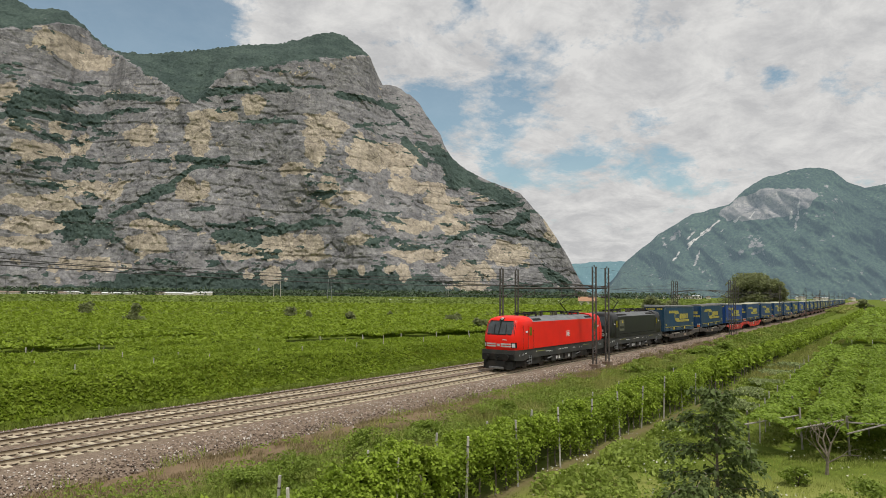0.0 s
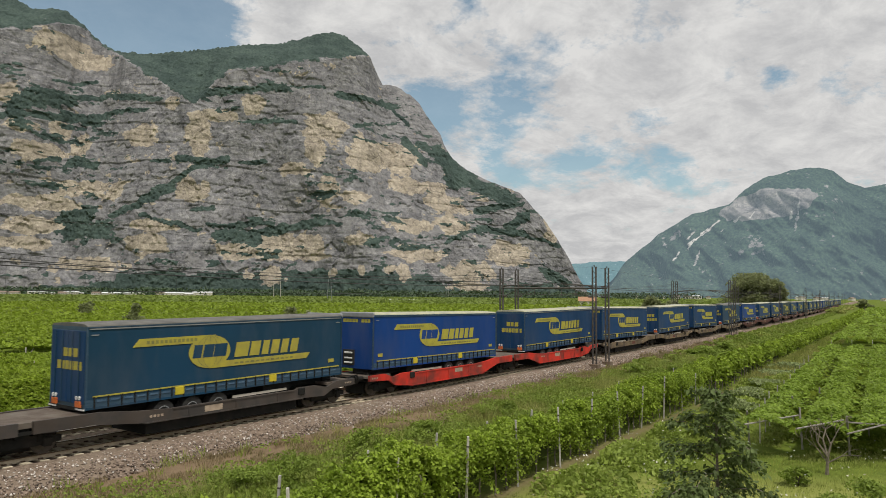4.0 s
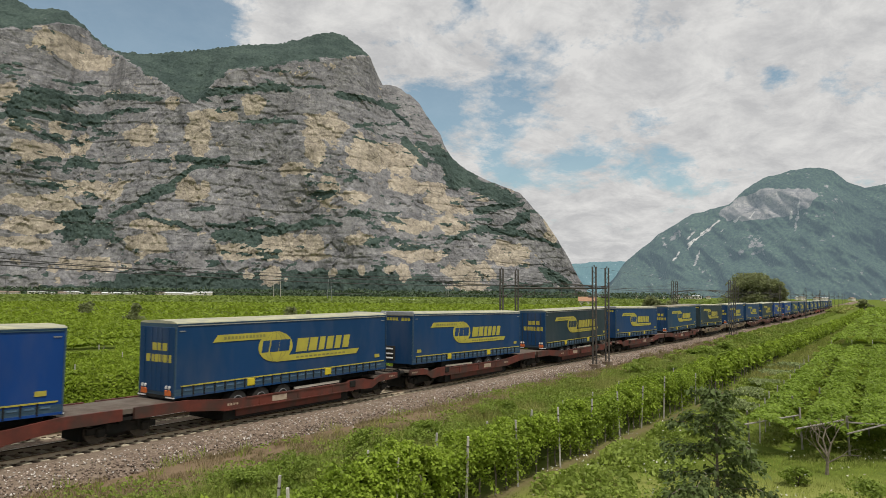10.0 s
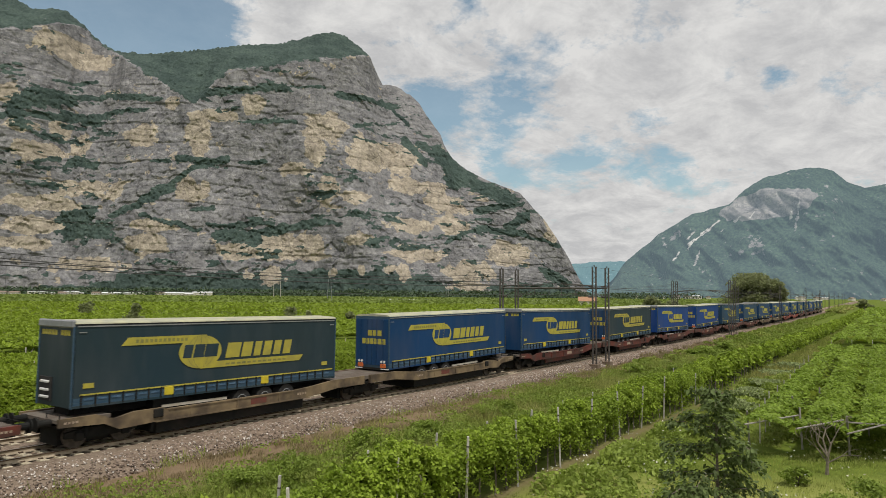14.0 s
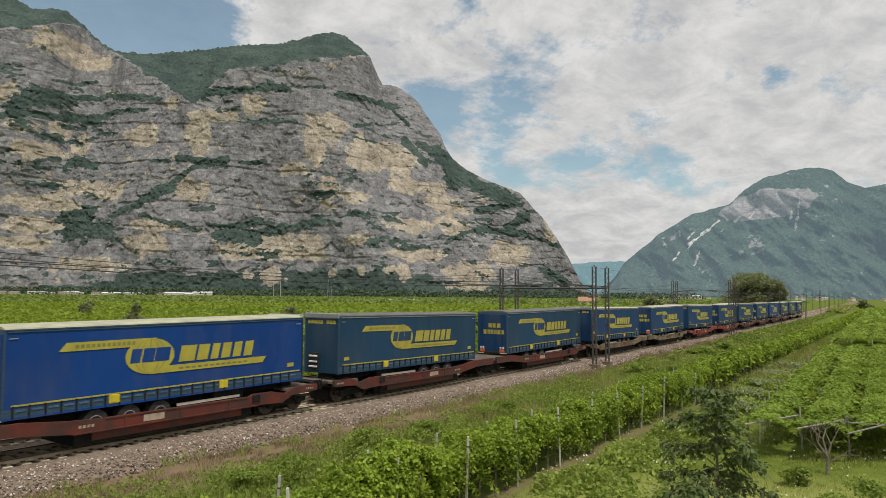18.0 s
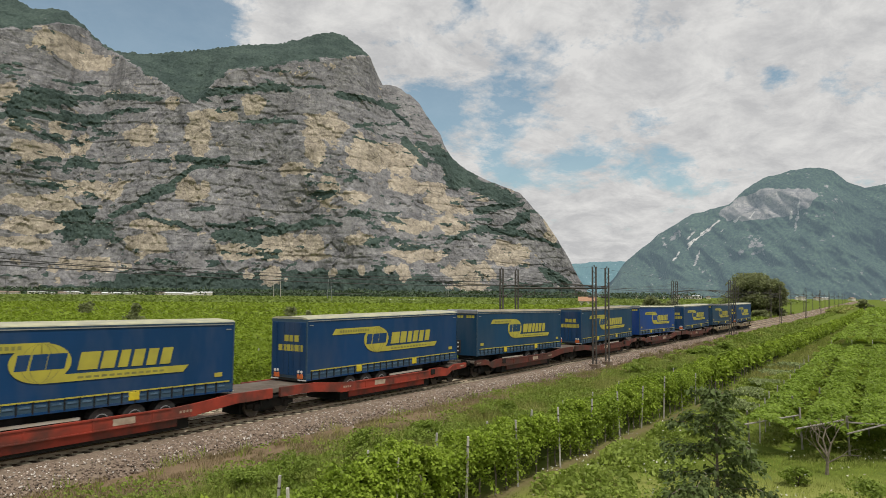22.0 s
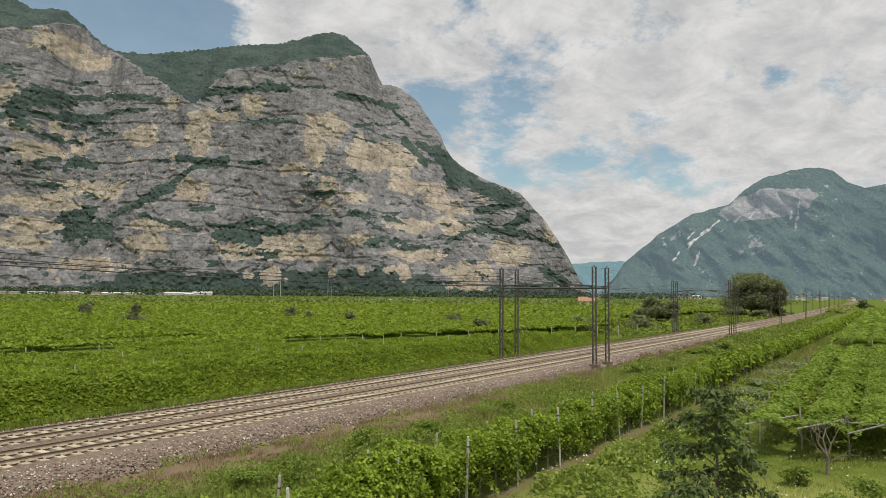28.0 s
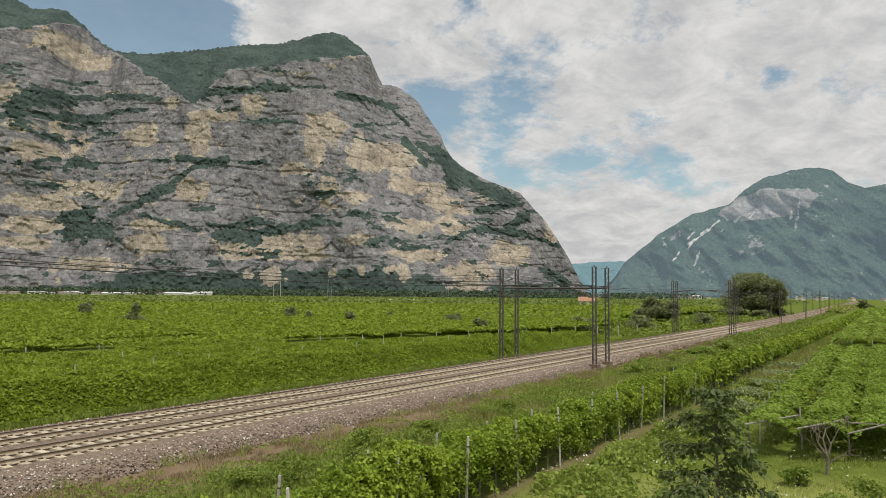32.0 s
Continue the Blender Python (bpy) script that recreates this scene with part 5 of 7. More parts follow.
    for s in (-1, 1):
        part("corner_post", bx(min(n * 6.77, n * 6.87), max(n * 6.77, n * 6.87), min(s * hw, s * (hw - 0.09)), max(s * hw, s * (hw - 0.09)), 1.42, zt - 0.1, bevel=0.02), M_SKIRT, hb)
    part("nose_cap", bx(min(n * 6.77, n * 6.91), max(n * 6.77, n * 6.91), -hw, hw, zt - 0.16, zt + 0.14, bevel=0.05), M_ALU, g, "pale rounded cap over the headboard")
    nx0, nx1 = min(n * 6.846, n * 6.856), max(n * 6.846, n * 6.856)
    bm = bmesh.new()
    for k in range(9):
        if k != 3:
            box(bm, nx0, nx1, -1.0 + 0.23 * k, -1.0 + 0.23 * k + 0.19, 4.06, 4.25)
    tagged(part("nose_print", bm, pr, g, "yellow print"), kind="stuff")
    sb = part("service_box", bx(min(n * 6.85, n * 6.91), max(n * 6.85, n * 6.91), 0.1, 0.95, 1.62, 2.5), M_RUBBER, g)
    bm = bmesh.new()
    for zz in (1.72, 1.98, 2.28):
        box(bm, min(n * 6.88, n * 6.98), max(n * 6.88, n * 6.98), 0.22, 0.8, zz, zz + 0.09, 0.02)
    part("service_panel", bm, M_WHITE, sb, "white coupling and step panel")
    # running gear
    part("chassis", bx(-h + 0.3, h - 0.3, -0.5, 0.5, 1.05, 1.45), M_UNDER, g)
    for k in range(3):
        x = d * (3.55 - 1.33 * k)
        for s in (-1, 1):
            w = part("wheel", rod(bmesh.new(), (x, s * 0.72, 0.90), (x, s * 1.2, 0.90), 0.5, 20), M_RUBBER, g, "black road tyre")
            part("rim", rod(bmesh.new(), (x, s * 1.19, 0.90), (x, s * 1.212, 0.90), 0.29, 20), M_ALU, w, "pale steel rim")
            part("hub", rod(bmesh.new(), (x, s * 1.2, 0.90), (x, s * 1.222, 0.90), 0.235, 16), M_UNDER, w, "dark wheel hub")
            part("hub", rod(bmesh.new(), (x, s * 1.19, 0.90), (x, s * 1.22, 0.90), 0.26, 16), M_RUBBER, w)
    part("side_guard", bx(min(-n * 0.1, n * 3.1), max(-n * 0.1, n * 3.1), -1.16, -1.12, 1.05, 1.16), M_GUARD, g, "pale board along the lower side")
    part("spare_board", bx(n * 2.6 - 0.8, n * 2.6 + 0.8, -1.0, 1.0, 0.85, 1.4), M_UNDER, g)
    # the nose rides a little higher than the axles
    for ob in g.children_recursive:
        ob.data.transform(Matrix.Rotation(radians(-0.5 * n), 4, "Y"))
    return g


WAGON_TONES = {
    "grey": ((0.05, 0.045, 0.042), (0.085, 0.07, 0.06), "dark grimy grey"),
    "red": ((0.62, 0.035, 0.018), (0.50, 0.03, 0.016), "bright red"),
    "tan": ((0.235, 0.175, 0.098), (0.14, 0.102, 0.062), "dusty brown"),
    "rust": ((0.135, 0.032, 0.021), (0.08, 0.024, 0.018), "dull rust-red"),
    "orange": ((0.34, 0.045, 0.024), (0.22, 0.034, 0.02), "weathered orange-red"),
    "cream": ((0.30, 0.235, 0.14), (0.20, 0.15, 0.09), "dirty cream"),
}


def make_wagon(tone):
    a, b, word = WAGON_TONES[tone]
    m = mat(tone + "_wagon_paint", a, b, 1.6, 0.6, c=(0.05, 0.038, 0.03), cscale=0.8, cpos=(0.46, 0.74), bump=0.3, bscale=3)
    g = thing("pocket_wagon", word + " double pocket wagon", "railway wagon", "wagons of the train")
    L = WAGON_LEN / 2
    top = [(-L + 0.62, 1.22), (-L + 2.0, 1.22), (-L + 2.7, 0.98), (-L + 3.5, 1.14), (-L + 4.7, 1.14), (-L + 4.9, 1.04), (-5.6, 1.04), (-4.2, 1.12), (-2.6, 1.28), (-0.25, 1.28)]
    deep = 0.34 if tone == "red" else 0.62
    low = [(-0.25, 0.84), (-2.4, 0.84), (-4.4, deep), (-L + 4.4, deep), (-L + 2.9, deep - 0.06 if deep > 0.5 else 0.5), (-L + 2.3, 0.84), (-L + 0.62, 0.92)]
    for e in (-1, 1):
        for s in (-1, 1):
            y0, y1 = (-1.46, -1.32) if s < 0 else (1.32, 1.46)
            bm = bmesh.new()
            prism(bm, [(e * -x, z) for x, z in top + low], y0, y1)
            sill = part("side_sill", bm, m, g, word + " fish-belly side sill")
            yo = -1.49 if s < 0 else 1.49
            part("lower_flange", bx(min(e * (L - 4.4), e * 4.4), max(e * (L - 4.4), e * 4.4), min(yo, s * 1.3), max(yo, s * 1.3), deep - 0.03, deep + 0.02), m, sill)
            part("upper_flange", bx(min(e * (L - 4.95), e * 5.6), max(e * (L - 4.95), e * 5.6), min(yo, s * 1.3), max(yo, s * 1.3), 1.01, 1.055), m, sill)
            for x in (6.4, 8.8, 11.2):
                part("stiffener", bx(e * x - 0.04, e * x + 0.04, min(yo * 0.995, s * 1.45), max(yo * 0.995, s * 1.45), deep + 0.02, 1.01), m, sill)
            part("data_plate", bx(e * 7.6 - 0.45, e * 7.6 + 0.45, min(s * 1.46, s * 1.466), max(s * 1.46, s * 1.466), 0.70, 0.96), M_PLATE if tone in ("rust", "grey", "orange", "red") else M_RUSTPLATE, sill, "painted data plate")
            part("bracket", bx(e * (L - 4.5) - 0.22, e * (L - 4.5) + 0.22, min(s * 1.4, s * 1.52), max(s * 1.4, s * 1.52), 0.78, 1.12, bevel=0.03), M_UNDER, sill, "dark bolted bracket")
            bm = bmesh.new()
            for k in range(4):
                box(bm, e * (L - 1.1) + 0.14 * k - 0.3, e * (L - 1.1) + 0.14 * k - 0.21, min(s * 1.455, s * 1.463), max(s * 1.455, s * 1.463), 1.02, 1.1)
                box(bm, e * 4.9 + 0.16 * k - 0.3, e * 4.9 + 0.16 * k - 0.2, min(s * 1.455, s * 1.463), max(s * 1.455, s * 1.463), 0.80, 0.90)
            tagged(part("lettering_bar", bm, M_PLATE, sill, "small pale lettering"), kind="stuff")
        if tone in ("rust", "orange"):
            for y in (-1.27, 1.27):
                part("pocket_wall", bx(min(e * 5.2, e * (L - 5.2)), max(e * 5.2, e * (L - 5.2)), y - 0.03, y + 0.03, 0.26, 0.70), m, g, word + " side of the pocket")
        # the tray hangs low and dark, standing for the shade under the sill
        part("pocket_tray", bx(min(e * 4.6, e * (L - 4.6)), max(e * 4.6, e * (L - 4.6)), -1.22, 1.22, 0.12, 0.62), M_UNDER, g, "dark tray of the pocket")
        # an added dark plate that keeps light from the wagon's underside
        part("end_pan", bx(min(e * (L - 4.4), e * (L - 0.7)), max(e * (L - 4.4), e * (L - 0.7)), -1.3, 1.3, 0.84, 0.94), M_UNDER, g)
        part("end_deck", bx(min(e * (L - 0.62), e * (L - 2.6)), max(e * (L - 0.62), e * (L - 2.6)), -1.32, 1.32, 1.05, 1.17), M_DECK, g, "worn grey-brown deck plate")
        part("hitch", bx(e * (L - 1.9) - 0.3, e * (L - 1.9) + 0.3, -0.6, 0.6, 1.10, 1.36), M_UNDER, g)
        buffers(g, e * (L - 0.62), e)
        bm = bmesh.new()
        rod(bm, (e * (L - 0.66), -1.4, 1.35), (e * (L - 0.66), -0.5, 1.35), 0.02, 5)
        rod(bm, (e * (L - 0.66), -1.4, 0.95), (e * (L - 0.66), -1.4, 1.35), 0.02, 5)
        rod(bm, (e * (L - 0.66), -0.5, 1.0), (e * (L - 0.66), -0.5, 1.35), 0.02, 5)
        part("end_rail", bm, M_UNDER, g)
    part("middle_deck", bx(-2.4, 2.4, -1.32, 1.32, 1.05, 1.24), M_DECK, g, "worn grey-brown deck plate")
    # the same added plate at the middle, against light from above
    part("middle_pan", bx(-4.5, 4.5, -1.3, 1.3, 0.82, 0.94), M_UNDER, g)
    part("articulation", bx(-0.24, 0.24, -1.2, 1.2, 0.7, 1.05), M_UNDER, g)
    for x in (-L + 2.45, 0.0, L - 2.45):
        bogie(g, x, 1.8, 0.46, M_UNDER)
        # a plain dark box added to keep the bogie black inside
        part("brake_gear", bx(x - 1.45, x + 1.45, -0.62, 0.62, 0.14, 0.72), M_UNDER, g)
    return g


WAGONS = [("grey", "deep", "deep"), ("red", "bright", "blue"), ("tan", "blue", "blue"), ("tan", "blue", "dull"), ("rust", "bright", "blue"), ("rust", "blue", "slate"), ("rust", "blue", "teal"), ("tan", "slate", "blue"), ("rust", "blue", "slate"), ("rust", "bright", "bright"), ("rust", "dull", "dull"), ("tan", "blue", "blue"), ("orange", "blue", "blue"), ("rust", "teal", "teal"), ("rust", "bright", "blue"), ("cream", "dull", "blue")]
protos = {}


def from_proto(key, make):
    if key not in protos:
        protos[key] = make()
        return protos[key]
    return copy_thing(protos[key], Matrix())


MOVING.append((make_loco("bright red electric locomotive with grey roof", M_RED, 1, True), LOCO_FRONT + LOCO_LEN / 2))
MOVING.append((make_loco("black electric locomotive with grey roof", M_BLACK, 0, False), LOCO_FRONT + LOCO_LEN * 1.5))
for k, (wt, t1, t2) in enumerate(WAGONS):
    a = WAGON_FRONT + WAGON_LEN * k
    MOVING.append((from_proto(wt, lambda: make_wagon(wt)), a + WAGON_LEN / 2))
    MOVING.append((from_proto((t1, True), lambda: make_trailer(t1, True)), a + 1.12 + 6.83))
    MOVING.append((from_proto((t2, False), lambda: make_trailer(t2, False)), a + 19.3 + 6.83))

# ---------- catenary masts and wires ----------
def mast_proto():
    g = thing("catenary_mast", "tall dark steel lattice mast beside the track", "mast", "masts along the railway")
    for s in (-1, 1):
        part("upright", bx(-0.07, 0.07, s * 0.16 - 0.05, s * 0.16 + 0.05, -0.1, 8.6), M_MAST, g)
    z, k = 0.3, 0
    while z < 8.1:
        bm = bmesh.new()
        s = 1 if k % 2 else -1
        rod(bm, (0.03, s * 0.16, z), (0.03, -s * 0.16, z + 0.42), 0.022, 4)
        part("lattice_bar", bm, M_MAST, g)
        z += 0.42
        k += 1
    part("foot", bx(-0.3, 0.3, -0.4, 0.4, -0.35, 0.12), M_BALLAST, g, "weathered concrete foot")
    part("cap_insulator", rod(bmesh.new(), (0, 0, 8.55), (0, 0, 8.72), 0.05, 8), M_INSUL, g)
    return g


def cantilever(m, sgn, reach):
    """The bracket that holds the wires over a track, sgn: to which side."""
    c = part("cantilever", rod(bmesh.new(), (0, sgn * 0.2, 6.9), (0, sgn * reach, 7.1), 0.035, 6), M_MAST, m)
    bm = bmesh.new()
    rod(bm, (0, sgn * 0.2, 5.9), (0, sgn * reach * 0.92, 7.05), 0.03, 6)
    rod(bm, (0, sgn * reach * 0.5, 6.25), (0, sgn * (reach + 0.2), 6.1), 0.02, 6)
    part("strut", bm, M_MAST, c)
    for z in (6.9, 5.95):
        bm = bmesh.new()
        for k in range(4):
            rod(bm, (0, sgn * (0.25 + 0.08 * k), z), (0, sgn * (0.3 + 0.08 * k), z), 0.07, 8)
        part("insulator", bm, M_INSUL, c)


MASTS_NEAR = [-94.0, -43.0, 6.0, 57.24, 60.28, 112.48, 115.88, 166.0, 220.0, 275.0, 330.0, 385.0, 440.0, 500.0, 560.0]
MASTS_FAR = [-94.0, -43.0, 6.0, 58.28, 61.39, 117.03, 119.46, 172.94, 226.0, 280.0, 336.0, 392.0, 448.0, 508.0, 570.0]
mast_near = mast_proto()
cantilever(mast_near, 1, 3.2)
mast_far = mast_proto()
cantilever(mast_far, -1, 3.0)
for proto, places, off in ((mast_near, MASTS_NEAR, 3.2), (mast_far, MASTS_FAR, -6.65)):
    for i, a in enumerate(places):
        c = on_track(a, off, -0.3)
        m = Matrix.Translation(c) @ pose(0, 0, 0, 0, 0, math.degrees(heading(a)))
        if i == 0:
            proto.matrix_basis = m
        else:
            copy_thing(proto, m)
# portal beam between the two pairs
for a, b in ((57.24, 58.28), (60.28, 61.39)):
    p, q = on_track(a, 3.2, 6.42), on_track(b, -6.65, 6.42)
    pb = thing("portal_beam", "dark steel tube across both tracks between masts", "beam", "beams across the tracks")
    part("tube", rod(bmesh.new(), p, q, 0.06, 8), M_MAST, pb)
    for t in (0.33, 0.62):
        r = p.lerp(q, t)
        part("hanger", rod(bmesh.new(), r, r + Vector((0, 0, -0.7)), 0.03, 6), M_MAST, pb)


def wire(name, label, places, off, z, sag, r, kind=""):
    """A wire hung from mast to mast."""
    v, f, n = [], [], 0
    pts = []
    for a, b in zip(places, places[1:]):
        k = 10 if a < 120 else 4
        for j in range(k):
            t = j / k
            pts.append(on_track(a + (b - a) * t, off, z - sag * 4 * t * (1 - t)))
    pts.append(on_track(places[-1], off, z))
    P = np.array([p[:] for p in pts])
    ring = np.array([(0, r), (r, 0), (0, -r), (-r, 0)])
    V = (P[:, None, :] + np.stack([0 * ring[:, 0], ring[:, 0], ring[:, 1]], 1)[None]).reshape(-1, 3)
    for i in range(len(P) - 1):
        for j in range(4):
            f.append((i * 4 + j, i * 4 + (j + 1) % 4, (i + 1) * 4 + (j + 1) % 4, (i + 1) * 4 + j))
    return tagged(new(name, mesh_np(name, V, f, M_WIRE)), label, "wire", "wires over the railway")


spn = [a for a in MASTS_NEAR if a not in (60.28, 115.88)]
spf = [a for a in MASTS_FAR if a not in (61.39, 119.46)]
for off, sp, zm, sag in ((0.0, spn, 6.82, 0.5), (-3.55, spf, 7.10, 0.42)):
    wire("messenger_wire", "thick dark overhead wire above a track", sp, off, zm, sag, 0.021)
    wire("contact_wire", "dark contact wire above a track", sp, off, 5.78, 0.03, 0.010)
    drop = thing("dropper_wires", "thin droppers between two overhead wires", "wire", "wires over the railway")
    for a, b in zip(sp[2:6], sp[3:7]):
        for t in np.linspace(0.1, 0.9, 7):
            p = on_track(a + (b - a) * t, off, 5.78)
            q = on_track(a + (b - a) * t, off, zm - sag * 4 * t * (1 - t))
            part("dropper", rod(bmesh.new(), p, q, 0.005, 3), M_WIRE, drop)
for off, sp, z, sag, r in ((3.2, spn, 8.25, 0.5, 0.007), (-6.4, spf, 7.85, 0.9, 0.016), (-6.9, spf, 7.55, 0.75, 0.016)):
    wire("feeder_wire", "dark feeder wire on the mast tops", sp, off, z, sag, r)


# ---------- vines, weeds, grass ----------
rng = np.random.default_rng(7)


def scatter(n, x0, x1, y0, y1):
    return rng.uniform(x0, x1, n), rng.uniform(y0, y1, n)


def stuff(name, me, label, category):
    return tagged(new(name, me), label, category, kind="stuff")


TOP = 1.2       # height of the vine roofs
start = lambda x: track_y(x) + 8.1


def gap_line(x):
    return 59.3 - 0.242 * x


def gap_back(x):
    return 64.6 - 0.236 * x


def in_gap(x, y):
    """The clearing between the two blocks of vines; it is closed over for a stretch."""
    a = np.degrees(np.arctan2(y, x))
    return (y > gap_line(x)) & (y < gap_back(x)) & ((a < 47.9) | (a > 60.2))


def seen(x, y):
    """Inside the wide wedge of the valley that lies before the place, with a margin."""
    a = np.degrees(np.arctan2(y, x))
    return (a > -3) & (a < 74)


def canopy(x, y, seed, amp=0.22, row=3.0, across=None):
    c = across if across is not None else y
    return TOP + amp * (fbm(x / 2.0, y / 2.0, seed, 3) - 0.5) * 2 + 0.45 * (np.abs(fbm(x / 1.1, y / 1.1, seed + 3, 3) - 0.5) * 2 - 0.25) + 0.06 * np.cos(2 * np.pi * c / row)


def roof_height(x, y, seed, amp):
    """Height of a vine roof: it slopes down to the railway and to the clearing, and dips between far rows."""
    c = x * 0.25 + y * 0.97
    z = canopy(x, y, seed, amp, 2.9, c)
    z = GROUND + 0.15 + (z - GROUND - 0.15) * ss(-0.8, 2.6, y - start(x))
    a = np.degrees(np.arctan2(y, x))
    open_ = ((a < 47.9) | (a > 60.2)) & (x < 118)
    z = z + np.where(open_ & (y < gap_line(x)), (-0.12 + 0.3 * (fbm(x / 3, y * 0, 36, 3) - 0.5)) * ss(3.0, 0.0, gap_line(x) - y), 0)
    z = z + np.where(open_ & (y > gap_back(x)), (0.2 + 0.5 * (fbm(x / 2.5, y * 0, 37, 3) - 0.5)) * ss(4.0, 0.0, y - gap_back(x)), 0)
    return z


def in_cut(x, y):
    """Short breaks between the far rows, where one looks in under the next roof."""
    c = x * 0.25 + y * 0.97 + 1.5 * (fbm(x / 9, y / 9, 38, 2) - 0.5)
    return (np.abs((c / 6.4) % 1.0 - 0.5) < 0.2) & (fbm(x / 4, y / 14, 14, 3) > 0.40 + 0.18 * ss(40, 75, x)) & (y > gap_back(x) + 4) & (np.hypot(x, y) < 150)


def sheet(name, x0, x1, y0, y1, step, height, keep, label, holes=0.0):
    """The closed leafy roof under the single leaves, darker in colour for the shade among them."""
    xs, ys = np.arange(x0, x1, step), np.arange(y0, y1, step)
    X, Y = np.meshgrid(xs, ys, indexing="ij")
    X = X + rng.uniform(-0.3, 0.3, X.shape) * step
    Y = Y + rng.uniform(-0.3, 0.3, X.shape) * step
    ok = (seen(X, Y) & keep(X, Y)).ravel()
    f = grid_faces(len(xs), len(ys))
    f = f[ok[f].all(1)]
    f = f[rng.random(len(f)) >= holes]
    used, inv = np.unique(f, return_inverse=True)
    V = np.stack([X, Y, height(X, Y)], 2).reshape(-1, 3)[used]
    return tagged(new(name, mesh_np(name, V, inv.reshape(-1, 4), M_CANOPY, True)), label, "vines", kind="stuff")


def field(name, n, x0, x1, y0, y1, size, keep, seed, label, material, amp=0.22):
    x, y = scatter(n, x0, x1, y0, y1)
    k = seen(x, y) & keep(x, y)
    x, y = x[k], y[k]
    z = roof_height(x, y, seed, amp) + rng.uniform(-0.5, 0.35, len(x)) * size
    k = fbm(x / 0.8, y / 0.8, seed + 5, 3) > 0.26
    pts = np.stack([x, y, z], 1)[k]
    return stuff(name, leaf_mesh(name, pts, size, material, rng, 0.3, 1.6), label, "vines")


near_block = lambda x, y: (y > start(x) - 0.4) & (y < gap_back(x)) & ~in_gap(x, y)
beyond_block = lambda x, y: ~in_cut(x, y) & (y > gap_back(x)) & (y > start(x)) & (np.hypot(x, y) < 150) & ((x < 112) | (y > start(x) + 14))
far_block = lambda x, y: (np.hypot(x, y) > 145) & (np.hypot(x, y) < 330) & (y > start(x) + 22)
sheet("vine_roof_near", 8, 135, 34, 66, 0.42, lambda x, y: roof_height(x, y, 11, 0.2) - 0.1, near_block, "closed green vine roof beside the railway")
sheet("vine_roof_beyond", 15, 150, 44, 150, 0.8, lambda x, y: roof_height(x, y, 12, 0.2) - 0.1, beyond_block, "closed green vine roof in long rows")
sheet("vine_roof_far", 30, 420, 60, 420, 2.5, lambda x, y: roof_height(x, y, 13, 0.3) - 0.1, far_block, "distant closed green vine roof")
field("vineyard_near", 400000, 8, 135, 34, 64, 0.132, near_block, 11, "dense green vine canopy beside the railway", M_VINE2, 0.2)
field("vineyard_beyond", 190000, 15, 150, 44, 150, 0.27, beyond_block, 12, "dense green vine canopy in long rows", M_VINE2, 0.2)
field("vineyard_far", 70000, 30, 420, 60, 420, 0.7, far_block, 13, "distant green vine rows on the valley floor", M_VINE2, 0.3)
far_fields = lambda x, y: (np.hypot(x, y) > 320) & (np.hypot(x, y) < 900) & (y > start(x) + 30)
field("vineyard_distant", 60000, 60, 900, 90, 900, 1.7, far_fields, 14, "distant green vineyards towards the cliff", M_FARVINE, 0.3)
# upright young shoots over the roof of vines
x, y = scatter(130000, 8, 125, 34, 72)
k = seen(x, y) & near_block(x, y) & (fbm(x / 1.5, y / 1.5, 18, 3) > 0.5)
x, y = x[k], y[k]
z = roof_height(x, y, 11, 0.2) - 0.1
stuff("vine_shoots", blade_mesh("vine_shoots", np.stack([x, y, z], 1), 0.30, 0.09, M_VINE2, rng, 0.9), "upright young vine shoots over a vineyard", "vines")
# slim post heads over the roof of the near block
proto = thing("stake", "slim pale stake showing over the vines", "post", "stakes in the near vineyard")
part("shaft", rod(bmesh.new(), (0, 0, GROUND - 0.1), (0, 0, TOP + 0.42), 0.03, 6), M_POST, proto)
first = True
for x in np.arange(16, 96, 4.6):
    for y in np.arange(35, 58, 5.0):
        xx, yy = x + rng.uniform(-0.9, 0.9), y + rng.uniform(-0.8, 0.8)
        if start(xx) + 1.2 < yy < gap_line(xx) - 1 and rng.random() < 0.6:
            m = Matrix.Translation((xx, yy, rng.uniform(-0.2, 0.1))) @ pose(0, 0, 0, rng.uniform(-4, 4), rng.uniform(-4, 4), 0)
            if first:
                proto.matrix_basis, first = m, False
            else:
                copy_thing(proto, m)

# posts of the far pergolas along the gap
proto = thing("vineyard_post", "pale wooden post of a vine pergola", "post", "posts of the far vineyard")
part("shaft", rod(bmesh.new(), (0, 0, GROUND - 0.1), (0, 0, TOP + 0.1), 0.05, 6), M_POST, proto)
part("brace", rod(bmesh.new(), (0, 0, 0.25), (0.8, 0.5, TOP - 0.05), 0.03, 5), M_WOOD, proto)
gx_list = list(np.arange(26, 116, 5.2))
for i, x in enumerate(gx_list):
    m = Matrix.Translation((x, gap_back(x) - 0.1, 0))
    if i == 0:
        proto.matrix_basis = m
    else:
        copy_thing(proto, m)

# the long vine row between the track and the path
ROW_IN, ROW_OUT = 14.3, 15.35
# an added opaque core, coloured dark for the shade inside the row
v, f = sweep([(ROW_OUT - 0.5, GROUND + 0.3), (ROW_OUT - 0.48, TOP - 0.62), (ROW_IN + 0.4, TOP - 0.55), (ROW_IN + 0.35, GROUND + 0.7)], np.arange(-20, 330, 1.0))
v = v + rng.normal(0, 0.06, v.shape)
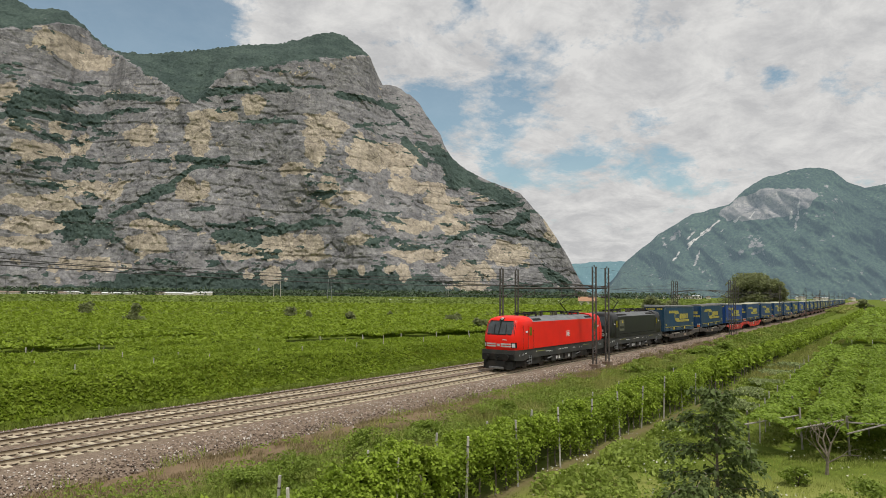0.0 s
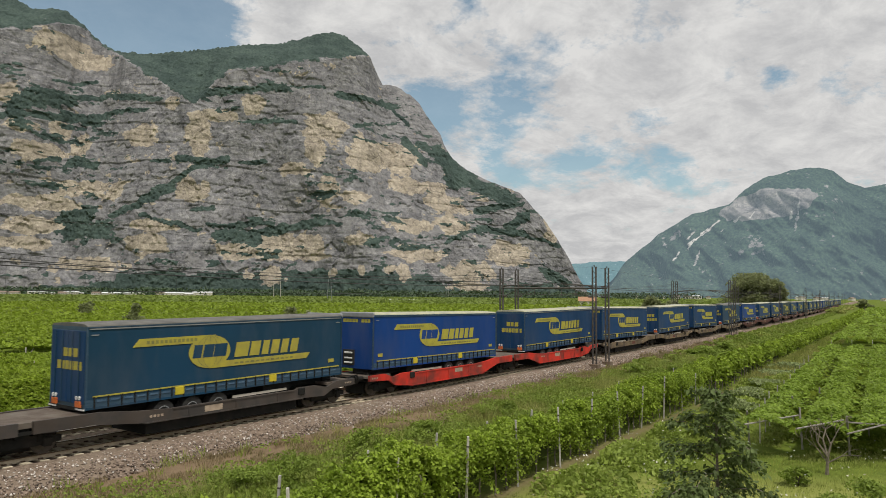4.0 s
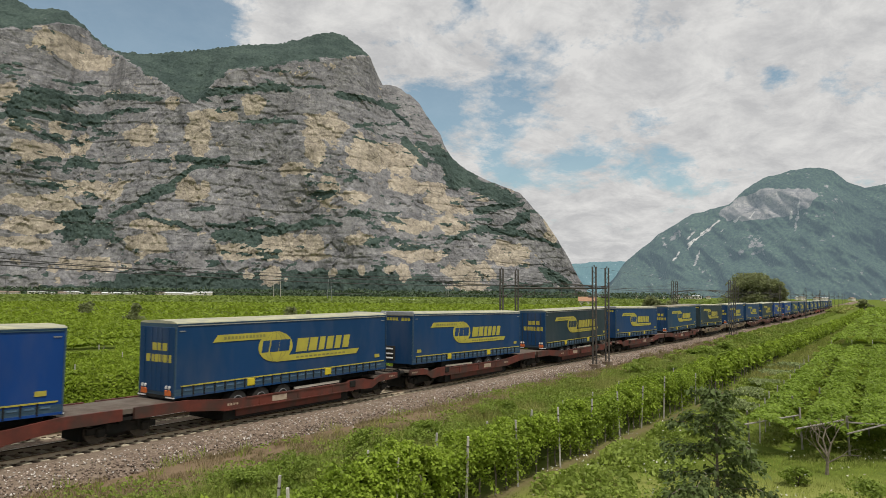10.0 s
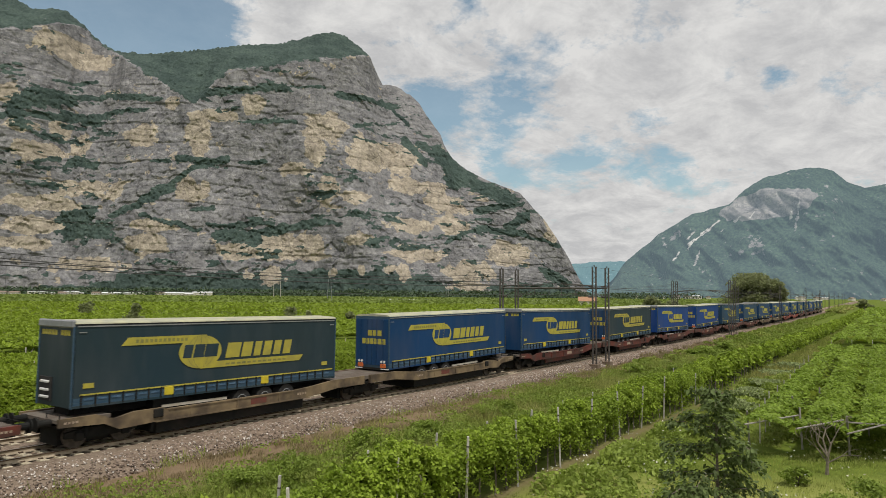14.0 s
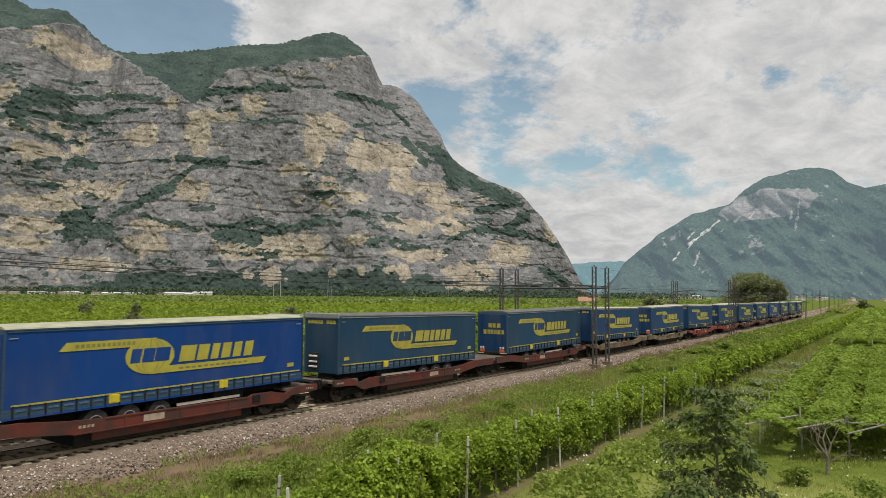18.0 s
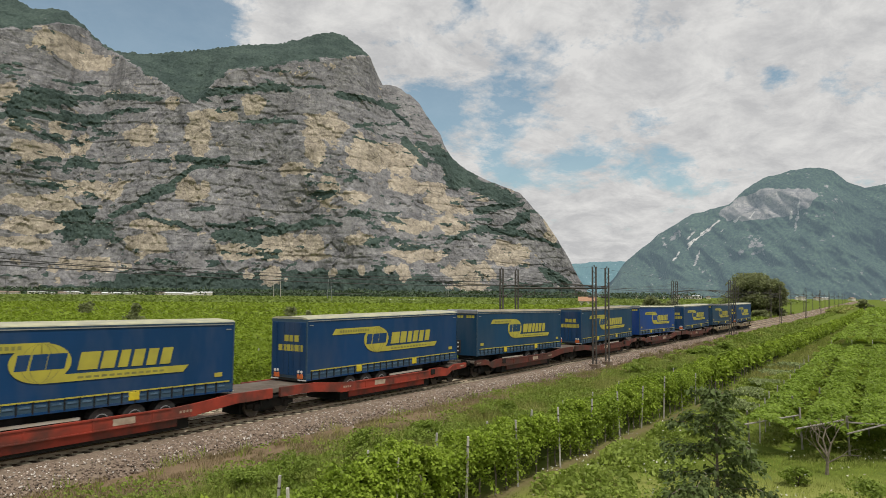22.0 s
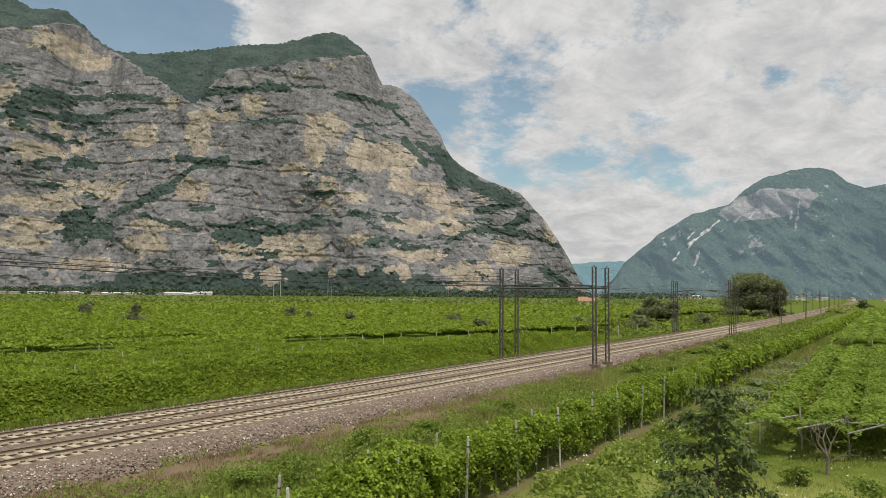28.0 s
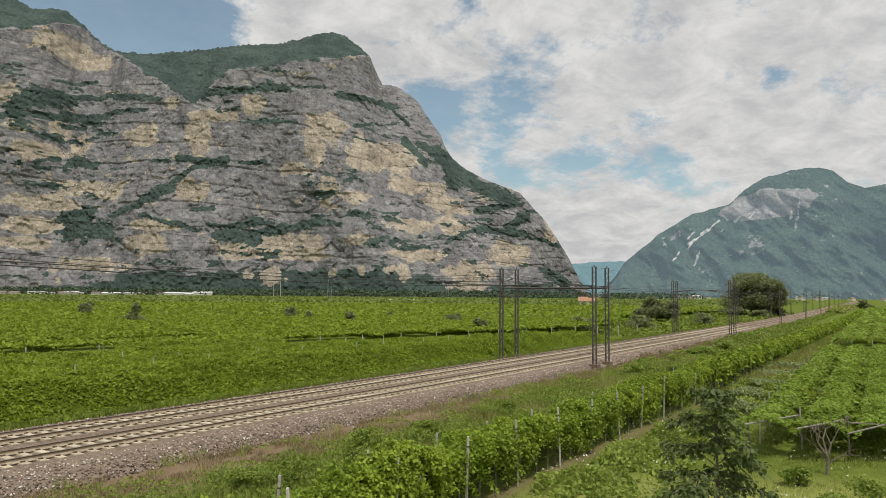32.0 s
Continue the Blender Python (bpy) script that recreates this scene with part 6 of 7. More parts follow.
stuff("vine_row_heart", mesh_np("vine_row_heart", v, f, M_ROWSHADE), "dark filler inside a vine row, its shade in the colour", "vines")


def row_leaves(name, n, x0, x1, size, label):
    """Leaves on a tangle of shoots that arch over the wires and hang down both sides."""
    m = n // 24
    x = rng.uniform(x0, x1, m)
    side = np.where(rng.random(m) < 0.7, 1.0, -1.0)
    lump = fbm(x / 0.8, side * 3 + 40, 15, 3)
    reach = rng.uniform(0.15, 0.68, m) * (0.3 + 1.15 * lump)
    drop = rng.uniform(0.1, 1.0, m) ** 1.2 * 1.75 * (0.0 + 1.45 * fbm(x / 0.7, side * 5 + 20, 16, 3))
    rise = rng.uniform(-0.05, 0.3, m) + 1.0 * (fbm(x / 1.3, x * 0 + 3, 14, 3) - 0.5)
    run = rng.normal(0, 0.4, m)
    t = rng.random((24, m))
    mid = (ROW_IN + ROW_OUT) / 2
    xx = x + run * t + rng.normal(0, 0.05, t.shape)
    u_ = mid + side * (0.05 + reach * np.sqrt(t)) + rng.normal(0, 0.06, t.shape)
    z = TOP - 0.10 + rise * np.sin(np.pi * np.minimum(1, t * 1.4)) - drop * t ** 2 + rng.normal(0, 0.05, t.shape)
    xx, u_, z = xx.ravel(), u_.ravel(), z.ravel()
    k = (z > GROUND + 0.12) & (fbm(xx / 0.42, z / 0.38 + u_, 17, 2) > 0.30 + 0.16 * ss(0.95, -0.1, z))
    pts = np.stack([xx, track_y(xx) - u_, z], 1)[k]
    return stuff(name, leaf_mesh(name, pts, size, M_VINE, rng, 0.2, 1.2), label, "vines")


row_leaves("vine_row", 320000, 9, 48, 0.080, "leafy green vine row on concrete posts")
row_leaves("vine_row_far", 85000, 48, 130, 0.19, "leafy green vine row running along the railway")
row_leaves("vine_row_distant", 16000, 130, 330, 0.6, "distant end of a green vine row")
proto = thing("row_post", "slim pale concrete post in a vine row", "post", "posts of the vine row")
part("shaft", bx(-0.032, 0.032, -0.032, 0.032, GROUND - 0.1, 1.5, bevel=0.008), M_POST, proto)
part("wire_clip", bx(-0.038, 0.038, -0.038, 0.038, 1.18, 1.22), M_STEEL, proto)
first = True
for x in np.arange(10.7, 46, 3.25):
    for u_, dz in ((ROW_OUT + 0.03, 0.03 if x < 38 else -0.3), (13.6, -0.25 if x < 50 else -0.4)):
        xx = x + rng.uniform(-0.3, 0.3) + (1.3 if u_ < 14 else 0)
        m = Matrix.Translation((xx, track_y(xx) - u_, dz + rng.uniform(-0.1, 0.1))) @ pose(0, 0, 0, rng.uniform(-2.5, 2.5), rng.uniform(-2.5, 2.5), rng.uniform(0, 30))
        if first:
            proto.matrix_basis, first = m, False
        else:
            copy_thing(proto, m)
# vine stems under the row
proto = thing("vine_stem", "twisted brown vine stem", "vine", "stems of the vine row")
bm = bmesh.new()
pts = [Vector((0, 0, GROUND - 0.05)), Vector((0.05, 0.03, -0.2)), Vector((-0.03, -0.02, 0.25)), Vector((0.06, 0.1, 0.7)), Vector((0.1, 0.35, 1.1))]
for a, b in zip(pts, pts[1:]):
    rod(bm, a, b, 0.03, 6)
part("stem", bm, M_BARK, proto)
first = True
for x in np.arange(10.8, 75, 0.95):
    xx = x + rng.uniform(-0.2, 0.2)
    m = Matrix.Translation((xx, track_y(xx) - ROW_OUT + 0.15, 0)) @ pose(0, 0, 0, 0, 0, rng.uniform(-60, 60))
    if first:
        proto.matrix_basis, first = m, False
    else:
        copy_thing(proto, m)


# right-hand vineyard behind the path, its roof on leaning posts
def right_edge(x):
    return track_y(x) - np.interp(x, [27, 33, 37.7, 46.4, 60, 86, 150, 300], [20.8, 20.64, 20.24, 20.0, 19.2, 17.97, 17.2, 16.8])


def right_front(y):
    return 29.0 + (6.0 - y) * 0.66


def pergola_height(x, y):
    row = ((y - 0.0545 * x - 3.01) / 1.97 + 0.5) % 1.0
    past = x - 88.0 - (10 - y) * 0.92
    return TOP - 0.28 + 0.4 * (fbm(x / 1.2, y / 1.2, 19, 4) - 0.5) - 0.45 * ss(0.26, 0.08, np.abs(row - 0.5)) * ss(0.36, 0.48, fbm(x / 2.5, y * 0.4, 22, 3)) + 0.08 * np.cos(2 * np.pi * row) - 0.45 * ss(-10, -3.2, past) * (past < 0) + 0.15 * ss(9, 3.2, past) * (past > 0)


pergola_break = lambda x, y: np.abs(x - 88.0 - (10 - y) * 0.92) < 3.2
pergola_block = lambda x, y: (y < right_edge(x)) & (x > right_front(y)) & ~pergola_break(x, y)
pergola_sheet = lambda x, y: pergola_block(x, y) & (x > right_front(y) + 0.6) & (y < right_edge(x) - 0.3) & ((np.abs(((y - 0.0545 * x - 3.01) / 1.97 + 0.5) % 1.0 - 0.5) > 0.05) | (fbm(x / 2.5, y * 0.4, 22, 3) < 0.5))
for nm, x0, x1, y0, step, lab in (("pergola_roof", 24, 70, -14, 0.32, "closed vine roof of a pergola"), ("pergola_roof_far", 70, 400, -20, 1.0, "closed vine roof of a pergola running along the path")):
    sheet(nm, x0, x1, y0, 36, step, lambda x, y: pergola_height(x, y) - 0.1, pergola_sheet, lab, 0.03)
for nm, n, d0, d1, size, amp in (("pergola_vines", 210000, 0, 52, 0.125, 0.2), ("pergola_vines_middle", 150000, 50, 84, 0.17, 0.22), ("pergola_vines_far", 110000, 82, 140, 0.24, 0.22), ("pergola_vines_distant", 40000, 138, 420, 0.7, 0.5)):
    x = rng.uniform(26, min(d1 + 2, 420), n)
    y = rng.uniform(-22 if d1 < 60 else (-45 if d1 < 200 else -60), 32, n)
    r = np.hypot(x, y)
    k = pergola_block(x, y) & (r > d0) & (r < d1) & (np.degrees(np.arctan2(y, x)) > -9)
    x, y = x[k], y[k]
    z = pergola_height(x, y) + rng.uniform(-0.5, 0.4, len(x)) * size
    k = (fbm(x / 1.3, y / 0.7, 20, 3) > 0.24) & ~((np.abs(((y - 0.0545 * x - 3.01) / 1.97 + 0.5) % 1.0 - 0.5) < 0.14) & (fbm(x / 2.5, y * 0.4, 22, 3) > 0.42) & (rng.random(len(x)) < 0.85))
    stuff(nm, leaf_mesh(nm, np.stack([x, y, z], 1)[k], size, M_PERGOLA, rng, 0.55, 1.3), "green vine roof of a pergola in rows", "vines")
for i, (x, y, lx, ly) in enumerate([(31.6, 6.45, -0.8, -0.08), (32.9, 4.65, 0.3, 0.12), (32.8, 2.92, -0.8, 0.0), (33.6, 1.2, -0.8, 0.0), (37.0, 5.6, -0.1, 0.0), (38.0, 2.6, -0.1, 0.0), (41.5, 5.0, 0, 0), (43.0, 1.5, 0, 0)]):
    pp = thing("pergola_post", "leaning grey wooden pergola post", "post", "posts of the pergola")
    part("shaft", rod(bmesh.new(), (x, y, GROUND - 0.1), (x + lx, y + ly, TOP - 0.12), 0.042, 7), M_WOOD, pp)
for p, q in [((28.6, 6.02, 0.9), (32.2, 4.68, 0.9)), ((28.85, 4.28, 0.9), (32.1, 3.05, 0.9)), ((31.6, 2.85, 0.9), (31.95, 1.6, 0.88)), ((29.05, 2.66, 0.88), (33.0, 1.25, 0.92)), ((31.9, 1.7, 0.88), (33.4, -1.2, 0.88))]:
    pb = thing("pergola_beam", "weathered grey pergola beam carrying vines", "beam", "beams of the pergola")
    part("pole", rod(bmesh.new(), p, q, 0.032, 6), M_WOOD, pb)


proto = thing("edge_stake", "slim pale stake at the edge of a vineyard", "post", "stakes along the pergola")
part("shaft", rod(bmesh.new(), (0, 0, GROUND - 0.1), (0, 0, 1.08), 0.026, 6), M_POST, proto)
proto.matrix_basis = Matrix.Translation((33.1, 6.34, 0))
for x in (35.4, 37.7, 40.8, 43.5, 46.4, 50.0, 54.0, 59.0, 64.0):
    copy_thing(proto, Matrix.Translation((x, float(right_edge(x)) - 0.05, rng.uniform(-0.1, 0.1))))
for k in range(7):
    y = 9.6 - 1.9 * k
    copy_thing(proto, Matrix.Translation((90.2 + (10 - y) * 0.92, y, -0.1)))


# weeds and grass on the verge and the path
def base_z(u_):
    """Height of the ground or ballast at an offset from the track."""
    return np.interp(u_, [-7.4, -6.1, -5.6, 2.2, 2.6, 3.6], [GROUND, -0.30, -0.235, -0.22, -0.30, GROUND])


def clumps(name, n, keep, size, hmax, material, x0, x1, u0, u1, seed, label, flat=0.1):
    x, u_ = rng.uniform(x0, x1, n), rng.uniform(u0, u1, n)
    h = ss(0.35, 0.75, fbm(x / 1.6, u_ / 1.3, seed, 4)) * hmax
    k = keep(x, u_, h)
    x, u_, h = x[k], u_[k], h[k]
    z = base_z(u_) + h * np.sqrt(rng.random(len(x))) + 0.04
    return stuff(name, leaf_mesh(name, np.stack([x, track_y(x) - u_, z], 1), size, material, rng, flat, 1.7), label, "weeds")


fringe = lambda x: np.interp(x, [8, 16, 22, 30, 33.5, 60], [8.3, 7.7, 7.2, 6.8, 6.0, 5.6]) + 1.2 * (fbm(x / 5, x * 0, 23) - 0.5) * 2
clumps("verge_weeds", 140000, lambda x, u_, h: (u_ > fringe(x)), 0.075, 0.62, M_WEED, 8, 60, 3.0, 14.4, 24, "tangled green weeds between ballast and vines")
clumps("verge_weeds_far", 60000, lambda x, u_, h: (u_ > fringe(x) - 0.6), 0.19, 0.55, M_WEED, 60, 180, 3.0, 14.3, 25, "tangled green weeds along the railway")
clumps("path_weeds", 26000, lambda x, u_, h: (h > 0.08) & (u_ > 16.1), 0.11, 0.6, M_PATHWEED, 20, 60, 15.6, 19.4, 26, "low weeds beside the grass path")
clumps("meadow_weeds", 30000, lambda x, u_, h: (h > 0.15) & (x + 0.5 * (u_ - 18) < 24), 0.085, 0.6, M_PATHWEED, 16, 40, 17.0, 30, 27, "leafy weeds with pale flowers on a meadow")
clumps("pergola_weeds", 16000, lambda x, u_, h: (h > 0.03) & (x > 33.6) & (track_y(x) - u_ < right_edge(x)), 0.10, 0.26, M_WEED, 28, 42, 19.5, 31, 41, "tall weeds in the shade of a pergola")
clumps("far_verge_weeds", 26000, lambda x, u_, h: h > 0.0, 0.22, 0.35, M_WEED, 8, 160, -9.6, -7.0, 28, "grass strip between railway and vineyard")


def blades(name, n, x0, x1, u0, u1, h, w, material, keep, label):
    x, u_ = rng.uniform(x0, x1, n), rng.uniform(u0, u1, n)
    k = keep(x, u_)
    x, u_ = x[k], u_[k]
    return stuff(name, blade_mesh(name, np.stack([x, track_y(x) - u_, base_z(u_) - 0.02], 1), h, w, material, rng), label, "grass")


blades("dry_grass", 110000, 8, 75, 3.5, 8.0, 0.17, 0.024, M_DRY, lambda x, u_: fbm(x / 1.5, u_ / 1.2, 29) > 0.42, "dry brown grass at the ballast edge")
blades("verge_tufts", 22000, 8, 60, 3.2, 7.0, 0.3, 0.03, M_GRASS, lambda x, u_: fbm(x / 0.9, u_ / 0.9, 39) > 0.64, "green grass tufts in the dry verge")
clumps("low_verge_weeds", 12000, lambda x, u_, h: (h > 0.16) & (u_ > 4.6 - 0.03 * (x - 8)), 0.07, 0.3, M_WEED, 8, 50, 3.3, 7.5, 40, "low creeping weeds in the dry verge")
blades("dry_grass_far", 30000, 70, 190, 2.9, 6.5, 0.35, 0.08, M_DRY, lambda x, u_: fbm(x / 2.5, u_ / 1.2, 29) > 0.45, "dry grass at the ballast edge")
blades("verge_grass", 130000, 8, 70, 3.6, 14, 0.62, 0.026, M_GRASS, lambda x, u_: (fbm(x / 1.4, u_ / 1.4, 30) > 0.5) & (u_ > fringe(x) + 0.5), "green grass on the railway verge")
blades("path_grass", 110000, 17, 60, 15.2, 30, 0.13, 0.022, M_GRASS, lambda x, u_: (fbm(x / 2, u_ / 2, 31) > 0.36) & (np.abs(track_y(x) - u_ - 11.4) > 0.28), "short green meadow grass")
blades("path_grass_far", 60000, 55, 220, 15.4, 20, 0.55, 0.07, M_GRASS, lambda x, u_: track_y(x) - u_ > right_edge(x) - 0.5, "tall pale grass between two vineyards")
clumps("trackside_weeds", 26000, lambda x, u_, h: h > 0.05, 0.28, 0.6, M_WEED, 95, 330, 3.2, 6.5, 34, "low weeds creeping up to the distant track")
clumps("far_meadow_weeds", 30000, lambda x, u_, h: (u_ < -9.5) | (x > 112), 0.5, 0.55, M_MEADOW, 105, 300, -36, -7.2, 35, "rough green meadow beside the railway")
blades("far_side_grass", 60000, 8, 150, -9.0, -6.4, 0.36, 0.05, M_MEADOW, lambda x, u_: u_ < 100, "green grass strip beside the far track")
# pale flowers in the meadow
x, u_ = rng.uniform(19, 34, 2600), rng.uniform(15.8, 27, 2600)
k = fbm(x / 0.9, u_ / 0.9, 33) > 0.62
M_FLOWER = leafmat("pale_flower", (0.62, 0.62, 0.55), (0.5, 0.5, 0.42), thin=0.2)
stuff("meadow_flowers", leaf_mesh("meadow_flowers", np.stack([x, track_y(x) - u_, GROUND + rng.uniform(0.25, 0.6, len(x))], 1)[k], 0.06, M_FLOWER, rng, 0.6, 1.1), "small pale wild flowers in the grass", "flowers")


# ballast stones
def stones(name, n, x0, x1, size, material, label):
    x, u_ = rng.uniform(x0, x1, n), rng.uniform(-6.4, 3.7, n)
    k = (np.abs(u_) > 1.25) & (np.abs(u_ + 3.55) > 1.25) | (rng.random(n) < 0.25)
    x, u_ = x[k], u_[k]
    n = len(x)
    inside = (np.abs(u_) < 1.25) | (np.abs(u_ + 3.55) < 1.25)
    z = np.interp(u_, [-7.4, -6.1, -5.55, -2.25, -1.75, -1.3, 2.3, 2.6, 3.6, 5.8], [GROUND, -0.30, -0.235, -0.235, -0.28, -0.235, -0.235, -0.30, GROUND + 0.02, GROUND + 0.02]) - 0.02 * inside
    s = size * rng.uniform(0.5, 1.5, n) * np.where(inside, 0.6, 1.0)
    base = np.array([(1, 0, 0), (0, 1, 0), (-1, 0, 0), (0, -1, 0), (0, 0, 0.8), (0, 0, -0.8)], float)
    tri = np.array([(0, 1, 4), (1, 2, 4), (2, 3, 4), (3, 0, 4), (1, 0, 5), (2, 1, 5), (3, 2, 5), (0, 3, 5)])
    v = base[None] + rng.normal(0, 0.28, (n, 6, 3))
    a = rng.uniform(0, 2 * np.pi, n)
    c, s_ = np.cos(a)[:, None], np.sin(a)[:, None]
    v = np.stack([v[..., 0] * c - v[..., 1] * s_, v[..., 0] * s_ + v[..., 1] * c, v[..., 2]], 2) * s[:, None, None]
    v += np.stack([x, track_y(x) - u_, z], 1)[:, None, :]
    f = (tri[None] + (np.arange(n) * 6)[:, None, None]).reshape(-1, 3)
    return tagged(new(name, mesh_np(name, v.reshape(-1, 3), f, material)), label, "stones", kind="stuff")


M_PALESTONE = mat("pale_stone", (0.62, 0.57, 0.52), (0.46, 0.42, 0.38), 3, 0.9, island=0.25, spec=0.15)
stones("ballast_stones", 34000, 8, 60, 0.045, M_STONE, "loose brown-grey ballast stones")
stones("ballast_stones_far", 11000, 60, 130, 0.09, M_STONE, "loose brown-grey ballast stones")
stones("pale_ballast_stones", 4200, 8, 60, 0.042, M_PALESTONE, "whitish stones strewn over the ballast")
M_PALE = mat("pale_stone", (0.55, 0.51, 0.46), (0.43, 0.39, 0.35), 2, 0.9, island=0.25)
x, u_ = rng.uniform(8, 80, 3200), 1.5 + np.abs(rng.normal(0, 0.95, 3200))
zz = np.interp(u_, [1.9, 2.6, 3.6, 6.2], [-0.20, -0.26, GROUND + 0.05, GROUND + 0.05])
stuff("pale_stones", leaf_mesh("pale_stones", np.stack([x, track_y(x) - u_, zz], 1), 0.075, M_PALE, rng, 0.6, 1.1), "pale fresh stones on the ballast slope", "stones")


# ---------- trees and bushes ----------
def tree(name, label, place, h, w, trunk_h, n, size, material, seed, lobes=9, shoots=0):
    """A tapered trunk with limbs and a ragged crown of leaves."""
    r = np.random.default_rng(seed)
    g = thing(name, label, "tree" if "tree" in name else "bush", "trees and bushes in the valley")
    g.location = place
    bm = bmesh.new()
    tr = max(0.03, h * 0.022)
    rod(bm, (0, 0, -0.2), (0, 0, trunk_h + h * 0.25), tr, 8, tr * 0.5)
    tips = []
    for k in range(lobes):
        a, e = r.uniform(0, 2 * math.pi), r.uniform(0.15, 1.0)
        rad = w / 2 * r.uniform(0.25, 0.78) * math.sin(math.pi * min(0.95, 0.25 + 0.7 * e)) ** 0.6
        tip = Vector((rad * math.cos(a), rad * math.sin(a), trunk_h + (h - trunk_h) * (0.12 + 0.74 * e)))
        rod(bm, (0, 0, trunk_h * 0.7 + (h - trunk_h) * 0.25 * e), tip, tr * 0.4, 5, tr * 0.12)
        tips.append(tip)
    part("trunk", bm, M_BARK, g)
    P = []
    for t in tips:
        m = n // lobes
        d = r.normal(size=(m, 3))
        d /= np.linalg.norm(d, axis=1)[:, None]
        rr = r.random(m) ** 0.4
        s = np.array([w * 0.24, w * 0.24, (h - trunk_h) * 0.2]) * r.uniform(0.7, 1.15)
        P.append(np.array(t[:]) + d * rr[:, None] * s)
    P = np.concatenate(P)
    keep = (P[:, 2] > max(0.05, trunk_h * 0.4)) & (fbm(P[:, 0] / (w * 0.09) + 50, P[:, 2] / (w * 0.09) + P[:, 1] / (w * 0.1) + 50, seed, 3) > 0.40)
    part("crown", leaf_mesh("crown", P[keep], size, material, r, 0.15, 1.5), None, g)
    return g


BUSHES = [(87.6, 145.6, 3.3, 4.2), (131.9, 144.4, 2.3, 4.0), (129.7, 134.5, 1.7, 2.1), (126.1, 116.5, 1.8, 2.8), (142.6, 97.1, 2.5, 4.4), (116.9, 73.0, 2.2, 2.7), (106.8, 204.1, 2.4, 4.4), (151.7, 285.4, 2.4, 2.8), (129.1, 45.6, 2.7, 6.3), (154.0, 40.6, 2.8, 5.2), (113.6, 50.3, 2.7, 5.4), (243.8, 53.7, 3.0, 10.5), (252.0, 44.0, 3.2, 12.0), (435.2, 30.0, 5.2, 10.5), (161.9, 133.5, 1.2, 1.6), (118.5, 51.5, 1.6, 4.0), (232.0, 43.5, 2.2, 7.0)]
for i, (x, y, h, w) in enumerate(BUSHES):
    if y > 60 and x < 200:
        x, y, h, w = x * 0.717, y * 0.717, h * 0.717 + 1.8, w * 0.8
    tree("bush", "dark green rounded bush on the valley floor", (x, y, GROUND), h * 1.08, w * 1.1, h * 0.06, 900 if x < 200 else 1500, 0.32 if x < 200 else 0.6, M_TREE, 400 + i, 8)
tree("broadleaf_tree", "tall dense dark green tree beside the railway", (251, 50, GROUND), 14.2, 19.0, 1.6, 20000, 0.48, M_TREE, 501, 26)
tree("broadleaf_tree", "tall dense dark green tree beside the railway", (246, 44, GROUND), 12.2, 13.0, 1.4, 13000, 0.48, M_TREE, 502, 18)
tree("broadleaf_tree", "low spreading dark green tree near the railway", (162.5, 54.5, GROUND), 6.2, 7.5, 0.6, 4200, 0.42, M_TREE, 503, 16)
tree("broadleaf_tree", "low spreading dark green tree near the railway", (167.5, 52.0, GROUND), 5.6, 7.0, 0.5, 3800, 0.42, M_TREE, 504, 15)


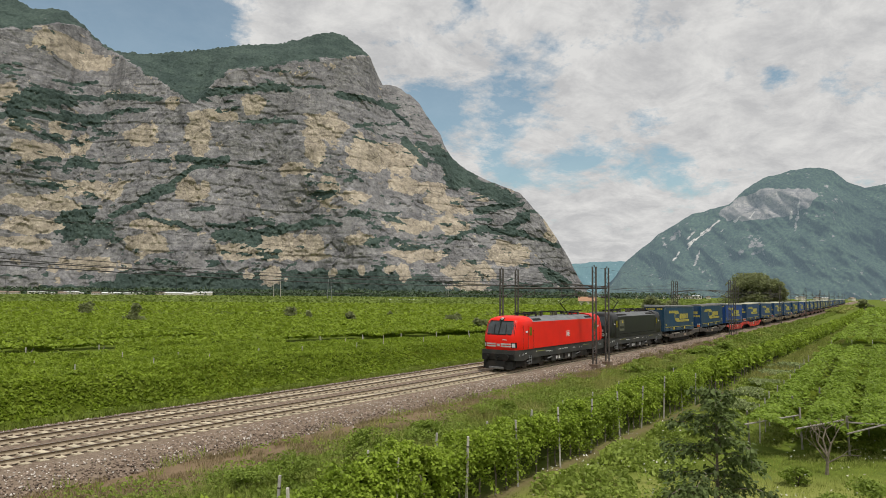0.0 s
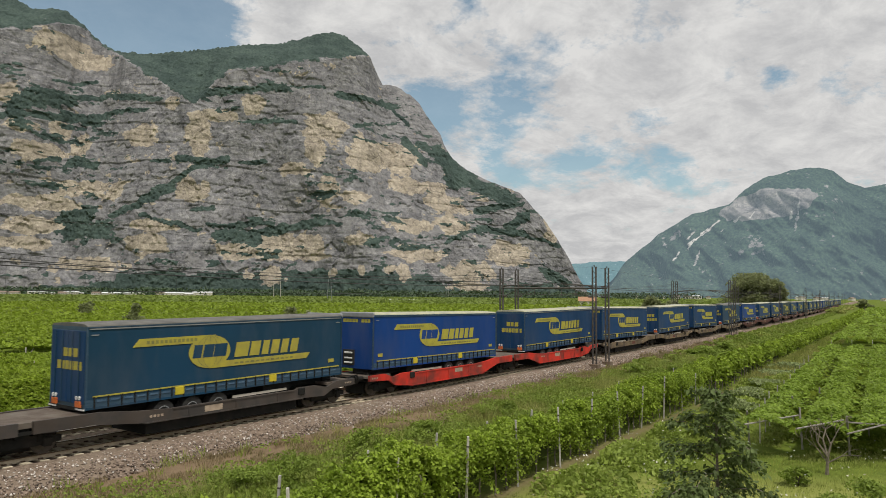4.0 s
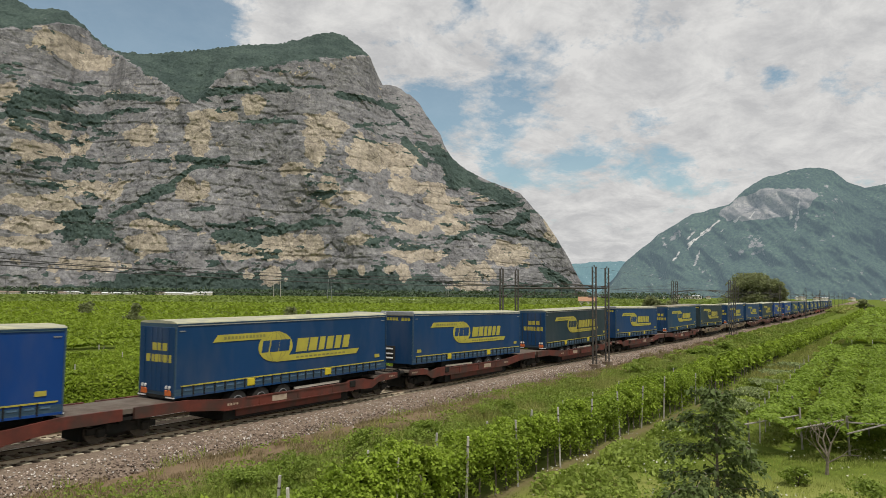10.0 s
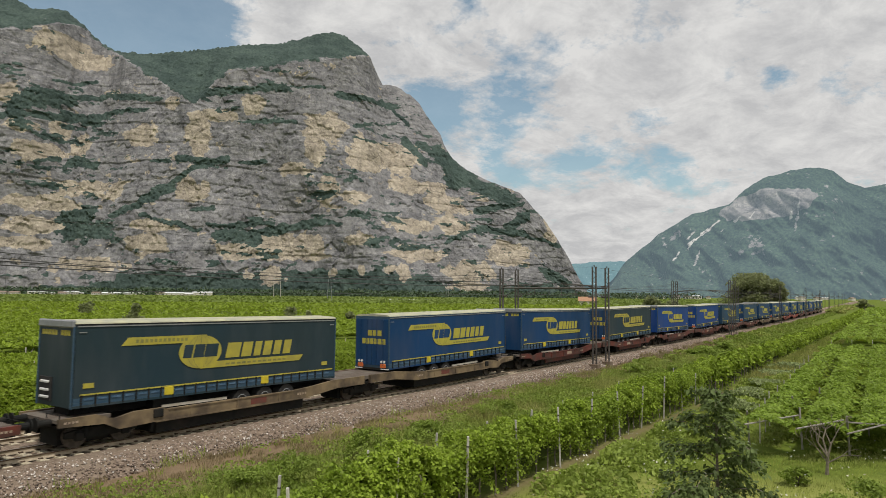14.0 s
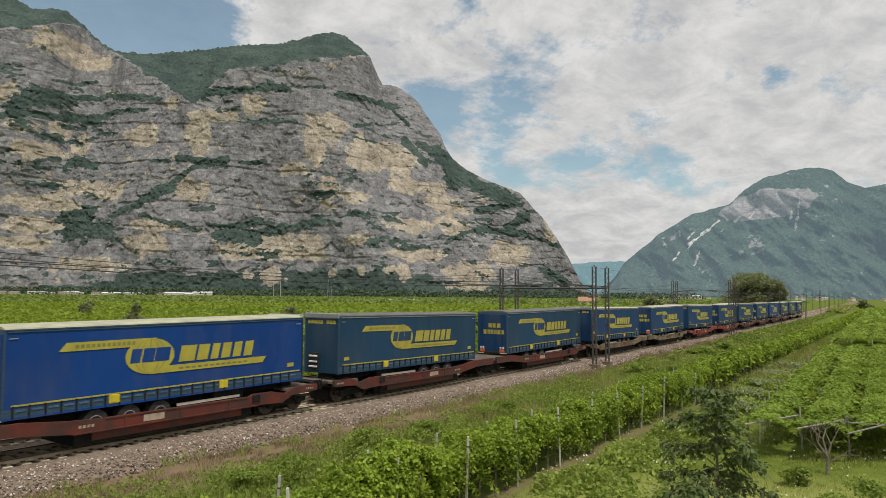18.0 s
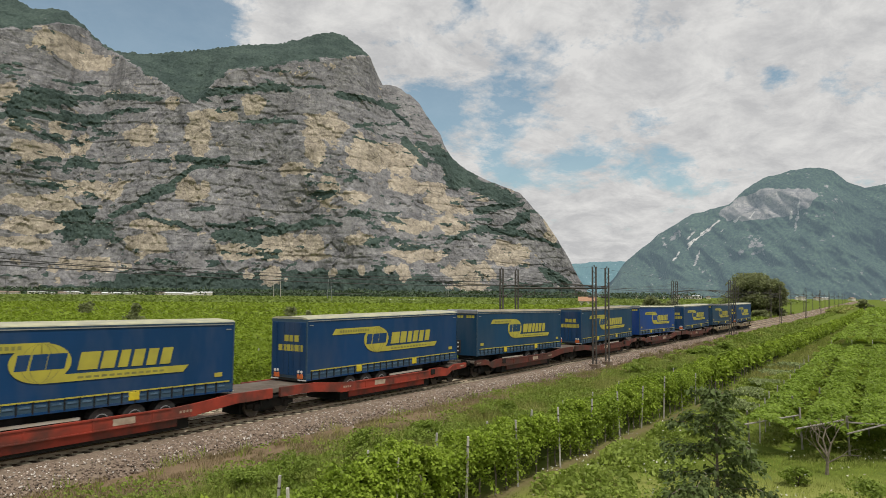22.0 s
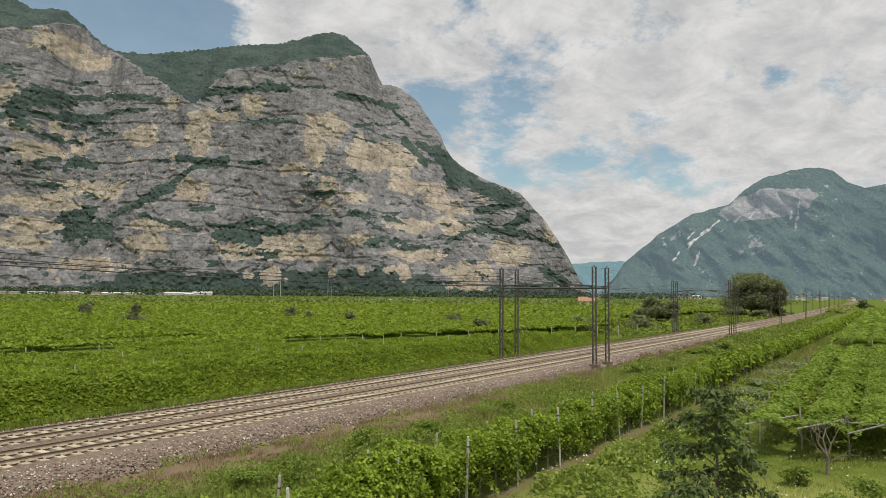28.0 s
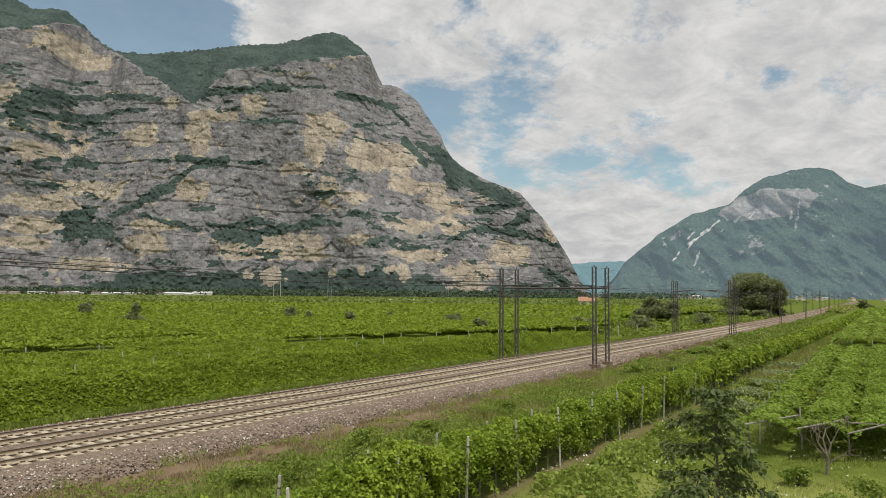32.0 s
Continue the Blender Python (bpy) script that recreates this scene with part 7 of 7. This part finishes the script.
# the young tree in the foreground: whorls of drooping leafy branches
def young_tree(place, h):
    r = np.random.default_rng(77)
    g = thing("young_tree", "young broad-leaved tree with drooping dark leaves", "tree")
    g.location = place
    part("trunk", rod(bmesh.new(), (0, 0, -0.3), (0.05, 0.02, h), 0.06, 8, 0.012), M_BARK, g)
    P, T = [], []
    for k in range(44):
        bm = bmesh.new()
        e = (k + 0.5) / 44
        z = 0.3 + (h - 0.5) * e
        L = (1.7 * (1 - e) ** 0.65 * min(1.0, 0.72 + 1.4 * e) + 0.25) * r.uniform(0.4, 1.12)
        a = k * 2.4 + r.uniform(-0.4, 0.4)
        rise = r.uniform(0.35, 1.0)
        ks = (0, 0.35, 0.7, 1.0)
        q = [Vector((math.cos(a) * L * t, math.sin(a) * L * t, z + L * (rise * t - 0.62 * t * t))) for t in ks]
        for s_, e_ in zip(q, q[1:]):
            rod(bm, s_, e_, 0.014, 4, 0.008)
        part("branch", bm, M_BARK, g)
        # leaves hang in rows from each side of the branch and from short twigs
        m = int(20 + 105 * L)
        t = 0.15 + 0.92 * r.random(m) ** 0.7
        c = np.stack([np.interp(t, ks, [p[i] for p in q]) for i in range(3)], 1)
        out = np.array([math.cos(a), math.sin(a), 0.0])
        across = np.array([-math.sin(a), math.cos(a), 0.0])
        sd = r.choice([-1.0, 1.0], m)[:, None]
        d = out * r.uniform(-0.1, 0.9, (m, 1)) + across * sd * r.uniform(0.1, 0.9, (m, 1)) + np.array([0, 0, -1.0]) * r.uniform(-0.1, 0.95, (m, 1))
        d /= np.linalg.norm(d, axis=1)[:, None]
        c += across * sd * (r.random((m, 1)) * 0.3 * L * 0.5) + r.normal(0, 0.07, (m, 3))
        P.append(c)
        T.append(d)
    P, T = np.concatenate(P), np.concatenate(T)
    n = len(P)
    ln = r.uniform(0.11, 0.20, n)[:, None]
    B = np.cross(T, np.array([0, 0, 1.0]) + r.normal(0, 0.35, (n, 3)))
    B /= np.linalg.norm(B, axis=1)[:, None]
    N = np.cross(B, T)
    w = ln * 0.27
    # a pointed leaf in two halves, folded along its rib
    v = np.stack([P, P + T * ln * 0.45 + B * w + N * w * 0.25, P + T * ln, P + T * ln * 0.45 - B * w + N * w * 0.25], 1).reshape(-1, 3)
    k4 = np.arange(n)[:, None] * 4
    f = np.concatenate([k4 + np.array([0, 1, 2]), k4 + np.array([0, 2, 3])])
    part("crown", mesh_np("crown", v, f, M_SAPL), None, g)
    return g


young_tree((19.3, 4.75, GROUND), 4.15)


# the bare grey tree under the pergola's edge
def bare_tree(place):
    r = random.Random(5)
    g = thing("bare_tree", "bare grey leafless small tree", "tree")
    g.location = place
    bm = bmesh.new()

    def limb(p, d, L, rad, depth):
        q = p + d * L
        rod(bm, p, q, rad, 6, rad * 0.7)
        if depth:
            for k in range(2 if depth > 1 else 3):
                nd = (d + Vector((r.uniform(-0.8, 0.8), r.uniform(-0.8, 0.8), r.uniform(-0.25, 0.35)))).normalized()
                limb(q, nd, L * r.uniform(0.6, 0.85), rad * 0.62, depth - 1)

    limb(Vector((0, 0, -0.1)), Vector((0.05, -0.06, 1)).normalized(), 0.75, 0.075, 3)
    limb(Vector((0.03, -0.04, 0.62)), Vector((0.1, -0.22, 1)).normalized(), 0.5, 0.045, 5)
    limb(Vector((0.02, -0.02, 0.5)), Vector((0.0, 0.55, 0.75)).normalized(), 0.55, 0.03, 3)
    limb(Vector((0.03, -0.04, 0.45)), Vector((0.1, -0.75, 0.5)).normalized(), 0.5, 0.03, 3)
    part("trunk", bm, mat("grey_bark", (0.21, 0.18, 0.135), (0.12, 0.105, 0.08), 9, 0.95), g)
    return g


bare_tree((28.7, 3.3, GROUND))
for i, (x, y, h, w) in enumerate([(21.5, 6.6, 1.0, 1.8), (23.0, 2.6, 0.9, 2.0), (25.0, 1.6, 1.0, 2.2), (22.2, 1.2, 0.8, 1.6), (26.5, 3.9, 0.7, 1.5), (19.6, 8.0, 0.8, 1.7), (21.0, 3.9, 0.7, 1.5)]):
    tree("meadow_bush", "low leafy bush in the meadow", (x, y, GROUND), h * 0.9, w * 0.8, 0.05, 1700, 0.065, M_WEED, 600 + i, 10)
for i, (x, y) in enumerate([(41.6, 9.0), (46.8, 9.4), (52.7, 9.8), (60.0, 10.1), (67.2, 10.2)]):
    tree("silver_bush", "feathery silver-green bush beside the path", (x, y, GROUND), 0.75, 2.6 + 0.3 * i, 0.05, 2200, 0.085 + 0.015 * i, M_SILVER, 650 + i, 10)
rb = random.Random(31)
for i in range(46):
    a = 15.0 + 1.55 * i + rb.uniform(-0.6, 0.6)
    u_ = rb.uniform(8.6, 12.6) if a < 31 else rb.uniform(6.8 if 50 < a < 64 else 5.6, 12.4)
    h, w = rb.uniform(0.8, 1.35), rb.uniform(1.7, 3.0)
    if a > 36 and i % 3:
        continue
    tree("verge_bush", "dense green bush on the railway verge", on_track(a, u_, GROUND), h * 0.92, w, 0.05, 2600 if a < 50 else 1500, 0.068 if a < 50 else 0.14, M_WEED, 700 + i, 8)


for k, a in enumerate((316, 326, 338, 352, 368, 388, 412, 445, 490, 545)):
    tree("trackside_scrub", "low green scrub beside the distant track", on_track(a, 5.4, GROUND), 1.9, 7 + 0.06 * (a - 316), 0.05, 900, 0.5, M_GRASS, 800 + k, 9)


# ---------- far buildings ----------
M_ROOFT = mat("terracotta_roof", (0.25, 0.185, 0.15), (0.19, 0.145, 0.12), 2, 0.9)
M_WALLP = mat("pale_plaster", (0.66, 0.62, 0.55), (0.58, 0.54, 0.48), 1, 0.9)
M_SHED = mat("pale_sheet_roof", (0.72, 0.73, 0.74), (0.6, 0.61, 0.62), 0.2, 0.5)
M_BARNROOF = mat("barn_tiles", (0.40, 0.23, 0.14), (0.30, 0.17, 0.105), 2, 0.9)
M_COVER = mat("crop_cover", (0.45, 0.48, 0.36), (0.30, 0.35, 0.20), 0.15, 0.6)
M_DARKW = mat("window_dark", (0.03, 0.035, 0.04), (0.05, 0.05, 0.055), 1, 0.2)


def house(name, label, place, turn, lx, ly, wall_h, roof_h, walls, roof, windows=2):
    g = thing(name, label, "building", "buildings on the valley floor")
    g.matrix_basis = Matrix.Translation(place) @ pose(0, 0, 0, 0, 0, turn)
    part("wall_block", bx(-lx / 2, lx / 2, -ly / 2, ly / 2, -0.5, wall_h), walls, g)
    bm = bmesh.new()
    prism(bm, [(-ly / 2 - 0.5, wall_h - 0.05), (ly / 2 + 0.5, wall_h - 0.05), (0, wall_h + roof_h)], -lx / 2 - 0.5, lx / 2 + 0.5)
    bmesh.ops.rotate(bm, verts=bm.verts, matrix=Matrix.Rotation(radians(90), 3, "Z"))
    part("roof", bm, roof, g)
    for k in range(windows):
        x = -lx / 2 + lx * (k + 0.5) / windows
        for s in (-1, 1):
            part("window", bx(x - 0.5, x + 0.5, min(s * ly / 2, s * (ly / 2 + 0.04)), max(s * ly / 2, s * (ly / 2 + 0.04)), wall_h * 0.35, wall_h * 0.75), M_DARKW, g)
    return g


house("field_barn", "small barn with a terracotta tiled roof in the fields", (365, 158, GROUND), 113, 9.5, 7.5, 3.4, 2.4, M_WALLP, M_BARNROOF)
r_ = random.Random(12)
for k in range(17):
    ang = radians(67.5 - 14 * k / 17 + r_.uniform(-0.4, 0.4))
    d = r_.uniform(1300, 1420)
    shed = r_.random() < (0.8 if 4 < k < 14 else 0.55)
    long = r_.uniform(12, 34) if shed else r_.uniform(10, 18)
    house("industrial_shed" if shed else "village_house", "long pale industrial shed at the cliff foot" if shed else "pale village house with a tiled roof", (d * math.cos(ang), d * math.sin(ang), GROUND), math.degrees(ang) - 90 + r_.uniform(-25, 25), long, r_.uniform(9, 15), r_.uniform(3, 5.5), r_.uniform(0.8, 2.5), M_WALLP, M_SHED if shed else M_ROOFT, 4)
for k in range(20):
    ang = radians(r_.uniform(2.5, 20))
    d = r_.uniform(1700, 2300)
    house("village_house", "pale village house with a tiled roof", (d * math.cos(ang), d * math.sin(ang), GROUND), r_.uniform(0, 180), r_.uniform(9, 20), r_.uniform(8, 12), r_.uniform(4, 8), r_.uniform(1.5, 3), M_WALLP, M_ROOFT if r_.random() < 0.6 else M_SHED, 3)
# plastic-covered rows
for p, q, w in (((427.8, 376.8), (398.6, 292.6), 9), ((601.7, 377.3), (489.1, 230.2), 10)):
    g = thing("covered_rows", "long white plastic-covered crop rows", "field cover", "covered rows in the fields")
    p, q = Vector((*p, GROUND)), Vector((*q, GROUND))
    d = (q - p)
    bm = bmesh.new()
    prism(bm, [(-w / 2, 1.9), (w / 2, 1.9), (w / 3, 2.5), (-w / 3, 2.5)], 0, d.length)
    g.matrix_basis = Matrix.Translation(p) @ pose(0, 0, 0, 0, 0, math.degrees(math.atan2(d.y, d.x)) - 90)
    part("sheet", bm, M_COVER, g)


# lattice pylon and pole pair out in the fields
def pylon(place, h, turn):
    g = thing("power_pylon", "grey lattice power pylon in the fields", "pylon")
    g.matrix_basis = Matrix.Translation(place) @ pose(0, 0, 0, 0, 0, turn)
    w = h * 0.075
    for sx in (-1, 1):
        for sy in (-1, 1):
            part("leg", rod(bmesh.new(), (sx * w, sy * w, 0), (sx * 0.25, sy * 0.25, h), 0.07, 4), M_ALU, g)
    for k in range(7):
        z0, z1 = h * k / 7, h * (k + 1) / 7
        a, b = w + (0.25 - w) * k / 7, w + (0.25 - w) * (k + 1) / 7
        bm = bmesh.new()
        for s in (-1, 1):
            rod(bm, (-a, s * a, z0), (b, s * b, z1), 0.04, 3)
            rod(bm, (a, s * a, z0), (-b, s * b, z1), 0.04, 3)
        part("brace", bm, M_ALU, g)
    for z in (0.78, 0.9):
        part("crossarm", bx(-h * 0.13, h * 0.13, -0.1, 0.1, h * z, h * z + 0.25), M_ALU, g)


pylon((277.6, 272.2, GROUND), 19.5, 40)
proto = thing("power_pole", "tall pale double power pole in the fields", "pole", "power poles")
for x in (-3.7, 3.7):
    part("pole", rod(bmesh.new(), (x, 0, 0), (x, 0, 22.3), 0.3, 6), M_POST, proto)
part("crossarm", bx(-5.5, 5.5, -0.2, 0.2, 19.6, 20.1), M_POST, proto)
proto.matrix_basis = Matrix.Translation((435, 493.4, GROUND)) @ pose(0, 0, 0, 0, 0, -6)
copy_thing(proto, Matrix.Translation((1150, 800, GROUND)) @ pose(0, 0, 0, 0, 0, -6))
# wood at the foot of the cliff
M_FOOT = leafmat("foot_wood_leaf", (0.075, 0.11, 0.06), (0.05, 0.08, 0.045), thin=0.2)
P = []
rw = np.random.default_rng(91)
uu_ = rw.uniform(-900, 900, 26000)
dd_ = rw.uniform(1290, 1640, 26000)
hh_ = rw.random(26000) * (5 + 14 * fbm(uu_ / 40, dd_ / 40, 95))
W = wall_place(uu_, dd_, hh_, radians(49.057))
keepw = fbm(uu_ / 60, dd_ / 50, 96) > 0.45
stuff("foot_wood", leaf_mesh("foot_wood", W[keepw], 3.6, M_FOOT, rw, 0.2, 1.2), "dark green wood along the foot of the cliff", "wood")

# ---------- single sleepers of the stretch that the line shows best ----------
for tr in TRACKS:
    off = tr["sleeper_offset"]
    for a in np.arange(-700, 1400, 0.6):
        if 4.0 < a < 150:
            ob = new("sleeper", SLEEPER)
            ob.parent = tr
            ob.matrix_basis = Matrix.Translation(on_track(a, off)) @ pose(0, 0, 0, 0, 0, math.degrees(heading(a)))
    V, F, cv = [], [], np.array([v.co[:] for v in FASTEN.vertices])
    cf = np.array([list(p.vertices) for p in FASTEN.polygons])
    clips = [a for a in np.arange(-700, 1400, 0.6) if 4.0 < a < 110]
    for i, a in enumerate(clips):
        c = on_track(a, off)
        V.append(cv + np.array(c[:]))
        F.append(cf + i * len(cv))
    tagged(part("rail_clips", mesh_np("rail_clips", np.concatenate(V), np.concatenate(F), M_RAIL), None, tr), kind="stuff")


# ---------- what moves: the whole train runs along the near track ----------
def motions():
    for ob, a0 in MOVING:
        rows = []
        for k in range(21):
            t = 1.6 * k
            a = a0 - SPEED * t
            rows.append((t, Matrix.Translation(on_track(a)) @ pose(0, 0, 0, 0, 0, math.degrees(heading(a)))))
        walk(ob, rows)


motions()
